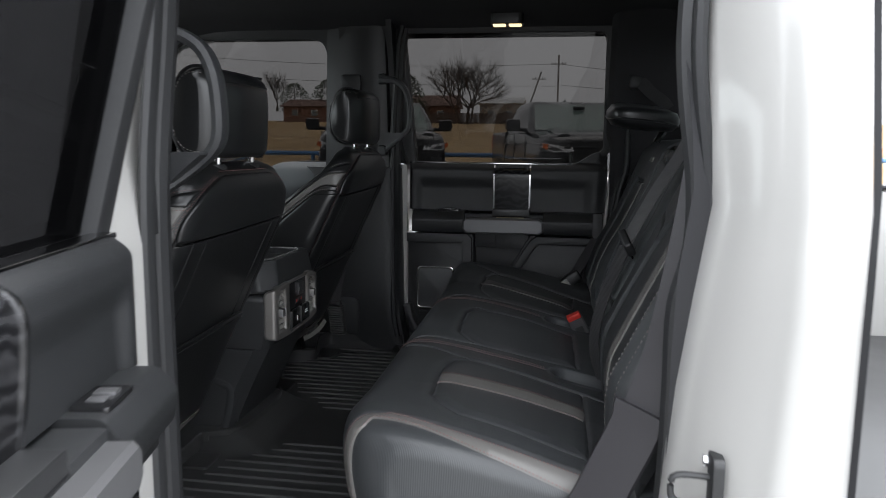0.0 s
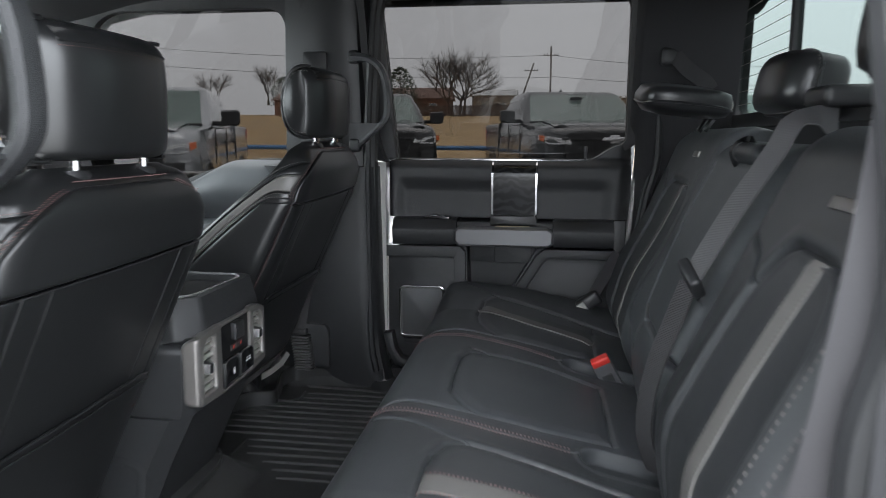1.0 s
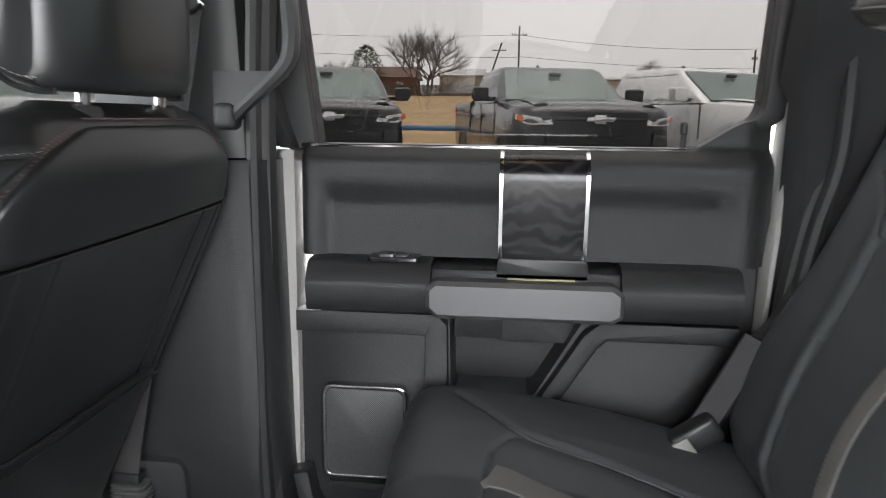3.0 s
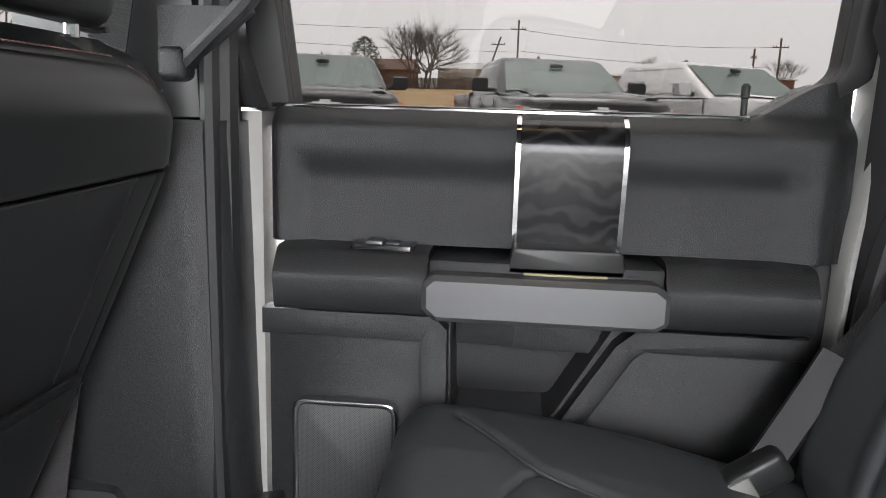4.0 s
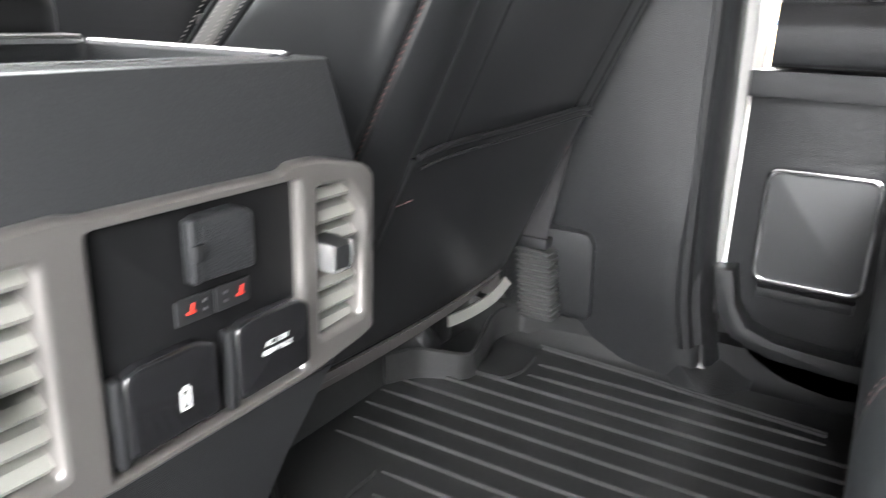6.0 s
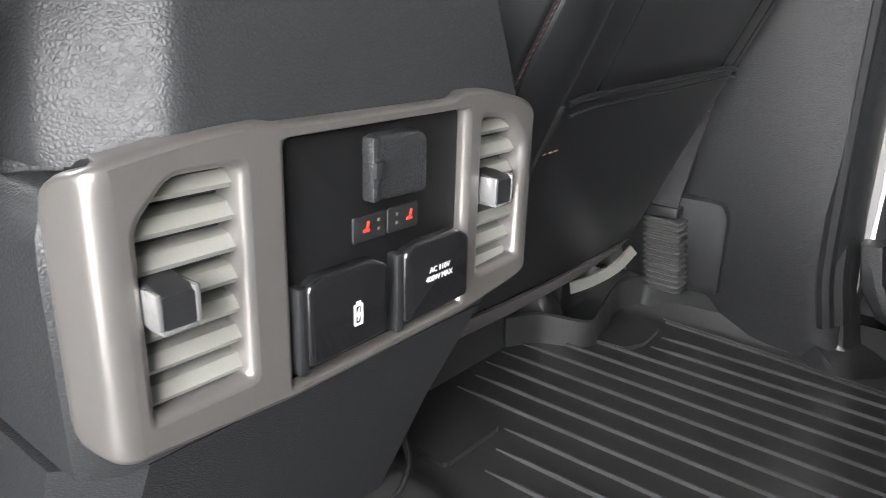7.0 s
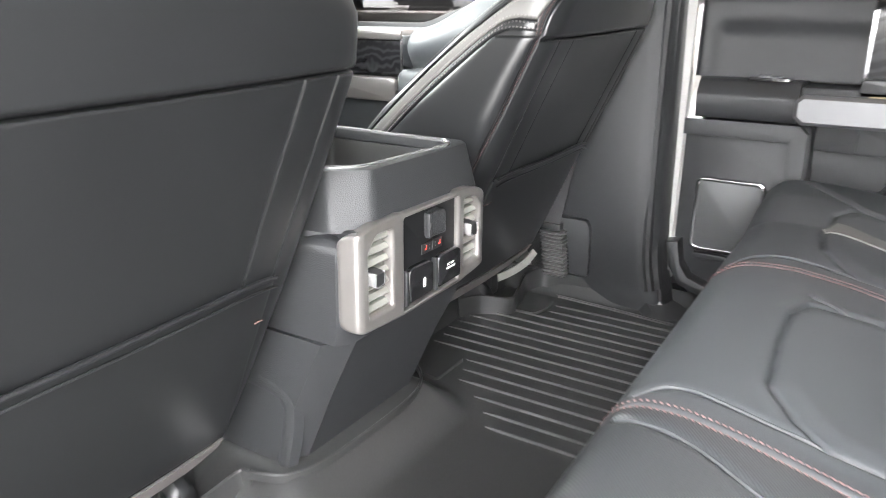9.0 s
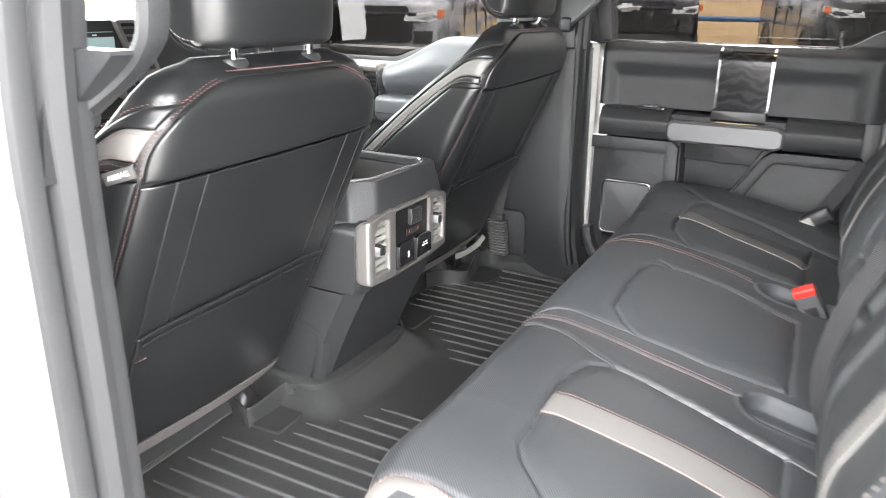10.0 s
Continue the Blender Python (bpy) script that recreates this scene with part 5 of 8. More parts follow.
def cushion_band(path, hw, y0, y1, lines, insert, r0, r1, mat, name, label, lift=0.0025):
    """A strip of other material sewn on the cushion along a path of (s, y)."""
    P = spline([(a, b, 0) for a, b in path], 50)
    L, R = [], []
    for i, p in enumerate(P):
        t = (P[min(i + 1, 49)] - P[max(i - 1, 0)]).normalized()
        n = Vector((-t.y, t.x, 0))
        L.append(p + n * hw)
        R.append(p - n * hw)
    def row(ps, dh):
        S, Y = np.array([p.x for p in ps]), np.array([p.y for p in ps])
        x, y, z = cushion_at(S, Y, h_cushion(S, Y, y0, y1, lines, insert, r0, r1) + dh)
        return [(float(a), float(b), float(c)) for a, b, c in zip(x, y, z)]
    C = [(a + b) / 2 for a, b in zip(L, R)]
    rows = [row(L, -0.004), row(L, lift), row(C, lift + 0.001), row(R, lift), row(R, -0.004)]
    rings = [[r[i] for r in rows] for i in range(50)]
    part(name, loft(rings, smooth=60), mat, bench, label)
    return [Vector(p) for p in row(L, lift + 0.0005)], [Vector(p) for p in row(R, lift + 0.0005)]


L, R = cushion_band(on_top([(-0.237, 1.4375), (-0.14, 1.433), (-0.037, 1.427), (0.056, 1.415)]), 0.0245, *NEARP, STRIPE, "grey_stripe", "grey vinyl stripe")
for q in (L, R):
    part("stitching", stitches([p + Vector((0, 0.004 if q is L else -0.004, 0)) for p in q], 0.0045, 0.002, 0.0007), THREAD, bench, "dull red stitching", "stuff")
L, R = cushion_band(on_top([(-0.248, 2.407), (-0.17, 2.372), (-0.098, 2.341), (0.0, 2.320), (0.037, 2.306)]), 0.021, *FARP, STRIPE, "grey_stripe", "grey vinyl stripe")
L, R = cushion_band([(0.10, 1.155), (SX(-0.372), 1.165), (SX(-0.33), 1.185), (SX(-0.2), 1.15), (SX(-0.05), 1.13), (SX(0.08), 1.118)], 0.0125, *NEARP, STRIPE, "grey_stripe", "grey vinyl stripe along the cushion's side", 0.004)
for q in (L, R):
    part("stitching", stitches(q, 0.0045, 0.002, 0.0008), THREAD, bench, "dull red stitching", "stuff")


def on_cushion(path, par, lift=0.001):
    out = []
    for a, b in path:
        S, Y = np.array(a), np.array(b)
        x, y, z = cushion_at(S, Y, h_cushion(S, Y, *par) + lift)
        out.append(Vector((float(x), float(y), float(z))))
    return out


for edge, off, par in ((seam_near, -0.007, NEARP), (seam_near, 0.007, MIDP), (seam_far, -0.007, MIDP), (seam_far, 0.007, FARP)):
    path = on_cushion([(s, float(edge(s)) + off) for s in np.linspace(0.12, SX(-0.022 if edge is seam_near else -0.05), 60)], par, 0.0012)
    part("stitching", stitches(path, 0.005, 0.0016, 0.0009, lean=0.0005), THREAD, bench, "red stitching", "stuff")
for path, par in ((NEAR_EDGE, NEARP), (MID_EDGE, MIDP), (MID_FAR_EDGE, MIDP), (FAR_EDGE, FARP), (BOLSTER, FARP)):
    P = spline([(a, b, 0) for a, b in on_top(path)], 60)
    part("welt", tube(on_cushion([(p.x, p.y) for p in P], par, 0.0016), 0.0022, 6), LEATHER_BENCH, bench)

# backrests on the sloping plane: s up the slope, n out of it
BX, BZ, BDX, BDZ = 0.02, 0.97, 0.433, 0.902


FX, FDX, FDZ = 0.073, 0.379, 0.925      # the far backrest stands a little steeper


def back_at(s, y, h):
    far = np.asarray(y) > 2.0415
    bx, dx, dz = np.where(far, FX, BX), np.where(far, FDX, BDX), np.where(far, FDZ, BDZ)
    return bx + dx * s - dz * h, y, BZ + dz * s + dx * h + 0.012 * (np.minimum(y, 2.0) - 1.6)


def h_back(S, Y, y0, y1, top, lines, insert, crown, r0, r1, base):
    m = (y0 + y1) / 2
    k = np.abs(Y - m) / ((y1 - y0) / 2)
    e0, e1 = np.clip((Y - y0) / r0, 0, 1), np.clip((y1 - Y) / r1, 0, 1)
    h = base - 0.8 * r0 * (1 - np.sqrt(np.clip(1 - (1 - e0) ** 2, 0, 1))) - 0.8 * r1 * (1 - np.sqrt(np.clip(1 - (1 - e1) ** 2, 0, 1)))
    te = np.clip((S - (top - 0.07)) / 0.07, 0, 1)
    h = h - 0.06 * (1 - np.sqrt(np.clip(1 - te ** 2, 0, 1)))
    h = h + crown * k ** 3 * (1 - te)
    for pts, d, w in lines:
        h = h + groove(S, Y, pts, d * 1.4, w * 0.7)
    # gap round the buckle at the foot of the armrest
    h = h - 0.10 * np.exp(-((Y - 2.055) / 0.055) ** 2) * (1 - ease((S - 0.06) / 0.10))
    # the back curves away to its foot under the lumbar bulge
    far = m > 2.1
    deep, high = (0.05, 0.07) if far else (0.10, 0.17)
    h = h - deep * np.clip((high - S) / high, 0, 1.3) ** 1.6
    if far:
        h = h + 0.014 * np.exp(-((S - 0.17) / 0.10) ** 2)
    if insert:
        sd = signed(S, Y, insert)
        h = h - 0.010 * np.exp(-(sd / 0.0045) ** 2) - 0.003 * ease(sd / 0.02) + 0.003 * np.exp(-((sd + 0.016) / 0.012) ** 2)
    return h


def back_part(name, par, mat=LEATHER, thick=0.12, label="", s0=-0.02):
    y0, y1, top = par[0], par[1], par[2]
    def f(u, v):
        S, Y = s0 + u * (top - s0), y0 + v * (y1 - y0)
        return back_at(S, Y, h_back(S, Y, *par))
    def b(u, v):
        S, Y = s0 + u * (top - 0.02 - s0), y0 + 0.015 + v * (y1 - y0 - 0.03)
        return back_at(S, Y, np.full_like(S, -thick))
    return part(name, pad(180, 130, f, b, 60), mat, bench, label)


nb_ins = [tuple(p) for p in round_poly([(0.0, 1.165), (0.36, 1.172), (0.425, 1.215), (0.432, 1.375), (0.365, 1.425), (0.23, 1.44), (0.0, 1.43)], [0.01, 0.04, 0.03, 0.03, 0.04, 0.05, 0.01], 6)]
nb_lines = [([(0.365, 1.425), (0.40, 1.46), (0.432, 1.54)], 0.005, 0.005)]
fb_ins = [tuple(p) for p in round_poly([(0.0, 2.165), (0.425, 2.180), (0.428, 2.455), (0.37, 2.488), (0.0, 2.452)], [0.01, 0.07, 0.03, 0.03, 0.01], 8)]
fb_lines = [([(0.37, 2.492), (0.41, 2.515), (0.445, 2.555)], 0.004, 0.005), ([(0.0, 2.12), (0.30, 2.13), (0.46, 2.16)], 0.002, 0.006)]
NB = (1.112, 1.585, 0.60, nb_lines, nb_ins, 0.014, 0.05, 0.10, -0.002)
FB = (2.043, 2.625, 0.585, fb_lines, fb_ins, 0.014, 0.03, 0.05, 0.0)
# Same leather as the other backs, toned darker as shading in the colour.
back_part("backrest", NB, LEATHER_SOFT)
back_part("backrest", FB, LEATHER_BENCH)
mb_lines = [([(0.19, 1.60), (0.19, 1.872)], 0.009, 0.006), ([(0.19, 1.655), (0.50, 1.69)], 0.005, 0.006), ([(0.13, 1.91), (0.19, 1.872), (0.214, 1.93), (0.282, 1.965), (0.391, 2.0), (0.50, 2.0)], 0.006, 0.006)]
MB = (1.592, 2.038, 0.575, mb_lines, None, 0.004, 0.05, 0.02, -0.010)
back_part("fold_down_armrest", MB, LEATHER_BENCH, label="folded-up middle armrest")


def on_back(path, par, lift=0.002):
    out = []
    for a, b in path:
        x, y, z = back_at(np.array(a), np.array(b), h_back(np.array(a), np.array(b), *par) + lift)
        out.append(Vector((float(x), float(y), float(z))))
    return out


def back_band(path, hw, par, mat, name, label):
    P = spline([(a, b, 0) for a, b in path], 40)
    rows = []
    for dn, dh in ((hw, -0.004), (hw, 0.0025), (0, 0.004), (-hw, 0.0025), (-hw, -0.004)):
        rows.append(on_back([(p.x, p.y + dn) for p in P], par, dh))
    part(name, loft([[r[i] for r in rows] for i in range(40)], smooth=60), mat, bench, label)
    for dn in (hw - 0.002, -hw + 0.002):
        part("stitching", stitches(on_back([(p.x, p.y + dn) for p in P], par, 0.0035), 0.0035, 0.002, 0.0004, lift=(-1, 0, 0.5)), THREAD_DIM, bench, "pale stitching", "stuff")


back_band([(0.02, 1.285), (0.15, 1.290), (0.28, 1.298), (0.425, 1.283)], 0.0205, NB, STRIPE, "grey_stripe", "grey vinyl stripe")
back_band([(0.02, 2.300), (0.1, 2.316), (0.2, 2.322), (0.32, 2.308), (0.428, 2.292)], 0.014, FB, STRIPE, "grey_stripe", "grey vinyl stripe")
for yy, lo in ((1.148, 0.05), (1.124, 0.02)):
    part("stitching", stitches(on_back([(s, yy) for s in np.linspace(lo, 0.47, 40)], NB, 0.0008), 0.006, 0.003, 0.0008, lean=0.0003, lift=(-1, 0, 0.4)), THREAD_DIM, bench, "pale stitching", "stuff")
# armrest roll and pull strap
roll = spline(on_back([(0.525, 1.70), (0.530, 1.72), (0.532, 1.80), (0.530, 1.87), (0.524, 1.89)], MB, 0.004), 20)
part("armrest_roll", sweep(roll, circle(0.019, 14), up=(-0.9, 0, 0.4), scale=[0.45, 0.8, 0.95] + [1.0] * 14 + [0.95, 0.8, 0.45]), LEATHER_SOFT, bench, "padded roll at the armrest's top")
loop = [Vector((roll[14].x + 0.022 * math.cos(a) * -0.9, roll[14].y + 0.004 * math.cos(a), roll[14].z + 0.022 * math.sin(a))) for a in np.linspace(-2.2, 2.4, 20)]
part("armrest_strap", sweep(loop, [(-0.011, -0.0012), (0.011, -0.0012), (0.011, 0.0012), (-0.011, 0.0012)], up=(-0.9, 0, 0.3)), LEATHER, bench, "black leather pull strap")
for s0, y0, par in ((0.500, 2.290, FB), (0.487, 1.30, NB)):
    q, q1, q2 = on_back([(s0, y0), (s0 + 0.01, y0), (s0, y0 + 0.01)], par, 0.001)
    up, side = (q1 - q).normalized(), (q2 - q).normalized()
    out = side.cross(up).normalized()
    flat = Matrix.Translation(q) @ Matrix((out, side, out.cross(side))).transposed().to_4x4()
    part("metal_badge", box((-0.003, -0.034, -0.0075), (0.003, 0.034, 0.0075), 0.002, 2, m=flat), SILVER, bench, "small metal badge with an unreadable mark")
# plinth and bolster ends under the bench
part("plinth", box((-0.27, 1.16, 0.678), (0.08, 2.60, 0.80), 0.02), CARPET, bench)

# headrests of the bench
def rear_headrest(yc, hw, hz, depth, m, label):
    hd = thing("headrest", label, "headrest", tuple(m.translation), group="rear headrests")
    rings = []
    for t in np.linspace(-1, 1, 15):
        k = (1 - abs(t) ** 3.2) ** (1 / 3.2)
        k2 = max(k, 0.05)
        ring = []
        for a in np.linspace(0, 2 * math.pi, 37)[:-1]:
            c, sn = math.cos(a), math.sin(a)
            yy = hw * (0.5 + 0.5 * k2) * math.copysign(abs(sn) ** 0.45, sn)
            xx = depth * (0.25 + 0.75 * k2) * math.copysign(abs(c) ** 0.6, c) + 0.012 * (yy / hw) ** 2
            ring.append(m @ Vector((xx, yy, hz * t)))
        rings.append(ring)
    part("pad", loft(rings, smooth=60), LEATHER, hd)
    loop = [m @ Vector((-depth * 0.25 + 0.012 * math.sin(a) ** 2, hw * 1.0 * math.copysign(abs(math.sin(a)) ** 0.5, math.sin(a)), hz * 0.99 * math.copysign(abs(math.cos(a)) ** 0.5, math.cos(a)))) for a in np.linspace(0, 2 * math.pi, 61)[:-1]]
    part("welt", tube(loop, 0.003, 6, closed=True), LEATHER, hd)
    part("stitching", stitches([p + Vector((-0.004, 0, 0.001)) for p in loop], 0.005, 0.0025, 0.0008), THREAD_GREY, hd, "pale stitching", "stuff")
    return hd


tilt = Matrix.Translation((0.230, 2.345, 1.560)) @ Matrix.Rotation(radians(6), 4, "X") @ Matrix.Rotation(radians(-84), 4, "Y")
h1 = rear_headrest(2.345, 0.128, 0.104, 0.034, tilt, "black leather headrest folded flat forward on the far seat")
for yy in (2.29, 2.36):
    part("post", tube([(0.275, yy, 1.49), (0.30, yy, 1.53), (0.315, yy, 1.56), (0.30, yy, 1.572)], 0.0065, 8, 14), CHROME, h1)
h2 = rear_headrest(1.83, 0.125, 0.052, 0.05, Matrix.Translation((0.335, 1.85, 1.562)) @ Matrix.Rotation(radians(12), 4, "Y"), "low black leather headrest on the middle seat")
part("seam", tube([(0.285, 1.85, 1.53), (0.288, 1.85, 1.57), (0.30, 1.85, 1.60), (0.33, 1.85, 1.613)], 0.002, 6, 12), LEATHER_SOFT, h2)
h3 = rear_headrest(1.34, 0.13, 0.12, 0.05, Matrix.Translation((0.33, 1.34, 1.65)) @ Matrix.Rotation(radians(12), 4, "Y"), "raised black leather headrest on the near seat")
for yy in (1.27, 1.41):
    part("post", tube([(0.30, yy, 1.46), (0.315, yy, 1.56)], 0.0065, 8), CHROME, h3)

def grown(loop, k, kz=None):
    """The outline moved out by k from its middle, by kz in height."""
    cy, cz = sum(p[0] for p in loop) / len(loop), sum(p[1] for p in loop) / len(loop)
    hy, hz = max(abs(p[0] - cy) for p in loop), max(abs(p[1] - cz) for p in loop)
    return [Vector((cy + (p[0] - cy) * (1 + k / hy), cz + (p[1] - cz) * (1 + (k if kz is None else kz) / hz))) for p in loop]


KNOB_EDGE = material("bright_satin_chrome", (0.42, 0.42, 0.42), 0.24, metal=0.7, vary=0.05, grain=300, bump=0.0)

# ---- centre console with rear vents and outlets ----
console = thing("centre_console", "black grained centre console with silver rear vent panel and cup holders", "console", (-0.9, MID, 0.68))
CY0, CY1 = 1.70, 2.022
# upper block: chamfered corners, slopes in to the rim
def con_ring(z, x1, inset, ch):
    a, b = CY0 + inset, CY1 - inset
    arc = [(ch + 0.010, 0), (ch + 0.004, 0.0006), (ch - 0.001, 0.003), (ch - 0.005, 0.0065), (0.0065, ch - 0.005), (0.003, ch - 0.001), (0.0006, ch + 0.004), (0, ch + 0.010)]
    a += 0.006
    far = [(p * 0.5, q * 0.5) for p, q in arc]
    b += 0.004
    return [(-1.45, a, z)] + [(x1 - p, a + q, z) for p, q in arc] + [(x1 - p, b - q, z) for p, q in far[::-1]] + [(-1.45, b, z)]


part("upper_body", loft([con_ring(1.085, -0.745, 0.004, 0.036), con_ring(1.1005, -0.745, 0.004, 0.037), con_ring(1.1012, -0.7062, 0.004, 0.037), con_ring(1.112, -0.7055, 0.004, 0.038), con_ring(1.1745, -0.717, 0.014, 0.041)], caps=False, smooth=40), PLASTIC, console)
part("body", loft([[(-1.45, CY0 + i, z), (x - 0.012, CY0 + i, z), (x, CY0 + 0.016 + i, z), (x, CY1 - 0.02, z), (x - 0.012, CY1 - 0.004, z), (-1.45, CY1 - 0.004, z)] for z, x, i in ((0.955, -0.726, 0.004), (0.98, -0.72, 0.001), (1.06, -0.717, -0.001), (1.076, -0.717, 0.0), (1.085, -0.718, 0.003), (1.091, -0.720, 0.009), (1.0935, -0.724, 0.018))], smooth=50), PLASTIC, console)
part("lower_body", loft([[(-1.45, CY0 + i, z), (x - 0.03, CY0 + i, z), (x, CY0 + 0.035 + i, z), (x, CY1 - 0.02 - i, z), (x - 0.02, CY1 - i, z), (-1.45, CY1 - i, z)] for z, x, i in ((0.68, -0.845, 0.004), (0.74, -0.828, 0.004), (0.86, -0.775, 0.002), (0.935, -0.737, 0.0), (0.953, -0.728, 0.0))], smooth=30), PLASTIC, console)
part("side_ridge", sweep(spline([(-0.96, 1.704, 0.870), (-0.88, 1.704, 0.868), (-0.845, 1.704, 0.862), (-0.825, 1.704, 0.845), (-0.828, 1.704, 0.80), (-0.842, 1.704, 0.74), (-0.852, 1.704, 0.69)], 40), [(-0.016, -0.012), (-0.010, 0.002), (0.0, 0.005), (0.010, 0.002), (0.016, -0.012)], up=(0, -1, 0)), PLASTIC, console)
# rim and cup holders: a wall round a sunk tray
rim_out = [(x, y) for x, y, _ in con_ring(0, -0.717, 0.014, 0.041)]
rim_out = [(max(x, -1.02), y) for x, y in rim_out]
rim_in = [(-0.985, CY0 + 0.038), (-0.775, CY0 + 0.034), (-0.737, CY0 + 0.070), (-0.732, CY1 - 0.058), (-0.752, CY1 - 0.032), (-0.985, CY1 - 0.022)]
part("tray_rim", slab([Vector(p) for p in rim_out], "z", 1.1755, 1.160, 0.002, holes=[round_poly(rim_in, 0.012, 3)]), PLASTIC, console)
part("tray_band", box((-1.022, CY0 + 0.016, 1.1715), (-0.987, CY1 - 0.02, 1.181), 0.003), SILVER, console, "satin silver band between tray and lid")
cr = [Vector((p[0], p[1], 1.1768)) for p in grown(round_poly(rim_in, 0.012, 3), 0.002)]
part("rim_trim", sweep(cr, [(-0.0028, -0.003), (0.0028, -0.003), (0.0028, 0.0005), (0.0012, 0.0018), (-0.0012, 0.0018), (-0.0028, 0.0005)], closed=True), KNOB_EDGE, console, "bright trim line round the tray opening")
CUP = material("cup_holder_plastic", (0.05, 0.05, 0.049), 0.34, vary=0.15, grain=400, bump=0.05)
part("tray_wall", slab(round_poly([(x - 0.0, y) for x, y in [(-0.990, CY0 + 0.03), (-0.768, CY0 + 0.025), (-0.730, CY0 + 0.063), (-0.7255, CY1 - 0.055), (-0.748, CY1 - 0.028), (-0.99, CY1 - 0.018)]], 0.012, 3), "z", 1.158, 1.09, 0.0, holes=[round_poly(rim_in, 0.012, 3)]), CUP, console)
part("tray_floor", box((-1.0, CY0 + 0.03, 1.078), (-0.735, CY1 - 0.02, 1.090)), CUP, console)
for y in (1.800, 1.922):
    out = [Vector((-0.815 + 0.052 * math.cos(a), y + 0.052 * math.sin(a))) for a in np.linspace(0, 2 * math.pi, 33)[:-1]]
    inn = [Vector((-0.815 + 0.043 * math.cos(a), y + 0.043 * math.sin(a))) for a in np.linspace(0, 2 * math.pi, 33)[:-1]]
    part("cup_ring", slab(out, "z", 1.128, 1.0905, 0.004, holes=[inn]), CUP, console)
    for a in (0.6, 2.7, 4.7):
        part("cup_tab", box((-0.012, -0.01, 1.10), (0.012, 0.01, 1.118), 0.004, m=Matrix.Translation((-0.815 + 0.038 * math.cos(a), y + 0.038 * math.sin(a), 0)) @ Matrix.Rotation(a, 4, "Z")), PLASTIC_SMOOTH, console)
part("lid", box((-1.45, CY0 + 0.004, 1.155), (-1.03, CY1 - 0.004, 1.225), 0.025, 4), LEATHER, console, "black padded armrest lid")

# silver panel frame: rear face with three openings, wrapping round both corners
out = round_poly([(1.677, 0.981), (1.72, 0.976), (1.80, 0.972), (1.945, 0.975), (2.002, 0.982), (2.032, 0.990), (2.034, 1.085), (2.010, 1.108), (1.962, 1.119), (1.935, 1.119), (1.928, 1.115), (1.800, 1.115), (1.790, 1.117), (1.757, 1.1155), (1.715, 1.1095), (1.690, 1.1045), (1.677, 1.096)], [0.012, 0.006, 0.006, 0.006, 0.006, 0.012, 0.012, 0.012, 0.012, 0.004, 0.004, 0.004, 0.004, 0.012, 0.014, 0.012, 0.012], 3)
hv1 = round_poly([(1.726, 0.996), (1.775, 0.996), (1.775, 1.099), (1.742, 1.099), (1.726, 1.081)], [0.004, 0.005, 0.005, 0.006, 0.006], 3)
hv2 = round_poly([(1.956, 1.000), (1.999, 1.002), (2.001, 1.080), (1.988, 1.098), (1.956, 1.101)], [0.005, 0.004, 0.006, 0.006, 0.005], 3)
hp = round_poly([(1.802, 0.980), (1.938, 0.984), (1.938, 1.108), (1.802, 1.107)], 0.004, 2)
def wrapped(bm):
    """Bends both ends of the flat moulding round the console's corners."""
    for y in [1.679 + 0.0035 * k for k in range(14)] + [2.004 + 0.004 * k for k in range(7)]:
        bmesh.ops.bisect_plane(bm, geom=bm.verts[:] + bm.edges[:] + bm.faces[:], plane_co=(0, y, 0), plane_no=(0, 1, 0))
    for v in bm.verts:
        for edge_y, sg, r, turn in ((1.7165, -1, 0.011, 1.35), (2.008, 1, 0.010, 1.3)):
            u = (v.co.y - edge_y) * sg
            if u > 0:
                depth = -0.697 - v.co.x
                th = min(u / r, turn)
                rest = u - th * r
                cx, cy = -0.697 - r, edge_y
                x = cx + (r - depth) * math.cos(th) - rest * math.sin(th)
                y = cy + sg * ((r - depth) * math.sin(th) + rest * math.cos(th))
                v.co.x, v.co.y = x, y
    return bm


def flat_front(me):
    """Keeps the flat rear face of the moulding free of rounded shading."""
    for p in me.polygons:
        if abs(p.normal.x) > 0.9995:
            p.use_smooth = False
    return me


for hole_y in ((1.726, 1.776), (1.956, 2.000)):
    part("duct_wall", slab(rect(hole_y[0] - 0.006, 0.99, hole_y[1] + 0.006, 1.105, 0.006), "x", -0.711, -0.74, 0.0, holes=[rect(hole_y[0] - 0.002, 0.996, hole_y[1] + 0.002, 1.1025, 0.004)]), PLASTIC_SMOOTH, console)
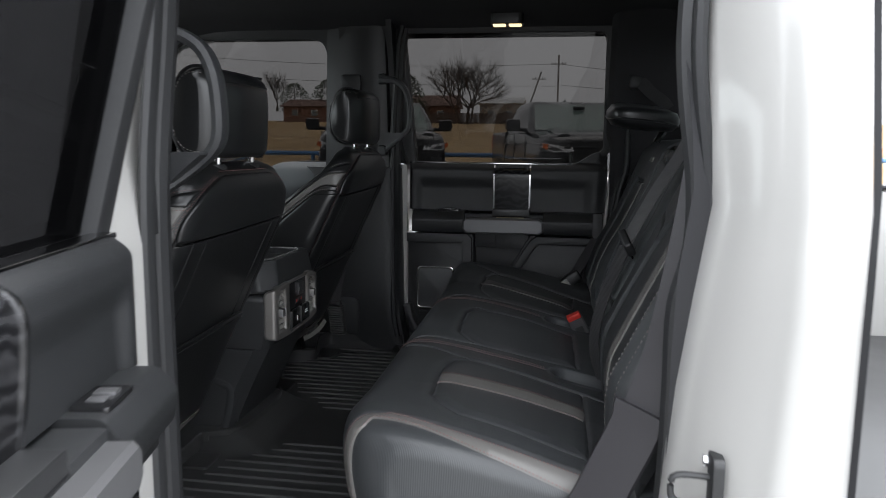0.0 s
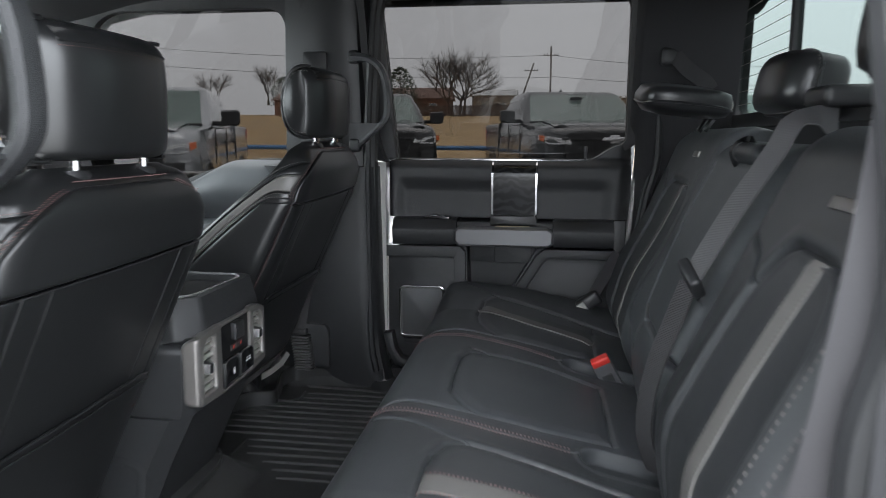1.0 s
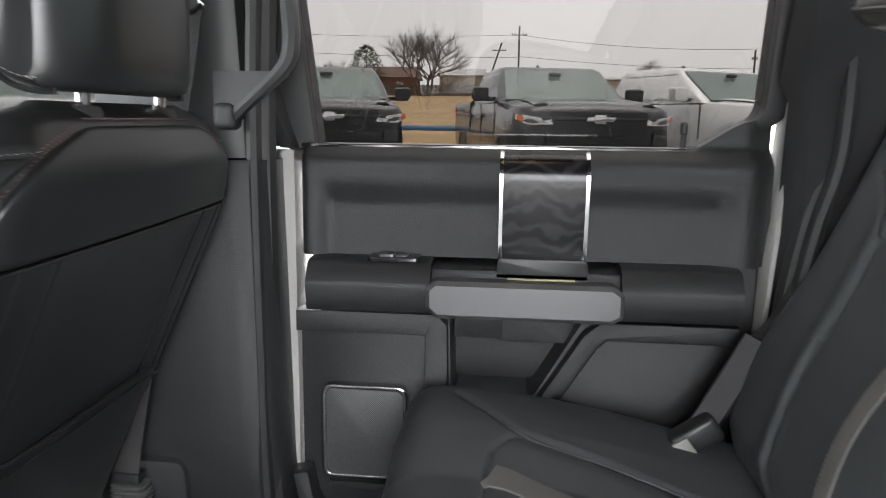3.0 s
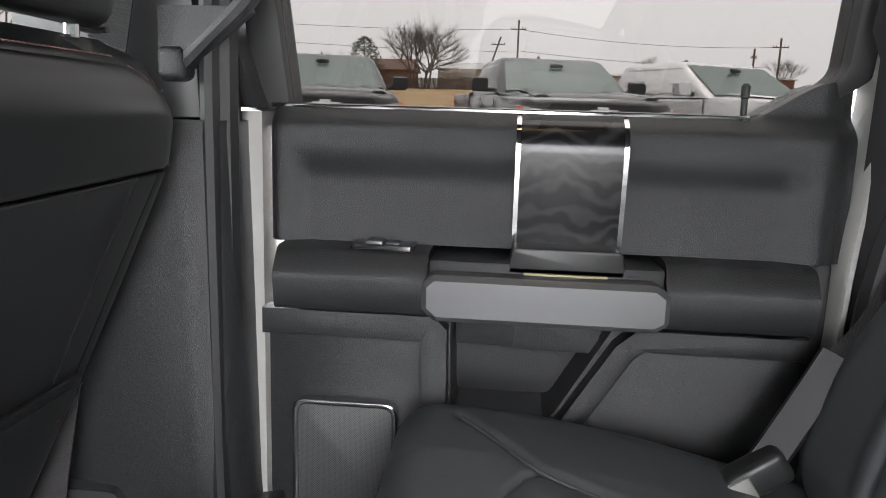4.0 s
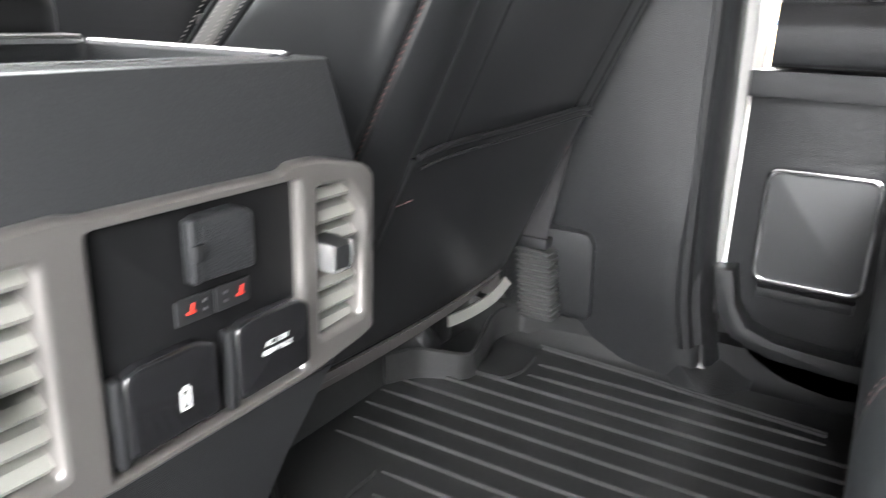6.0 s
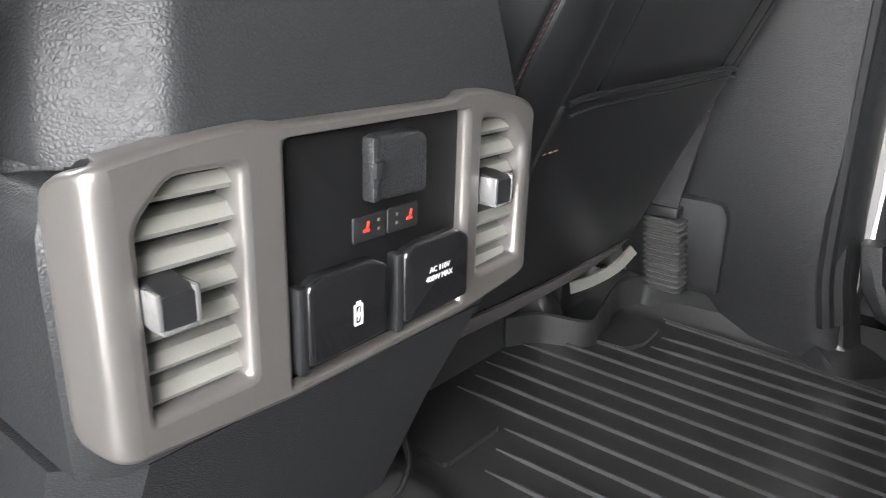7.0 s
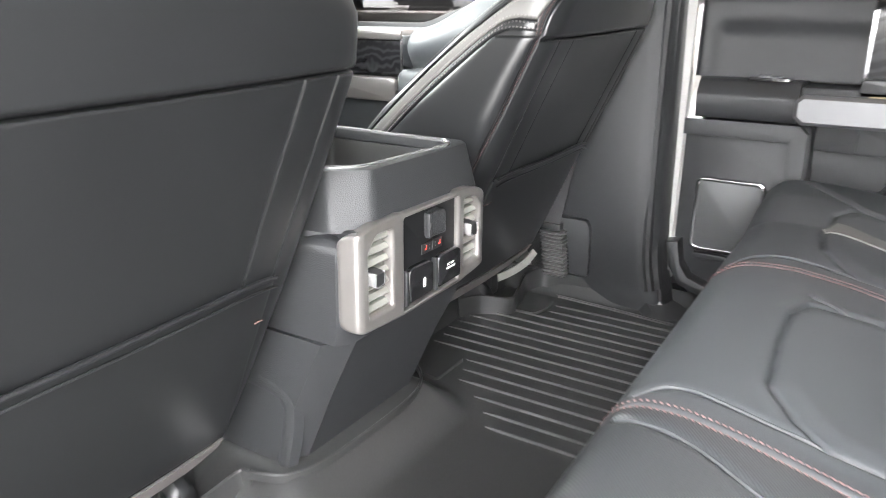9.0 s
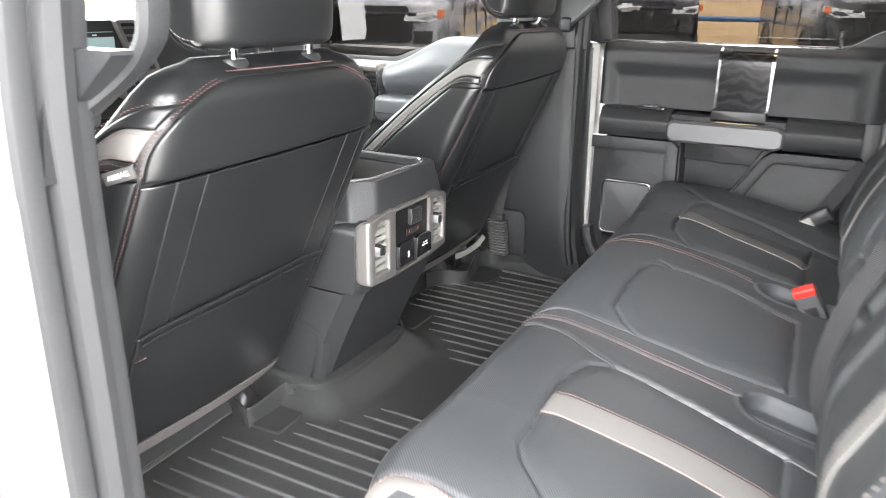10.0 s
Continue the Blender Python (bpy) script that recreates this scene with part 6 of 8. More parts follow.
def moulding():
    """The frame's skin: a flat face, rolled down to its rim and into each of its three openings."""
    bm = bmesh.new()

    def ring(loop, x):
        return [bm.verts.new((x, p[0], p[1])) for p in loop]

    def skirt(rings):
        for r0, r1 in zip(rings, rings[1:]):
            k = len(r0)
            for i in range(k):
                bm.faces.new((r0[i], r0[(i + 1) % k], r1[(i + 1) % k], r1[i]))

    FACE = -0.6965
    flat = [ring(grown(out, -0.007, -0.0042), FACE)]
    rim_steps = ((-0.0045, -0.0026, -0.6972), (-0.002, -0.001, -0.699), (-0.0004, -0.0002, -0.7015), (0.0, 0.0, -0.7045), (0.0, 0.0, -0.713))
    skirt([flat[0]] + [ring(grown(out, ky, kz), x) for ky, kz, x in rim_steps])
    vent_steps = ((0.0036, 0.0034, -0.6969), (0.0020, 0.0019, -0.6980), (0.0008, 0.0008, -0.6996), (0.0, 0.0, -0.702), (0.0, 0.0, -0.716))
    panel_steps = ((0.0036, 0.0016, -0.6969), (0.0022, 0.0012, -0.6980), (0.0010, 0.0008, -0.6995), (0.0003, 0.0003, -0.7015), (0.0002, 0.0002, -0.706))
    for loop, first, steps in ((hv1, (0.0052, 0.0048), vent_steps), (hv2, (0.0050, 0.0048), vent_steps), (hp, (0.005, 0.002), panel_steps)):
        flat.append(ring(grown(loop, *first), FACE))
        skirt([flat[-1]] + [ring(grown(loop, ky, kz), x) for ky, kz, x in steps])
    edges = [bm.edges.get((r[i], r[(i + 1) % len(r)])) for r in flat for i in range(len(r))]
    bmesh.ops.triangle_fill(bm, use_beauty=True, edges=edges)
    bmesh.ops.recalc_face_normals(bm, faces=bm.faces)
    return bm


part("vent_frame", flat_front(mesh_of(wrapped(moulding()), "vent_frame", 40)), SILVER, console, "satin silver vent frame wrapping both corners")
# vents
for vi, (y0, y1) in enumerate(((1.726, 1.777), (1.955, 2.000))):
    vent = part("air_vent", box((-0.755, y0, 0.985), (-0.735, y1, 1.102)), PLASTIC_SMOOTH, console, "dark vent duct behind pale slats")
    for k in range(7):
        z = 0.999 + k * 0.0152
        y0k = y0 + (0.006 if (k == 6 and vi == 0) else 0)
        y1k = y1 - (0.005 if (k == 6 and vi == 1) else 0)
        sl = loft([[(-0.705, y, z - 0.0015), (-0.7035, y, z + 0.001), (-0.708, y, z + 0.0065), (-0.728, y, z + 0.0105), (-0.728, y, z + 0.0085)] for y in (y0k, y1k)], smooth=30)
        part("slat", sl, SLAT, vent)
    yk, zk = (1.735, 1.049) if vi == 0 else (1.967, 1.057)
    kn = part("thumb_knob", loft([[(x, yk + a * h, zk + b * h + dz) for a, b in ((-1, -0.85), (-0.85, -1), (0.85, -1), (1, -0.85), (1, 0.85), (0.85, 1), (-0.85, 1), (-1, 0.85))] for x, h, dz in ((-0.722, 0.0065, 0.003), (-0.700, 0.0088, 0.0), (-0.690, 0.0088, -0.002), (-0.687, 0.0074, -0.002))], smooth=30), PLASTIC_SMOOTH, vent, "black thumb knob with chrome edges")
    for a in (-0.0088, 0.0088):
        part("knob_trim", box((-0.7030, yk + a - 0.0014, zk - 0.0095), (-0.6865, yk + a + 0.0014, zk + 0.0072), 0.0010), KNOB_EDGE, kn, "bright chrome edge")
    part("knob_lip", box((-0.7010, yk - 0.0085, zk - 0.0120), (-0.6865, yk + 0.0085, zk - 0.0095), 0.0010), KNOB_EDGE, kn, "bright chrome edge")
# outlet panel
part("outlet_panel", slab(rect(1.800, 0.977, 1.940, 1.110, 0.003), "x", -0.7045, -0.72, 0.001), PANEL_BLACK, console, "matte black outlet panel")
flap = part("socket_flap", slab(round_poly([(1.858, 1.068), (1.897, 1.067), (1.897, 1.098), (1.890, 1.103), (1.858, 1.102)], 0.004, 3), "x", -0.6920, -0.7045, 0.0035, 3), PLASTIC_GREY, console, "black power socket flap")
part("flap_hinge", box((-0.7000, 1.852, 1.068), (-0.6905, 1.858, 1.103), 0.002), PLASTIC_GREY, flap)
part("flap_notch", box((-0.6990, 1.8525, 1.081), (-0.6890, 1.8595, 1.090), 0.001), PLASTIC_SMOOTH, flap)
sw = part("heater_switch", slab(rect(1.845, 1.045, 1.8705, 1.060, 0.002), "x", -0.6990, -0.70, 0.001), PLASTIC_SMOOTH, console)
sw2 = part("heater_switch", slab(rect(1.8715, 1.045, 1.897, 1.060, 0.002), "x", -0.6990, -0.70, 0.001), PLASTIC_SMOOTH, console)
REDLIT = glowing("red_symbol", (0.75, 0.05, 0.03), 0.006)
for o, y in ((sw, 1.8545), (sw2, 1.889)):
    part("seat_symbol", slab(round_poly([(y - 0.0022, 1.0505), (y + 0.0022, 1.0505), (y + 0.0026, 1.0518), (y + 0.0014, 1.0522), (y + 0.0024, 1.0562), (y + 0.0014, 1.0566), (y + 0.0002, 1.0525), (y - 0.0022, 1.0520)], 0.0003, 2), "x", -0.6984, -0.7000, 0.0), REDLIT, o, "red seat heater symbol")
for o, y in ((sw, 1.8645), (sw2, 1.879)):
    for z in (1.0505, 1.0555):
        part("indicator", box((-0.6986, y - 0.001, z - 0.001), (-0.7000, y + 0.001, z + 0.001), 0.0004), PEWTER, o)
for y0, y1, name in ((1.808, 1.866, "usb_cover"), (1.880, 1.940, "outlet_cover")):
    c = part(name, slab(round_poly([(y0, 0.988), (y1, 0.990), (y1, 1.031), (y1 - 0.012, 1.037), (y0 + 0.008, 1.037), (y0, 1.033)], 0.004, 3), "x", -0.6925, -0.70, 0.003, 3), GLOSS_BLACK, console, "black hinged outlet cover")
    part("cover_hinge", box((-0.7040, y0 - 0.005, 0.984), (-0.6945, y0 + 0.001, 1.033), 0.002), PLASTIC_SMOOTH, c)
    if name == "outlet_cover":
        for txt, z in (("AC 110V", 1.0140), ("400W MAX", 1.0085)):
            part("lettering", words(txt, 0.0050, Matrix.Translation((-0.6921, 1.910, z + 0.003)) @ Matrix.Rotation(radians(90), 4, "Z") @ Matrix.Rotation(radians(90), 4, "X")), MARKING, c, "white AC 110V 400W MAX lettering")
    else:
        part("battery_symbol", slab(rect(1.8385, 1.002, 1.8450, 1.0145, 0.001), "x", -0.6921, -0.6935, 0.0, holes=[rect(1.8398, 1.0033, 1.8437, 1.0132, 0.0006)]), MARKING, c, "white battery symbol")
        part("battery_cap", box((-0.6921, 1.8402, 1.0147), (-0.6935, 1.8433, 1.016)), MARKING, c)
        part("bolt_symbol", slab([Vector(p) for p in ((1.8400, 1.0075), (1.8425, 1.0122), (1.8423, 1.009), (1.8437, 1.009), (1.8413, 1.0045), (1.8415, 1.0075))], "x", -0.6920, -0.6935), MARKING, c)

# ---- rubber floor mat with ribs and a raised tunnel in the middle ----
mat = thing("floor_mat", "black ribbed all-weather rubber mat over the rear footwell", "floor mat", (-0.6, MID, 0.68))
MX0, MX1, MY0, MY1 = -0.985, -0.20, 1.06, 2.68


def mat_top(X, Y):
    z = np.full_like(X, 0.694)
    # smooth ramp up to the console's foot
    dx, dy = np.maximum(X + 0.835, 0) * 0.62, np.maximum(np.abs(Y - 1.86) - 0.155, 0) * 0.9
    d = np.hypot(dx, dy)
    z = z + 0.050 * (1 - ease(d / 0.075))
    # raised lip along the front edge and beside the pillar foot
    z = np.maximum(z, 0.694 + 0.045 * (1 - ease((X + 0.985) / 0.028)))
    z = z + 0.052 * ease((Y - 2.644) / 0.014) * (1 - ease((X + 0.60) / 0.06))
    z = z + 0.03 * (1 - ease((Y - 1.07) / 0.03))
    return z


def mat_f(u, v):
    X, Y = MX0 + u * (MX1 - MX0), MY0 + v * (MY1 - MY0)
    return X, Y, mat_top(X, Y)


part("mat_sheet", sheet(90, 150, mat_f, 0.006), RUBBER, mat)
ribs = []
for i in range(16):
    yy = 1.137 + i * 0.0402
    ribs.append((float(np.interp(yy, [1.30, 1.377, 1.42, 1.456, 1.50, 1.51, 1.54, 1.58, 1.618, 1.659, 1.705, 1.74], [-0.915, -0.921, -0.918, -0.90, -0.912, -0.86, -0.814, -0.80, -0.803, -0.749, -0.711, -0.699])), -0.25, yy))
for yy in [2.017 + 0.0401 * k for k in range(15)]:
    ribs.append((float(np.interp(yy, [2.017, 2.057, 2.097, 2.137, 2.177, 2.217, 2.24, 2.26, 2.32, 2.34, 2.50, 2.52, 2.58], [-0.684, -0.71, -0.75, -0.806, -0.82, -0.834, -0.938, -0.938, -0.94, -0.952, -0.956, -0.798, -0.80])), -0.25 if yy < 2.57 else -0.40, yy))
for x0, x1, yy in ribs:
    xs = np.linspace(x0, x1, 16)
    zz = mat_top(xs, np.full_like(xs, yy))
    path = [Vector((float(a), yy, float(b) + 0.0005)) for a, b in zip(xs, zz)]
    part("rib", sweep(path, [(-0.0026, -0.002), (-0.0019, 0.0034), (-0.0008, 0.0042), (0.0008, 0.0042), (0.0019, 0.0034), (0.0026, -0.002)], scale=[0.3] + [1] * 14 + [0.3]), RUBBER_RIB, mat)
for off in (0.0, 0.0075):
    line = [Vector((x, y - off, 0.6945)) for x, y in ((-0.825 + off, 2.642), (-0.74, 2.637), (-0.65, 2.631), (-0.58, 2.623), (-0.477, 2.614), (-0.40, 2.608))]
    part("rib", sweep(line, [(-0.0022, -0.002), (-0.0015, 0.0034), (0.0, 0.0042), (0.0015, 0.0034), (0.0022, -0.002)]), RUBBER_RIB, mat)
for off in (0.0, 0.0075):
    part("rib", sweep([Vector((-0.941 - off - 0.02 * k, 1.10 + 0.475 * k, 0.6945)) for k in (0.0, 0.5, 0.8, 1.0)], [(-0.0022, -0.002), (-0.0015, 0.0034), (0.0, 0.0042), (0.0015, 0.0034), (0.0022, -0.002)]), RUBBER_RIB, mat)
for pts in ([(-0.892, 1.556), (-0.821, 1.558), (-0.825, 1.655), (-0.889, 1.664)], [(-0.90, 2.116), (-0.839, 2.110), (-0.839, 2.213), (-0.905, 2.232)], [(-0.872, 2.495), (-0.822, 2.498), (-0.808, 2.535), (-0.812, 2.598), (-0.872, 2.598)]):
    part("mat_pad", slab(round_poly(pts, 0.010, 3), "z", 0.690, 0.7005, 0.003), RUBBER, mat, "plain raised pad")
# seat rail feet at the mat's cut-outs
for yy, zz in ((1.60, 0.70), (2.47, 0.72)):
    ft = thing("seat_foot_cover", "black plastic seat rail foot cover at the mat's edge", "rail cover", (-0.95, yy, zz), group="seat foot covers")
    part("shell", loft([[(-0.985 + dx, yy + a, zz - 0.02 + b * k) for a, b in ((-0.024, 0.0), (0.024, 0.0), (0.018, 0.05), (0.008, 0.06), (-0.008, 0.06), (-0.02, 0.045))] for dx, k in ((0.0, 1.25), (0.04, 1.1), (0.058, 0.8), (0.065, 0.5))], smooth=40), PLASTIC_SMOOTH, ft)
lip = spline([(-0.873, 1.664, 0.742), (-0.84, 1.668, 0.746), (-0.805, 1.69, 0.745), (-0.785, 1.76, 0.745), (-0.785, 1.95, 0.745), (-0.81, 2.03, 0.745), (-0.855, 2.075, 0.746), (-0.91, 2.12, 0.75)], 50)
part("mat_lip", sweep([Vector((p.x - 0.012, p.y, p.z)) for p in lip], [(-0.0022, -0.012), (0.0022, -0.012), (0.0022, 0.0), (0.0, 0.002), (-0.0022, 0.0)]), RUBBER, mat)
nw = spline([(-0.966, 1.588, 0.730), (-0.93, 1.568, 0.730), (-0.900, 1.556, 0.731), (-0.892, 1.562, 0.732), (-0.890, 1.61, 0.735), (-0.888, 1.658, 0.740), (-0.872, 1.668, 0.743)], 40)
part("mat_flange", sweep(nw, [(-0.004, -0.038), (0.006, -0.038), (0.003, 0.0), (0.0, 0.003), (-0.003, 0.0)]), RUBBER, mat, "upstand round the driver seat's foot")
fl = spline([(-0.962, 2.395, 0.738), (-0.935, 2.44, 0.738), (-0.885, 2.468, 0.733), (-0.870, 2.486, 0.731), (-0.878, 2.53, 0.737), (-0.893, 2.60, 0.748), (-0.875, 2.645, 0.754), (-0.84, 2.656, 0.752), (-0.75, 2.658, 0.748), (-0.64, 2.658, 0.749), (-0.58, 2.662, 0.758)], 70)
part("mat_flange", sweep(fl, [(-0.004, -0.045), (0.006, -0.045), (0.003, 0.0), (0.0, 0.003), (-0.003, 0.0)]), RUBBER, mat, "upstand round the seat foot and along the sill")
sill = thing("painted_sill_edge", "short pale painted sill edge showing beside the seat belt boot", "sill edge", (-0.86, 2.55, 0.78))
part("edge", sweep(spline([(-0.91, 2.485, 0.772), (-0.895, 2.52, 0.778), (-0.875, 2.555, 0.795), (-0.862, 2.58, 0.82)], 14), [(-0.002, -0.009), (0.002, -0.009), (0.002, 0.009), (-0.002, 0.009)]), SLAT, sill)

# ---- belts ----
def strap(path, hw, up, n=40, th=0.0012):
    return sweep(spline(path, n), [(-hw, -th), (hw, -th), (hw, th), (-hw, th)], up=up)


def foot_lean(me):
    """Leans a panel out with the pillar's flared foot."""
    for v in me.vertices:
        v.co.y += (0.905 - v.co.z) * 0.18
    return me


# front belts: from the bellows at the sill to the ring on the pillar
for side, nm in ((1, "passenger"), (-1, "driver")):
    b = thing("seat_belt", f"black webbing front {nm} seat belt with ribbed anchor boot", "seat belt", (-0.82, 2.6 if side > 0 else 2 * MID - 2.6, 0.72))
    def mm(me):
        return me if side > 0 else mirror_y(me)
    part("webbing", mm(strap([(-0.832, 2.592, 0.885), (-0.82, 2.59, 0.95), (-0.78, 2.588, 1.15), (-0.72, 2.588, 1.45), (-0.69, 2.585, 1.60), (-0.69, 2.585, 1.64)], 0.023, (0, -1, 0))), WEBBING, b)
    rings = []
    for k in range(13):
        z = 0.765 + k * 0.0085
        for w, dz in ((0.024, 0), (0.029, 0.002), (0.029, 0.0045), (0.024, 0.0065)):
            rings.append([(-0.815 - (z + dz - 0.765) * 0.12 + a * w, 2.60 + c * 0.014 * (w / 0.026), z + dz) for a, c in ((-1, -0.8), (-0.8, -1), (0.8, -1), (1, -0.8), (1, 1), (-1, 1))])
    part("anchor_boot", mm(loft(rings, smooth=25)), RUBBER_RIB, b, "ribbed rubber anchor boot")
    part("anchor_collar", mm(mesh_of(box((-0.858, 2.585, 0.876), (-0.805, 2.612, 0.893), 0.004), "c")), PLASTIC_SMOOTH, b)
    part("pillar_ring", mm(tube([(-0.69 + 0.022 * math.cos(a), 2.585, 1.61 + 0.018 * math.sin(a)) for a in np.linspace(0, 2 * math.pi, 25)[:-1]], 0.005, 8, closed=True)), CHROME, b, "chrome D-ring")
    part("guide_bezel", mm(foot_lean(mesh_of(slab(round_poly([(-0.86, 0.76), (-0.748, 0.76), (-0.742, 0.885), (-0.752, 0.905), (-0.86, 0.905)], 0.01), "y", 2.610, 2.66, 0.003), "g"))), PLASTIC_GREY, b)

# middle belt lying over the backrest with its tongue
mb = thing("seat_belt", "dark webbing centre seat belt with metal tongue across the rear backrest", "seat belt", (0.2, 1.6, 1.2))
def over_back(path):
    return [Vector([float(c) for c in back_at(np.array(a), np.array(b), np.array(h))]) for a, b, h in path]


# One belt in two tones; the upper run's light is in its paler colour.
part("webbing", strap(over_back([(0.598, 1.562, -0.035), (0.592, 1.558, -0.005), (0.578, 1.554, 0.016), (0.560, 1.552, 0.021), (0.53, 1.556, 0.020), (0.441, 1.566, 0.026), (0.345, 1.585, 0.026), (0.320, 1.60, 0.022)]), 0.0225, (-0.82, -0.38, 0.40)), WEBBING_LIT, mb)
part("lower_webbing", strap(over_back([(0.314, 1.602, 0.022), (0.26, 1.590, 0.018), (0.19, 1.578, 0.012), (0.12, 1.585, -0.008), (0.07, 1.59, -0.035), (0.03, 1.595, -0.075)]), 0.020, (-0.80, -0.45, 0.38)), WEBBING, mb)
tm = Matrix.Translation(over_back([(0.320, 1.600, 0.020)])[0]) @ Matrix.Rotation(radians(-25), 4, "Y") @ Matrix.Rotation(radians(32), 4, "X")
part("tongue_body", box((-0.010, -0.030, -0.014), (0.008, 0.030, 0.022), 0.006, 3, m=tm), PLASTIC_SMOOTH, mb, "black tongue grip")
part("tongue_plate", slab(rect(-0.014, -0.052, 0.014, -0.012, 0.004), "x", -0.0035, 0.0, 0.0008, holes=[rect(-0.007, -0.046, 0.007, -0.034, 0.002)]), CHROME, mb, "bright steel tongue").data.transform(tm)
part("upper_guide", box((0.29, 1.555, 1.515), (0.36, 1.65, 1.545), 0.01, 3), PLASTIC_SMOOTH, mb)
# buckle standing in the seat gap
bk = thing("belt_buckle", "black belt buckle with red press button between the rear cushions", "belt buckle", (0.05, 2.07, 0.96))
bm4 = Matrix.Translation((0.041, 2.058, 1.001)) @ Matrix.Rotation(radians(-28), 4, "Y") @ Matrix.Rotation(radians(10), 4, "X") @ Matrix.Translation((0, 0, -0.03))
part("shell", box((-0.021, -0.012, -0.08), (0.021, 0.012, 0.03), 0.005, 3, m=bm4), BUCKLE_GREY, bk)
part("button", box((-0.0200, -0.0125, 0.018), (0.0200, 0.0115, 0.0355), 0.004, 3, m=bm4), RED, bk, "red press button")
part("mark", box((-0.012, -0.0128, -0.032), (0.010, -0.0116, -0.004), 0.0003, m=bm4), PLASTIC_SMOOTH, bk)
# far and near outer belts
ob = thing("seat_belt", "black rear outer belt with sleeved buckle end on the far side", "seat belt", (0.1, 2.6, 1.0))
part("webbing", strap([(0.335, 2.60, 1.60), (0.304, 2.628, 1.512), (0.277, 2.632, 1.456), (0.236, 2.632, 1.363), (0.196, 2.63, 1.268), (0.160, 2.622, 1.185), (0.118, 2.612, 1.135)], 0.016, (-0.75, -0.6, 0.35)), WEBBING, ob)
part("sleeve", sweep(spline([(0.120, 2.606, 1.150), (0.100, 2.602, 1.112), (0.079, 2.598, 1.074), (0.060, 2.594, 1.040), (0.046, 2.590, 1.018)], 18), [(-0.017, -0.007), (0.017, -0.007), (0.020, 0), (0.017, 0.007), (-0.017, 0.007), (-0.020, 0)], up=(-0.5, -1, 0.3)), SLEEVE, ob, "black padded vinyl sleeve")
part("end_fitting", box((-0.036, -0.018, -0.018), (0.036, 0.018, 0.022), 0.009, 3, m=Matrix.Translation((0.040, 2.584, 1.010)) @ Matrix.Rotation(radians(-35), 4, "Y")), PLASTIC_SMOOTH, ob)
part("anchor_plate", box((-0.018, -0.004, -0.028), (0.018, 0.004, 0.02), 0.003, 2, m=Matrix.Translation((0.020, 2.566, 0.990)) @ Matrix.Rotation(radians(-35), 4, "Y")), SLAT, ob)
part("shoulder_webbing", strap([(0.225, 2.57, 1.70), (0.245, 2.555, 1.685), (0.277, 2.55, 1.652), (0.318, 2.55, 1.622), (0.335, 2.553, 1.60)], 0.020, (-0.6, -0.8, 0.4)), WEBBING, ob)
part("pillar_guide", box((0.205, 2.555, 1.665), (0.255, 2.60, 1.715), 0.012, 3), PLASTIC_SMOOTH, ob)
nb = thing("seat_belt", "purplish black rear outer belt and padded sleeve on the near side", "seat belt", (0.1, 1.08, 0.95))
part("webbing", strap([(0.205, 1.105, 1.50), (0.188, 1.09, 1.38), (0.165, 1.078, 1.245), (0.147, 1.076, 1.158), (0.122, 1.074, 1.08)], 0.027, (-0.35, -1, 0.25)), SLEEVE, nb)
part("sleeve", sweep(spline([(0.126, 1.068, 1.09), (0.110, 1.068, 1.045), (0.090, 1.068, 1.00), (0.062, 1.068, 0.935), (0.043, 1.068, 0.90)], 20), [(-0.036, -0.006), (0.036, -0.006), (0.039, 0), (0.036, 0.006), (-0.036, 0.006), (-0.039, 0)], up=(-0.35, -1, 0.25), scale=[1.12, 1.1, 1.0] + [1.0] * 17), SLEEVE, nb, "padded mauve-black vinyl sleeve")
part("end_cap", box((-0.035, -0.016, -0.02), (0.035, 0.016, 0.03), 0.01, 3, m=Matrix.Translation((0.043, 1.066, 0.895)) @ Matrix.Rotation(radians(-30), 4, "Y")), PLASTIC_SMOOTH, nb)

# ---- dashboard and front of the cab ----
dash = thing("dashboard", "dark dashboard with silver-framed vents, lit screen and round knob", "dashboard", (-1.6, MID, 1.0))
part("top", loft([[(x, y, z) for x, z in ((-2.0, 1.20), (-1.98, 1.36), (-1.85, 1.44), (-1.66, 1.465), (-1.57, 1.445), (-1.545, 1.37), (-1.56, 1.22), (-1.60, 0.95), (-1.75, 0.85), (-2.0, 0.85))] for y in (1.03, 1.05, 2.67, 2.69)], smooth=30), PLASTIC_GREY, dash)
part("control_panel", slab(round_poly([(1.56, 0.92), (1.98, 0.92), (1.975, 1.30), (1.955, 1.455), (1.585, 1.455), (1.56, 1.30)], 0.015), "x", -1.508, -1.56, 0.006), PLASTIC_SMOOTH, dash)
SCREEN = glowing("lit_screen", (0.30, 0.42, 0.42), 0.012)
part("screen", box((-1.512, 1.60, 1.330), (-1.502, 1.836, 1.428), 0.003), SCREEN, dash, "lit pale display screen")
part("screen_bar", box((-1.5025, 1.602, 1.416), (-1.500, 1.834, 1.4265)), PLASTIC_SMOOTH, dash)
for k in range(4):
    part("screen_mark", box((-1.5002, 1.66 + k * 0.038, 1.4195), (-1.4995, 1.672 + k * 0.038, 1.4225)), MARKING, dash)
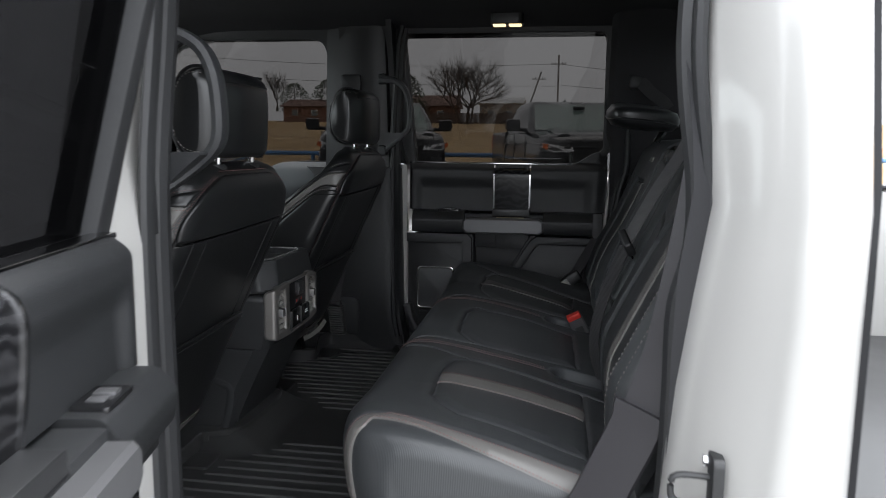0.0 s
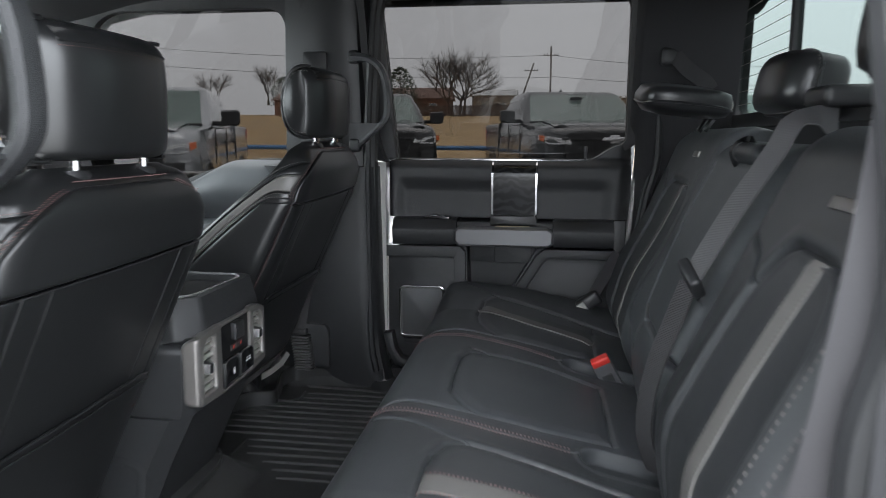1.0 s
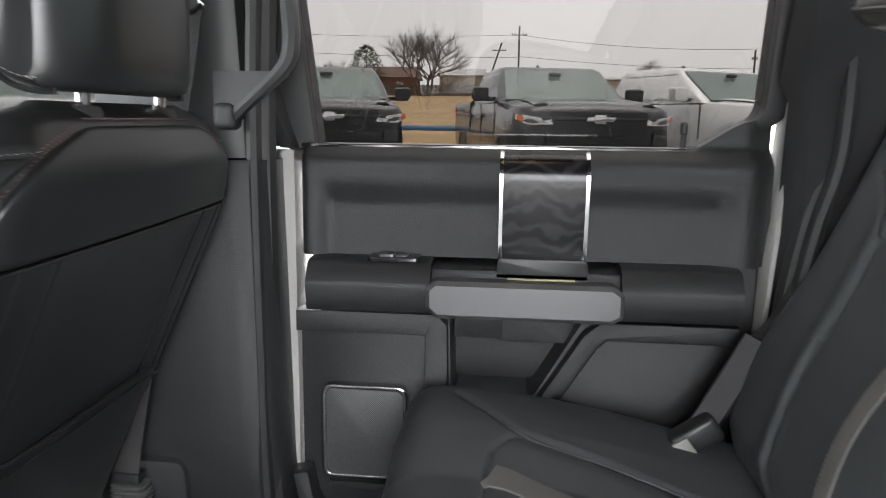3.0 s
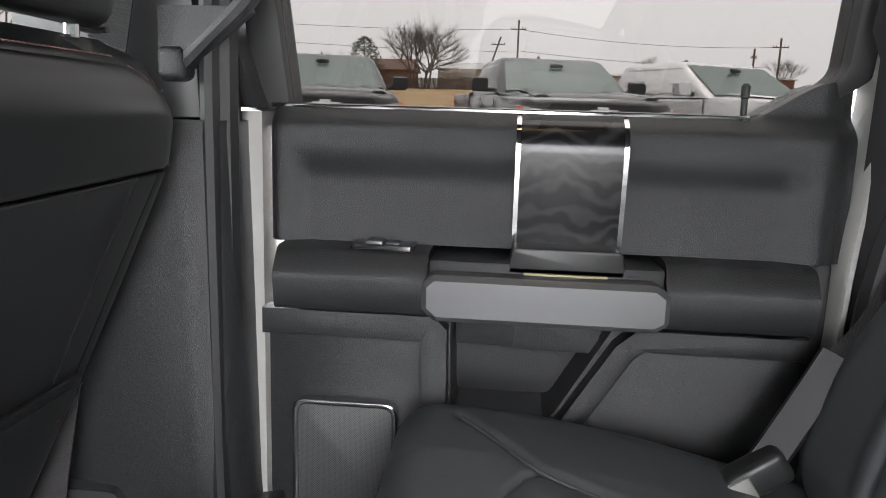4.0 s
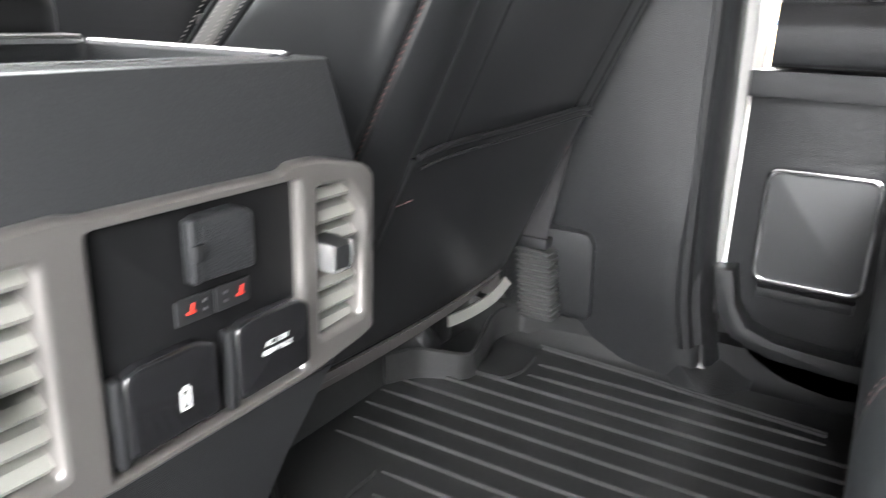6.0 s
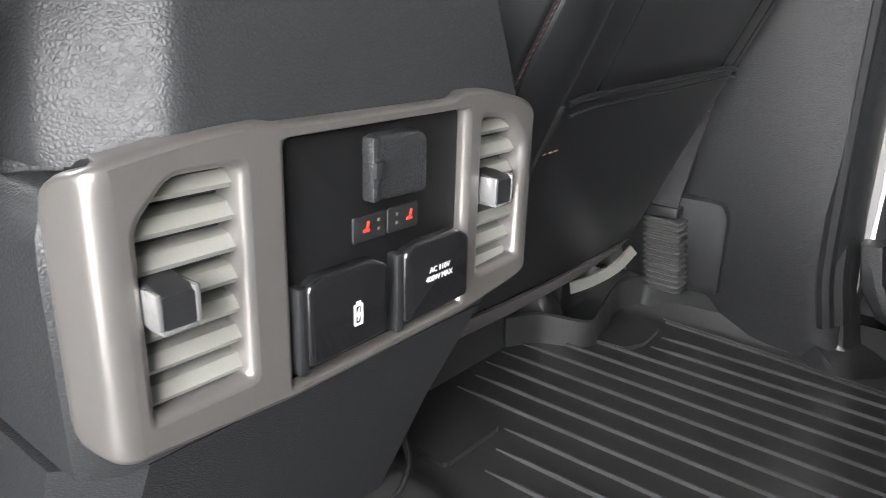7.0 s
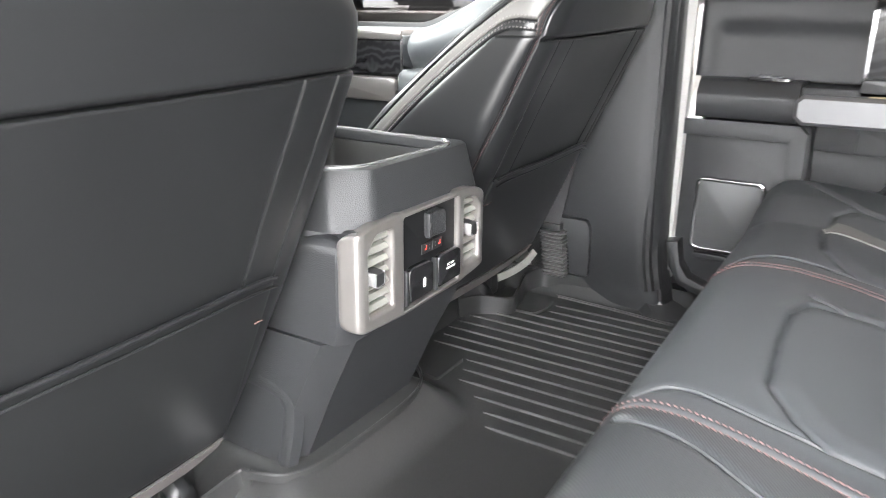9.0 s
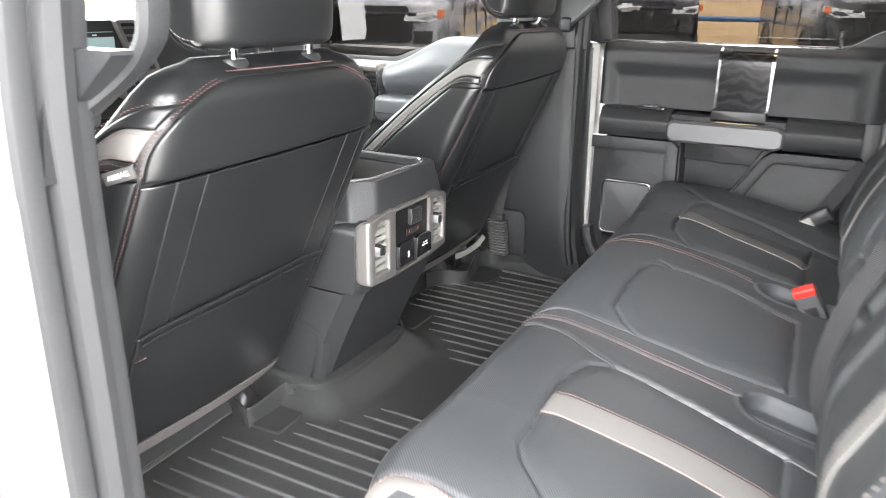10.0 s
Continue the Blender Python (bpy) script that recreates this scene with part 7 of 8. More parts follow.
for y, lean_y in ((1.905, -0.035), (1.52, 0.035)):
    part("vent_frame", slab(round_poly([(y - 0.034 - lean_y, 1.285), (y + 0.034 - lean_y, 1.285), (y + 0.036 + lean_y, 1.455), (y - 0.036 + lean_y, 1.455)], 0.01), "x", -1.492, -1.53, 0.004, holes=[round_poly([(y - 0.024 - lean_y * 0.4, 1.335), (y + 0.024 - lean_y * 0.4, 1.335), (y + 0.026 + lean_y * 0.9, 1.447), (y - 0.026 + lean_y * 0.9, 1.447)], 0.005)]), SILVER, dash, "satin silver vent frame")
    for k in range(6):
        f = (1.345 + k * 0.018 - 1.37) / 0.085
        part("vent_slat", box((-1.53, y - 0.026 + lean_y * f, 1.343 + k * 0.018), (-1.497, y + 0.026 + lean_y * f, 1.348 + k * 0.018), 0.001), PEWTER, dash)
part("side_vent", slab(rect(2.365, 1.33, 2.44, 1.44, 0.008), "x", -1.535, -1.56, 0.003, holes=[rect(2.373, 1.338, 2.432, 1.432, 0.005)]), SILVER, dash, "satin silver side vent frame")
for k in range(4):
    part("vent_slat", box((-1.565, 2.37, 1.35 + k * 0.021), (-1.54, 2.435, 1.356 + k * 0.021), 0.001), PEWTER, dash)
for y in (1.60, 1.848):
    part("knob", loft([[(x, y + r * math.cos(a), 1.290 + r * math.sin(a)) for a in np.linspace(0, 2 * math.pi, 25)[:-1]] for x, r in ((-1.51, 0.022), (-1.485, 0.022), (-1.480, 0.019))]), SILVER, dash, "silver ring knob")
    part("knob_face", loft([[(x, y + r * math.cos(a), 1.290 + r * math.sin(a)) for a in np.linspace(0, 2 * math.pi, 25)[:-1]] for x, r in ((-1.482, 0.014), (-1.477, 0.014))]), PLASTIC_SMOOTH, dash)
for r0 in range(2):
    for c0 in range(5):
        part("button", box((-1.511, 1.638 + c0 * 0.036, 1.287 - r0 * 0.026), (-1.503, 1.668 + c0 * 0.036, 1.304 - r0 * 0.026), 0.002), PEWTER, dash)
part("trim_line", box((-1.50, 1.56, 1.225), (-1.495, 1.98, 1.232), 0.001), CHROME, dash, "thin bright trim line")
wheel = thing("steering_wheel", "black leather steering wheel behind the driver seat", "steering wheel", (-1.35, 1.42, 1.15))
wm = Matrix.Translation((-1.33, 1.42, 1.17)) @ Matrix.Rotation(radians(65), 4, "Y")
part("rim", tube([wm @ Vector((0.19 * math.cos(a), 0.19 * math.sin(a), 0)) for a in np.linspace(0, 2 * math.pi, 41)[:-1]], 0.016, 8, closed=True), LEATHER, wheel)
part("hub", box((-0.06, -0.09, -0.03), (0.06, 0.09, 0.02), 0.02, 3, m=wm), PLASTIC, wheel)
for a in (0, math.pi / 2, math.pi, 4.71):
    part("spoke", box((0.04, -0.02, -0.012), (0.185, 0.02, 0.008), 0.005, 2, m=wm @ Matrix.Rotation(a, 4, "Z")), PEWTER, wheel)
# windscreen, pillars, bonnet
ws = thing("windscreen", "clear raked windscreen between dark pillars", "windscreen", (-1.7, MID, 1.35), kind="structure")
wp = part("pane", loft([[(-2.12, 1.06, 1.37), (-2.12, 2.66, 1.37), (-1.58, 2.60, 1.87), (-1.58, 1.12, 1.87)], [(-2.115, 1.06, 1.375), (-2.115, 2.66, 1.375), (-1.575, 2.60, 1.875), (-1.575, 1.12, 1.875)]]), GLASS_CLEAR, ws)
wp.visible_shadow = False
for y0, y1 in ((1.0, 1.10), (2.62, 2.72)):
    part("a_pillar", loft([[(-2.15, y0, 1.30), (-2.07, y0, 1.30), (-2.07, y1, 1.30), (-2.15, y1, 1.30)], [(-1.68, y0 + (0.05 if y0 < 1.5 else -0.05), 1.88), (-1.60, y0 + (0.05 if y0 < 1.5 else -0.05), 1.88), (-1.60, y1 + (0.02 if y0 < 1.5 else -0.02), 1.88), (-1.68, y1 + (0.02 if y0 < 1.5 else -0.02), 1.88)]]), CLOTH_DARK, ws)
solo("bonnet", loft([[(x, y, z) for y, z in ((0.90, 0.9), (0.92, 1.15 - d), (1.1, 1.22 - d), (1.86, 1.25 - d), (2.62, 1.22 - d), (2.80, 1.15 - d), (2.82, 0.9))] for x, d in ((-2.14, 0.0), (-2.6, 0.03), (-3.3, 0.12))]), WHITE_PAINT, "white painted truck bonnet beyond the windscreen", "bonnet", "structure")

# ---- outside: a sloping car lot, dry field, houses and trees ----
def ground_f(u, v):
    x = (u - 0.5) * 2
    y = (v - 0.5) * 2
    X = np.sign(x) * (np.abs(x) ** 2.2) * 900
    Y = np.sign(y) * (np.abs(y) ** 2.2) * 900
    return X, Y, 0.028 * np.clip(Y, -20, 17) + 0.0444 * np.clip(Y - 17, 0, 140) + 0.02 * np.clip(Y - 157, 0, 60)


GROUND = material("concrete_and_dry_grass", (0.1, 0.1, 0.1), 0.9, vary=0.3, grain=60, bump=0.4, dist=0.01, blotch=0.6)
n, l = GROUND.node_tree.nodes, GROUND.node_tree.links
geo = n.new("ShaderNodeNewGeometry")
sep = n.new("ShaderNodeSeparateXYZ")
l.new(geo.outputs["Position"], sep.inputs[0])
nz = n.new("ShaderNodeTexNoise")
nz.inputs["Scale"].default_value, nz.inputs["Detail"].default_value = 0.35, 8
l.new(geo.outputs["Position"], nz.inputs["Vector"])
rampg = n.new("ShaderNodeValToRGB")
e = rampg.color_ramp.elements
e[0].position, e[0].color = 0.35, (0.26, 0.165, 0.07, 1)
e[1].position, e[1].color = 0.7, (0.42, 0.29, 0.14, 1)
l.new(nz.outputs["Fac"], rampg.inputs[0])
# Unseen lot surface kept pale so that it bounces light into the cab.
rampa = n.new("ShaderNodeValToRGB")
e = rampa.color_ramp.elements
e[0].position, e[0].color = 0.3, (0.19, 0.187, 0.18, 1)
e[1].position, e[1].color = 0.75, (0.27, 0.267, 0.26, 1)
l.new(nz.outputs["Fac"], rampa.inputs[0])
edge = n.new("ShaderNodeMath")
edge.operation = "GREATER_THAN"
edge.inputs[1].default_value = 16.6
wob = n.new("ShaderNodeMath")
wob.operation = "MULTIPLY_ADD"
wob.inputs[1].default_value = 0.6
l.new(nz.outputs["Fac"], wob.inputs[0])
l.new(sep.outputs["Y"], wob.inputs[2])
l.new(wob.outputs[0], edge.inputs[0])
mixg = n.new("ShaderNodeMix")
mixg.data_type = "RGBA"
l.new(edge.outputs[0], mixg.inputs["Factor"])
l.new(rampa.outputs[0], mixg.inputs[6])
l.new(rampg.outputs[0], mixg.inputs[7])
l.new(mixg.outputs[2], n["Principled BSDF"].inputs["Base Color"])
_u, _v = np.meshgrid(np.linspace(0, 1, 90), np.linspace(0, 1, 90), indexing="ij")
G = np.stack(ground_f(_u, _v), -1).reshape(-1, 3)
idx = np.arange(8100).reshape(90, 90)
faces = [tuple(q) for q in np.stack([idx[:-1, :-1].ravel(), idx[1:, :-1].ravel(), idx[1:, 1:].ravel(), idx[:-1, 1:].ravel()], 1).tolist()]
solo("ground", raw("ground", G.tolist(), faces, 60), GROUND, "pale grey lot running out to a dry brown grass field", "ground", "structure")

def gz(y):
    return 0.028 * min(y, 17) + 0.0444 * max(0, y - 17)


# ---- parked pickup trucks ----
TYRE = material("tyre_rubber", (0.02, 0.02, 0.02), 0.8, vary=0.2, grain=80, bump=0.2)
LAMP_CLEAR = material("clear_lamp_lens", (0.72, 0.73, 0.74), 0.2, vary=0.1, bump=0.0, coat=0.8)
AMBER = material("amber_lens", (0.75, 0.16, 0.03), 0.25, vary=0.05, bump=0.0)
WINDSHIELD = material("greenish_windscreen", (0.13, 0.175, 0.158), 0.22, vary=0.25, grain=4, bump=0.0, blotch=2.5, spec=0.4)
# Opaque side panes: bright reflections are put into the pale base colour.
SIDEGLASS = material("pale_side_glass", (0.13, 0.145, 0.145), 0.06, vary=0.1, bump=0.0, coat=0.5)


def pickup(at, turn, paint, label, dark_trim=True, stance=""):
    """A parked crew-cab pickup: its nose points to -y of its own frame, wheels on z 0."""
    t = thing("pickup_truck", label, "pickup truck", at, group="parked pickup trucks", turn=turn)
    def P(name, me, mat, lb="", par=None):
        return part(name, me, mat, par or t, lb, local=True)

    def sect(y, hw, z0, z1, crown=0.0, r=0.08, tuck=0.05):
        pts = []
        prof = [(hw - 0.10, z0), (hw - 0.03, z0 + 0.04), (hw, z0 + 0.25), (hw, (z0 + z1) / 2), (hw - tuck * 0.4, z1 - r), (hw - tuck, z1 - r * 0.3), (hw - tuck - r, z1), (hw * 0.5, z1 + crown * 0.8), (0, z1 + crown)]
        for x, z in prof:
            pts.append((x, y, z))
        for x, z in prof[-2::-1]:
            pts.append((-x, y, z))
        return pts
    # nose to cowl
    P("front_body", loft([sect(-2.86, 0.86, 0.42, 1.14, 0.02), sect(-2.82, 0.93, 0.40, 1.21, 0.03), sect(-2.70, 0.98, 0.38, 1.265, 0.035), sect(-2.3, 1.01, 0.38, 1.30, 0.045), sect(-1.7, 1.02, 0.38, 1.335, 0.05), sect(-1.28, 1.02, 0.38, 1.36, 0.04)], smooth=40), paint, "bonnet and wings")
    for sg in (-1, 1):
        P("bonnet_crease", loft([[(sg * x, y, z), (sg * (x - 0.06), y, z + 0.022), (sg * (x - 0.16), y, z + 0.02), (sg * (x - 0.2), y, z - 0.005)] for x, y, z in ((0.80, -2.72, 1.275), (0.78, -2.3, 1.325), (0.74, -1.7, 1.37), (0.70, -1.34, 1.395))], smooth=60), paint)
    P("cab_lower", loft([sect(-1.28, 1.02, 0.38, 1.34, 0.0), sect(1.05, 1.02, 0.38, 1.36, 0.0)], smooth=40), paint, "door and cab sides")
    P("bed", loft([sect(1.09, 1.02, 0.40, 1.40, 0.0, 0.04, 0.02), sect(2.96, 1.01, 0.44, 1.40, 0.0, 0.04, 0.02)], smooth=40), paint, "load bed")
    # greenhouse
    def gh(z, y0, y1, hw):
        return [(-hw + 0.05, y0, z), (hw - 0.05, y0, z), (hw, y0 + 0.08, z), (hw, y1 - 0.05, z), (hw - 0.05, y1, z), (-hw + 0.05, y1, z), (-hw, y1 - 0.05, z), (-hw, y0 + 0.08, z)]
    P("roof", loft([gh(1.34, -1.30, 1.06, 0.965), gh(1.60, -0.86, 1.02, 0.90), gh(1.84, -0.50, 0.97, 0.80), gh(1.895, -0.34, 0.93, 0.74), gh(1.915, -0.1, 0.8, 0.62)], smooth=40), paint, "cab roof and pillars")
    P("windscreen", loft([[(-0.86, -1.285, 1.375), (0.86, -1.285, 1.375), (0.745, -0.545, 1.835), (-0.745, -0.545, 1.835)], [(-0.86, -1.265, 1.375), (0.86, -1.265, 1.375), (0.745, -0.525, 1.835), (-0.745, -0.525, 1.835)]], smooth=20), WINDSHIELD, "pale greenish windscreen")
    P("wiper_cowl", box((-0.88, -1.40, 1.345), (0.88, -1.27, 1.385), 0.02), PLASTIC_SMOOTH)
    P("dash_mirror", box((-0.10, -0.75, 1.74), (0.10, -0.70, 1.80), 0.02), PLASTIC_SMOOTH)
    P("roof_aerial", loft([[(0.05 * 0 + a, 0.35 + b, z) for a, b in ((-w, 0), (w, 0), (w, l), (-w, l))] for z, w, l in ((1.90, 0.035, 0.2), (1.94, 0.02, 0.16), (1.99, 0.006, 0.05))]), PLASTIC_SMOOTH)
    for sg in (-1, 1):
        def gl(y0b, y1b, y0t, y1t):
            o = 0.006
            def hw(z):
                return 0.965 + (0.80 - 0.965) * (z - 1.34) / 0.5
            r1 = [(sg * (hw(1.395) + o), y0b, 1.395), (sg * (hw(1.395) + o), y1b, 1.395), (sg * (hw(1.79) + o), y1t, 1.79), (sg * (hw(1.79) + o), y0t, 1.79)]
            return loft([r1, [(x - sg * 0.03, y, z) for x, y, z in r1]], smooth=20)
        P("side_window", gl(-1.02, -0.13, -0.48, -0.16), SIDEGLASS)
        P("side_window", gl(-0.05, 0.86, -0.08, 0.78), SIDEGLASS)
        for y0 in (-1.22, -0.09, 0.98):
            P("door_gap", box((sg * 1.017 - 0.006, y0 - 0.006, 0.52), (sg * 1.017 + 0.006, y0 + 0.006, 1.34)), PLASTIC_SMOOTH)
        for y0 in (-0.32, 0.72):
            P("door_handle", box((sg * 1.02 - 0.025, y0, 1.13), (sg * 1.02 + 0.025, y0 + 0.2, 1.165), 0.012), paint if not dark_trim else PLASTIC_SMOOTH)
        P("door_mirror", loft([[(sg * (1.07 + a), -0.93 + d, 1.46 + b * k) for a, b in ((0.0, -0.1), (0.2, -0.1), (0.23, -0.05), (0.23, 0.08), (0.2, 0.11), (0.0, 0.10))] for d, k in ((-0.09, 0.8), (-0.03, 1.0), (0.05, 1.0))]), PLASTIC_SMOOTH if dark_trim else paint, "black door mirror")
        P("mirror_arm", box((sg * 1.0 - 0.08, -0.95, 1.36), (sg * 1.0 + 0.12, -0.88, 1.42), 0.02), PLASTIC_SMOOTH)
        P("step_bar", box((sg * 0.96 - 0.06, -1.2, 0.40), (sg * 0.96 + 0.06, 1.1, 0.46), 0.02), PLASTIC_SMOOTH)
        # head lamps and lower lamps
        lamp = P("headlamp", loft([[(sg * 0.60, -2.93 + d, 1.035), (sg * 0.90, -2.87 + d, 1.03), (sg * 1.015, -2.74 + d, 1.09), (sg * 1.005, -2.74 + d, 1.16), (sg * 0.88, -2.875 + d, 1.135), (sg * 0.62, -2.93 + d, 1.10)] for d in (0.0, 0.12)], smooth=20), LAMP_CLEAR, "clear headlamp")
        P("turn_lens", loft([[(sg * 0.965, -2.808 + d, 1.06), (sg * 1.02, -2.74 + d, 1.095), (sg * 1.01, -2.74 + d, 1.155), (sg * 0.955, -2.806 + d, 1.145)] for d in (0.0, 0.03)], smooth=20), AMBER, "amber turn lens", lamp)
        P("fog_lamp", loft([[(sg * 0.70, -2.915 + d, 0.80), (sg * 0.90, -2.86 + d, 0.79), (sg * 0.91, -2.84 + d, 0.93), (sg * 0.72, -2.905 + d, 0.93)] for d in (0.0, 0.06)], smooth=20), PLASTIC_GREY)
        for yw in (-1.86, 1.86):
            w = P("wheel", loft([[(sg * x, yw + r * math.cos(a), 0.40 + r * math.sin(a)) for a in np.linspace(0, 2 * math.pi, 33)[:-1]] for x, r in ((0.76, 0.36), (0.78, 0.40), (0.98, 0.40), (1.0, 0.37), (1.0, 0.25), (0.96, 0.24))]), TYRE)
            P("rim", loft([[(sg * x, yw + r * math.cos(a), 0.40 + r * math.sin(a)) for a in np.linspace(0, 2 * math.pi, 33)[:-1]] for x, r in ((0.955, 0.25), (0.99, 0.24), (0.975, 0.20), (0.97, 0.05), (0.99, 0.045))]), PLASTIC_SMOOTH if dark_trim else SILVER, "", w)
            arch = [(sg * 1.022, yw + 0.50 * math.cos(a), 0.40 + 0.48 * math.sin(a)) for a in np.linspace(-0.15, math.pi + 0.15, 25)]
            P("wheel_arch", sweep(arch, [(-0.03, -0.03), (0.03, -0.03), (0.03, 0.012), (-0.03, 0.012)], up=(sg, 0, 0)), PLASTIC_SMOOTH)
            # Dark drum in the arch stands in for the shade inside it.
            P("arch_shadow", loft([[(sg * x, yw + 0.47 * math.cos(a), 0.40 + 0.455 * math.sin(a)) for a in np.linspace(0, 2 * math.pi, 33)[:-1]] for x in (0.70, 1.021)]), PLASTIC_SMOOTH, "dark drum standing in for wheel arch shade")
    # grille, bumper
    P("grille", loft([[(-0.66, -2.90 + d, 0.80), (0.66, -2.90 + d, 0.80), (0.70, -2.895 + d, 1.02), (0.62, -2.895 + d, 1.19), (-0.62, -2.895 + d, 1.19), (-0.70, -2.895 + d, 1.02)] for d in (0.0, 0.1)], smooth=20), PLASTIC_SMOOTH, "black grille")
    for r0 in range(4):
        z = 0.835 + r0 * 0.062
        for c0 in range(9):
            x = -0.56 + c0 * 0.14 + (0.07 if r0 % 2 else 0)
            if abs(x) > 0.6:
                continue
            cell = round_poly([(x - 0.066, z), (x - 0.045, z - 0.024), (x + 0.045, z - 0.024), (x + 0.066, z), (x + 0.045, z + 0.024), (x - 0.045, z + 0.024)], 0.004, 1)
            hole = [((p.x - x) * 0.78 + x, (p.y - z) * 0.66 + z) for p in cell]
            P("grille_cell", slab(cell, "y", -2.918, -2.90, 0.0, holes=[hole]), PLASTIC_GREY)
    P("grille_bar", box((-0.74, -2.925, 1.085), (0.74, -2.89, 1.125), 0.01), PLASTIC_GREY if dark_trim else CHROME)
    bow = round_poly([(-0.19, 1.075), (-0.07, 1.075), (-0.07, 1.045), (0.07, 1.045), (0.07, 1.075), (0.17, 1.075), (0.20, 1.13), (0.07, 1.13), (0.07, 1.16), (-0.07, 1.16), (-0.07, 1.13), (-0.16, 1.13)], 0.004, 2)
    P("emblem", slab(bow, "y", -2.945, -2.92, 0.004), CHROME if dark_trim else PLASTIC_SMOOTH, "plain cross-bar emblem shape")
    P("bumper", loft([[(x, -2.93 + abs(x) ** 3 * 0.16 + d, z) for z, d in ((0.48, 0.04), (0.52, 0.0), (0.70, -0.01), (0.76, 0.02), (0.76, 0.2), (0.48, 0.2))] for x in np.linspace(-0.99, 0.99, 15)], smooth=40), PLASTIC_SMOOTH if dark_trim else paint)
    P("lower_valance", box((-0.85, -2.86, 0.30), (0.85, -2.70, 0.49), 0.03), PLASTIC_SMOOTH)
    P("underbody", box((-0.85, -2.6, 0.34), (0.85, 2.8, 0.55)), PLASTIC_SMOOTH)
    for sg in (-1, 1):
        P("tail_lamp", box((sg * 0.94 - 0.07, 2.9, 0.95), (sg * 0.94 + 0.07, 2.98, 1.35), 0.01), RED)
    return t


BLACK_CAR = material("black_car_paint", (0.018, 0.019, 0.021), 0.32, vary=0.1, grain=30, bump=0.0, coat=0.6, blotch=3, spec=0.4)
GREY_CAR = material("grey_car_paint", (0.33, 0.345, 0.36), 0.3, metal=0.25, vary=0.05, bump=0.0, coat=1.0, blotch=3)
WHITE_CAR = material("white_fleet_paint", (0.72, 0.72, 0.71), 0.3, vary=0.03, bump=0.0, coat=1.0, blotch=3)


def nose_at(x, y, turn):
    """Where the truck's origin lies when its nose is at x, y."""
    a = radians(turn)
    return (x - 2.9 * math.sin(a), y + 2.9 * math.cos(a), gz(y + 2.9) - 0.02)


pickup(nose_at(0.72, 11.0, 13), 13, BLACK_CAR, "parked black crew-cab pickup with pale windscreen")
pickup(nose_at(-2.74, 11.1, 16), 16, BLACK_CAR, "parked black crew-cab pickup beside the grey one")
pickup(nose_at(-4.87, 7.62, 18), 18, GREY_CAR, "parked light grey crew-cab pickup with black grille and amber lamps")
pickup(nose_at(4.0, 11.7, 29), 29, WHITE_CAR, "parked white crew-cab pickup", False)

# ---- beyond the lot: rail, field edge, houses, trees, poles ----
BLUE = material("blue_painted_pipe", (0.10, 0.22, 0.42), 0.5, vary=0.15, grain=20, bump=0.05)
rail = thing("pipe_rail", "low blue painted pipe rail along the lot's edge", "rail", (0, 17, gz(17)))
part("pipe", tube([(-45, 17.2, gz(17.2) + 0.78), (45, 17.2, gz(17.2) + 0.78)], 0.055, 10), BLUE, rail)
for k in range(31):
    x = -45 + 3 * k
    part("post", tube([(x, 17.2, gz(17.2) - 0.05), (x, 17.2, gz(17.2) + 0.78)], 0.05, 8), BLUE, rail)

BARK = material("bare_bark", (0.10, 0.082, 0.07), 0.9, vary=0.3, grain=6, bump=0.3, dist=0.02, blotch=1)
NEEDLES = material("dark_conifer_needles", (0.06, 0.078, 0.045), 0.8, vary=0.4, grain=3, bump=0.2, blotch=0.8)


def far_at(x, z, y):
    """Scales a place seen at 75 m out to y metres, as seen from the cab."""
    s = (y - 0.9) / 74.1
    return Vector((-0.15 + (x + 0.15) * s, y, 1.475 + (z - 1.475) * s))


def branch_mesh(segments):
    verts, faces = [], []
    for a, b, ra, rb in segments:
        d = (b - a).normalized()
        s = d.cross(Vector((0.3, 0.9, 0.2))).normalized()
        u = s.cross(d)
        k = len(verts)
        n = 5 if ra > 0.06 else 3
        for p, r in ((a, ra), (b, rb)):
            for i in range(n):
                t = 2 * math.pi * i / n
                verts.append(p + (s * math.cos(t) + u * math.sin(t)) * r)
        for i in range(n):
            faces.append((k + i, k + (i + 1) % n, k + n + (i + 1) % n, k + n + i))
    return raw("branches", verts, faces, 60, False)


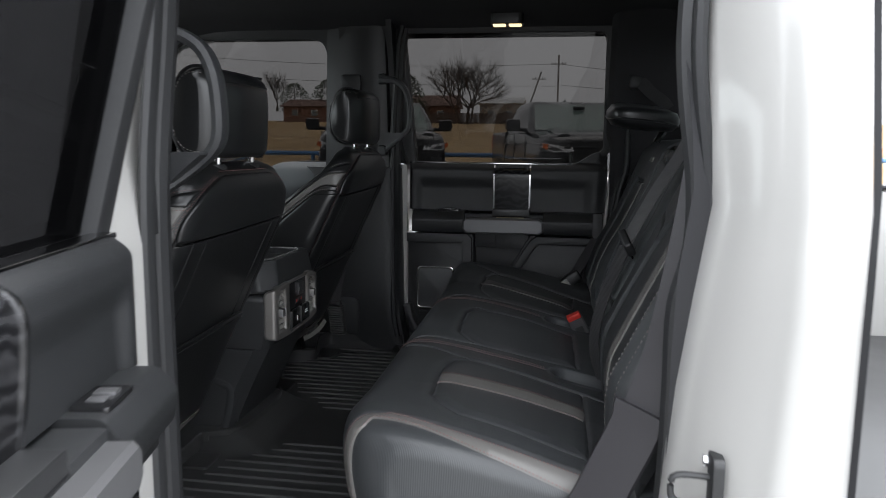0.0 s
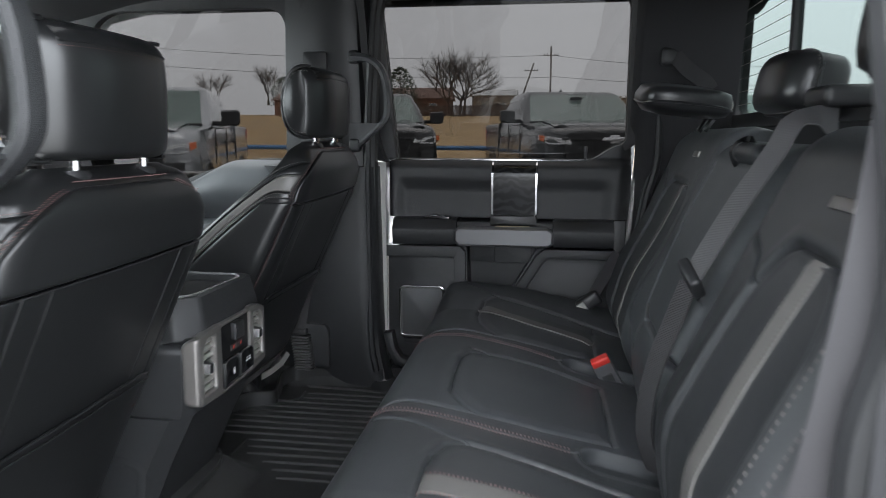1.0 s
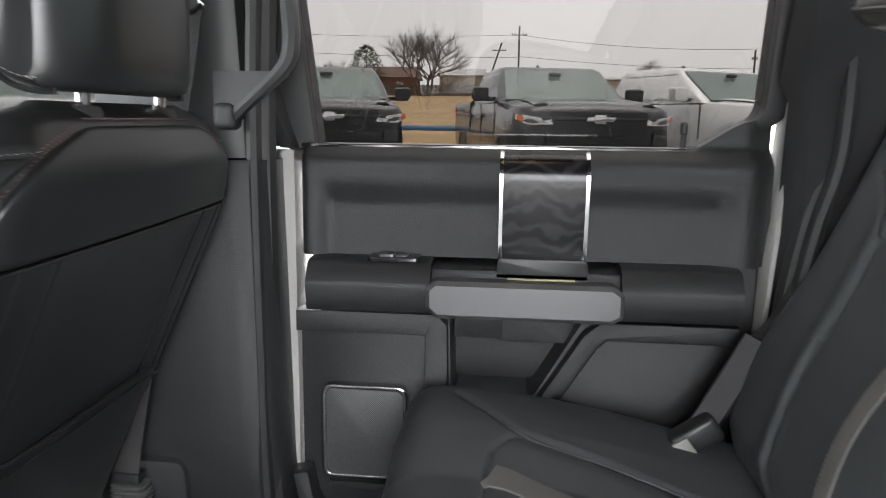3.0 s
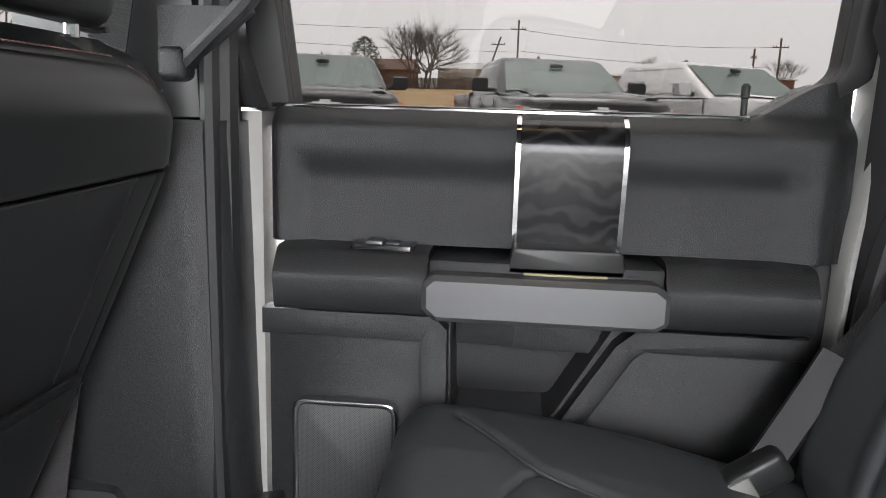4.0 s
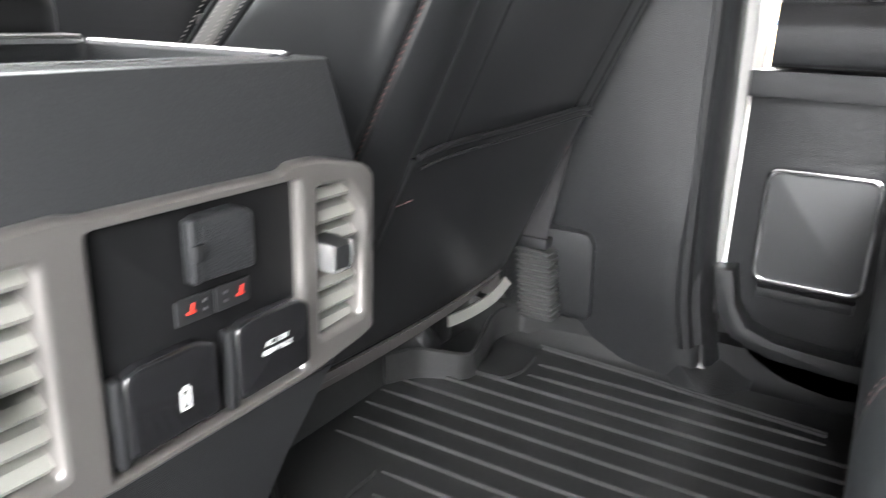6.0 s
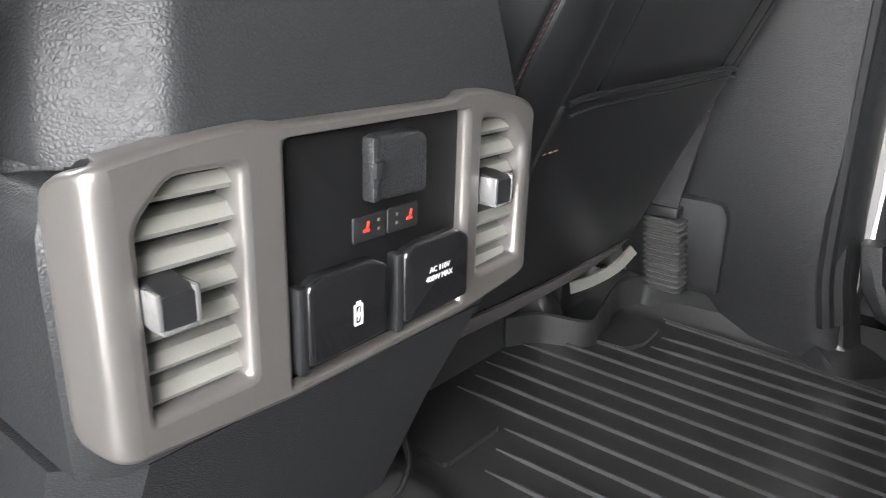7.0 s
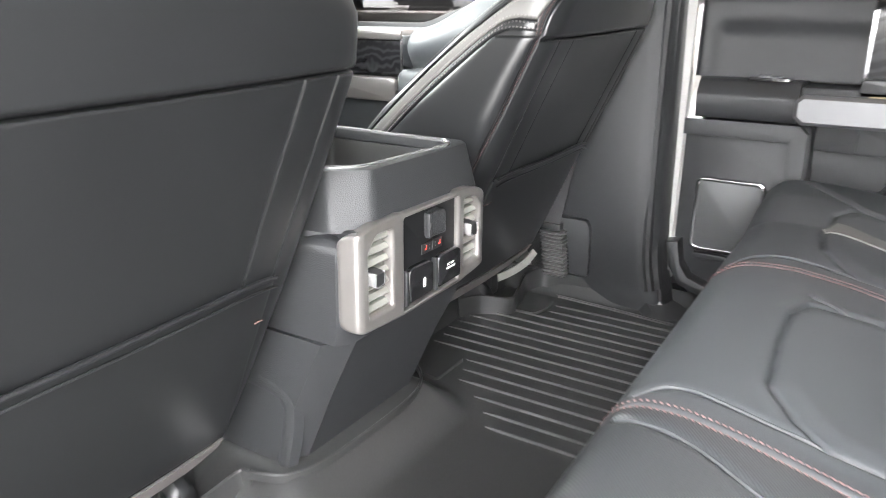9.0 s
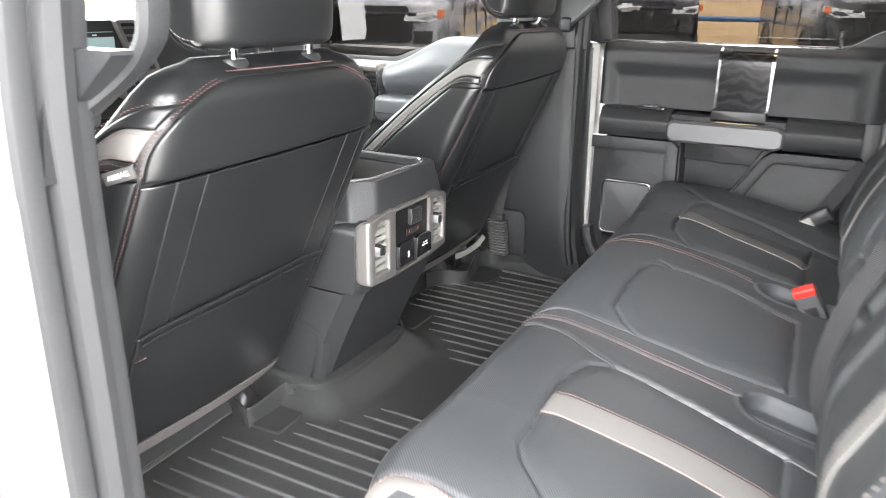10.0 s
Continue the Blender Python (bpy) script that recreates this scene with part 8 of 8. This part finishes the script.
def bare_tree(base, height, spread, seed, label, stems=2):
    rnd = random.Random(seed)
    limbs, twigs = [], []

    def grow(p, d, length, r, depth):
        q = p
        n = 3
        for i in range(n):
            d = (d + Vector((rnd.uniform(-1, 1), rnd.uniform(-1, 1), rnd.uniform(-0.3, 0.5))) * 0.25).normalized()
            e = q + d * length / n
            r2 = r * (1 - 0.28 * (i + 1) / n)
            (limbs if depth < 2 else twigs).append((q, e, r * (1 - 0.28 * i / n), r2))
            q = e
            if depth < 4 and i > 0 and depth > 0:
                side = (d + Vector((rnd.uniform(-1, 1), rnd.uniform(-1, 1), rnd.uniform(-0.1, 0.7))) * 0.8).normalized()
                grow(q, side, length * rnd.uniform(0.45, 0.7), r2 * 0.55, depth + 1)
        if depth < 4:
            for _ in range(3):
                side = (d + Vector((rnd.uniform(-1, 1) * spread, rnd.uniform(-1, 1) * spread, rnd.uniform(-0.2, 0.8))) * 0.75).normalized()
                grow(q, side, length * rnd.uniform(0.72, 0.95), r * 0.62, depth + 1)
    for k in range(stems):
        tip = (k - (stems - 1) / 2) * 0.9 / stems
        grow(base + Vector((k * 0.25, 0, -0.2)), Vector((tip + rnd.uniform(-0.12, 0.12), rnd.uniform(-0.2, 0.2), 1)).normalized(), height * 0.27, height * 0.018, 0)
    t = thing("bare_tree", label, "tree", tuple(base), group="bare trees")
    part("trunk", branch_mesh(limbs), BARK, t)
    part("crown", branch_mesh(twigs), BARK, t, "leafless twigs", "stuff")
    return t


bare_tree(far_at(-10.15, 3.4, 122), 12.6, 1.7, 4, "broad leafless tree in front of a brick house", 4)
bare_tree(far_at(-54.5, 6.0, 122), 17.0, 1.1, 9, "tall leafless tree by a brown-roofed building", 2)
bare_tree(far_at(-19.5, 3.6, 140), 7.3, 1.2, 12, "small leafless tree by the field", 2)
bare_tree(far_at(12.0, 4.2, 135), 6.0, 1.2, 15, "small reddish leafless tree by a low building", 2)
bare_tree(far_at(-30.0, 5.0, 145), 8.0, 1.2, 17, "leafless tree far across the field", 2)
bare_tree(far_at(-36.0, 4.6, 145), 8.0, 1.2, 19, "leafless tree far across the field", 2)
bare_tree(far_at(24.0, 4.2, 150), 7.0, 1.2, 21, "leafless tree far across the field", 2)
for k in range(6):
    bare_tree(far_at(34.0 + 9 * k, 2.4, 150 + 5 * (k % 3)), 7.5, 1.2, 31 + k, "leafless tree far beyond the lot", 2)


def conifer(base, height, width, seed, label):
    rnd = random.Random(seed)
    t = thing("conifer", label, "tree", tuple(base), group="conifers")
    part("trunk", branch_mesh([(base, base + Vector((0, 0, height * 0.9)), height * 0.03, height * 0.008)]), BARK, t)
    verts, faces = [], []
    for i in range(900):
        h = rnd.random() ** 0.8
        r = width * 0.5 * math.sqrt(max(0, 1 - h ** 2.2)) * (0.3 + 0.7 * rnd.random() ** 0.5)
        a = rnd.uniform(0, 6.283)
        c = base + Vector((r * math.cos(a), r * math.sin(a), height * (0.18 + 0.82 * h) - 0.25 * r + rnd.uniform(-0.2, 0.2)))
        s = height * rnd.uniform(0.025, 0.05)
        k = len(verts)
        out = Vector((math.cos(a), math.sin(a), rnd.uniform(-0.1, 0.5))).normalized()
        sd = out.cross(Vector((0, 0, 1))).normalized()
        verts += [c - sd * s * 0.5, c + sd * s * 0.5, c + out * s * 1.4 + Vector((0, 0, s * 0.2)), c + Vector((0, 0, s * 0.6))]
        faces += [(k, k + 1, k + 2), (k + 1, k + 3, k + 2), (k + 3, k, k + 2), (k, k + 3, k + 1)]
    part("crown", raw("crown", verts, faces, 0, False), NEEDLES, t, "dark green needle clumps", "stuff")


conifer(far_at(-15.9, 4.2, 128), 7.4, 6.6, 3, "dark green spreading conifer behind the brick house")
conifer(far_at(-24.5, 4.6, 140), 6.5, 7.0, 5, "round dark green conifer across the field")
conifer(far_at(-28.0, 4.6, 142), 6.0, 7.0, 6, "round dark green conifer across the field")

# utility poles with cross-arms and sagging wires
POLE = material("weathered_pole_wood", (0.12, 0.095, 0.08), 0.85, vary=0.25, grain=4, bump=0.2)
WIRE = material("dark_wire", (0.05, 0.05, 0.05), 0.6, bump=0.0)


def pole(x, ztop, zbase, y, lean_x=0.0, arm=1.25):
    b, tp = far_at(x + lean_x, zbase, y), far_at(x, ztop, y)
    p = thing("utility_pole", "dark wooden utility pole with a cross-arm", "utility pole", tuple(b), group="utility poles")
    part("shaft", tube([b, tp], 0.16, 8), POLE, p)
    d = (tp - b).normalized()
    c = tp - d * 1.4
    part("cross_arm", box((c.x - arm, c.y - 0.08, c.z - 0.1), (c.x + arm, c.y + 0.08, c.z + 0.06), 0.01), POLE, p)
    for k in (-0.9, -0.5, 0.5, 0.9):
        part("insulator", tube([(c.x + k * arm, c.y, c.z + 0.06), (c.x + k * arm, c.y, c.z + 0.3)], 0.06, 6), WIRE, p)
    return tp, c


p1 = pole(-0.87, 10.4, 3.7, 126)
p2 = pole(-2.53, 8.83, 3.7, 140, -1.7)
p3 = pole(-45.9, 12.1, 5.0, 120)
p4 = pole(23.5, 9.2, 3.3, 128)
p5 = pole(21.2, 8.2, 3.3, 130, 0, 0.5)
wires = thing("overhead_wires", "thin dark overhead wires between the poles", "wires", (0, 126, 12))
for a, b, sag in ((p3[1], p1[1], 1.2), (p1[1], p4[1], 1.0), (p3[1] - Vector((0, 0, 3)), p1[1] - Vector((0, 0, 3.6)), 0.8), (p1[1] - Vector((0, 0, 3.4)), p4[1] - Vector((0, 0, 3.2)), 0.6)):
    part("wire", tube([a.lerp(b, k / 20) - Vector((0, 0, sag * 4 * (k / 20) * (1 - k / 20))) for k in range(21)], 0.035, 5), WIRE, wires)

# houses and sheds
BRICK = material("red_brown_brick", (0.22, 0.12, 0.085), 0.85, vary=0.25, grain=8, bump=0.1, blotch=1.5)
TAN = material("tan_siding", (0.36, 0.32, 0.27), 0.8, vary=0.1, grain=4, bump=0.1, blotch=1)
ROOF = material("brown_shingle_roof", (0.16, 0.10, 0.08), 0.9, vary=0.3, grain=5, bump=0.3, blotch=1)
METAL_ROOF = material("pale_metal_roof", (0.45, 0.45, 0.44), 0.6, vary=0.08, grain=2, bump=0.05)
FENCE = material("grey_brown_fence_wood", (0.12, 0.09, 0.075), 0.85, vary=0.35, grain=3, bump=0.2, blotch=1.2)


def house(x, y, w, d, h, rise, wall, roof, label, windows=3, door=True):
    z = gz(y) - 0.2
    t = thing("house", label, "house", (x, y, z), group="far houses")
    part("wall", box((x - w / 2, y - d / 2, z), (x + w / 2, y + d / 2, z + h)), wall, t)
    e = 0.45
    r = [[(xx, y - d / 2 - e, z + h), (xx, y - d / 2 - e, z + h + 0.12), (xx, y, z + h + rise), (xx, y + d / 2 + e, z + h + 0.12), (xx, y + d / 2 + e, z + h)] for xx in (x - w / 2 - e, x + w / 2 + e)]
    part("roof", loft(r, smooth=20), roof, t)
    for k in range(windows):
        xx = x - w / 2 + w * (k + 0.6) / (windows + 0.2)
        wi = part("window", box((xx - 0.6, y - d / 2 - 0.06, z + 1.1), (xx + 0.6, y - d / 2 + 0.02, z + 2.2)), MARKING, t)
        part("pane", box((xx - 0.52, y - d / 2 - 0.09, z + 1.18), (xx + 0.52, y - d / 2 - 0.05, z + 2.12)), SIDEGLASS, wi)
    if door:
        part("door", box((x + w * 0.06, y - d / 2 - 0.06, z), (x + w * 0.06 + 1.0, y - d / 2 + 0.02, z + 2.05)), FENCE, t)
    return t


def hx(x75, y):
    return -0.15 + (x75 + 0.15) * (y - 0.9) / 74.1


house(hx(-14.2, 134), 134, 12, 9, 2.9, 2.2, BRICK, ROOF, "low red-brown brick house with a shingle roof")
house(hx(-6.3, 138), 138, 7.5, 8, 3.4, 1.4, TAN, METAL_ROOF, "tan gabled house with a pale roof", 2)
house(hx(9.5, 150), 150, 14, 10, 2.9, 0.8, TAN, METAL_ROOF, "long low tan building with a pale roof", 4)
house(hx(20.0, 155), 155, 18, 10, 3.0, 0.9, BRICK, METAL_ROOF, "long low building with a pale roof", 4)
house(hx(-54.0, 128), 128, 17, 10, 3.0, 4.2, BRICK, ROOF, "large building with a steep brown shingle roof", 4)
house(hx(-46.5, 140), 140, 12, 9, 3.2, 2.6, BRICK, ROOF, "brick house with a brown roof", 3)
house(hx(-24.0, 138), 138, 16, 9, 2.8, 1.6, BRICK, ROOF, "low brick house with a brown roof", 4)
house(hx(48.0, 140), 140, 20, 10, 3.2, 1.6, TAN, METAL_ROOF, "pale low building beyond the lot", 4)
fence = thing("plank_fence", "weathered grey-brown plank fence along the field", "fence", (hx(-11, 125), 125, gz(125)))
rnd = random.Random(5)
for k in range(90):
    x = hx(-15.0, 125) + k * 0.2
    h = 1.75 + rnd.uniform(-0.06, 0.06)
    part("plank", box((x, 125, gz(125) - 0.1), (x + 0.17, 125.03, gz(125) + h)), FENCE, fence)
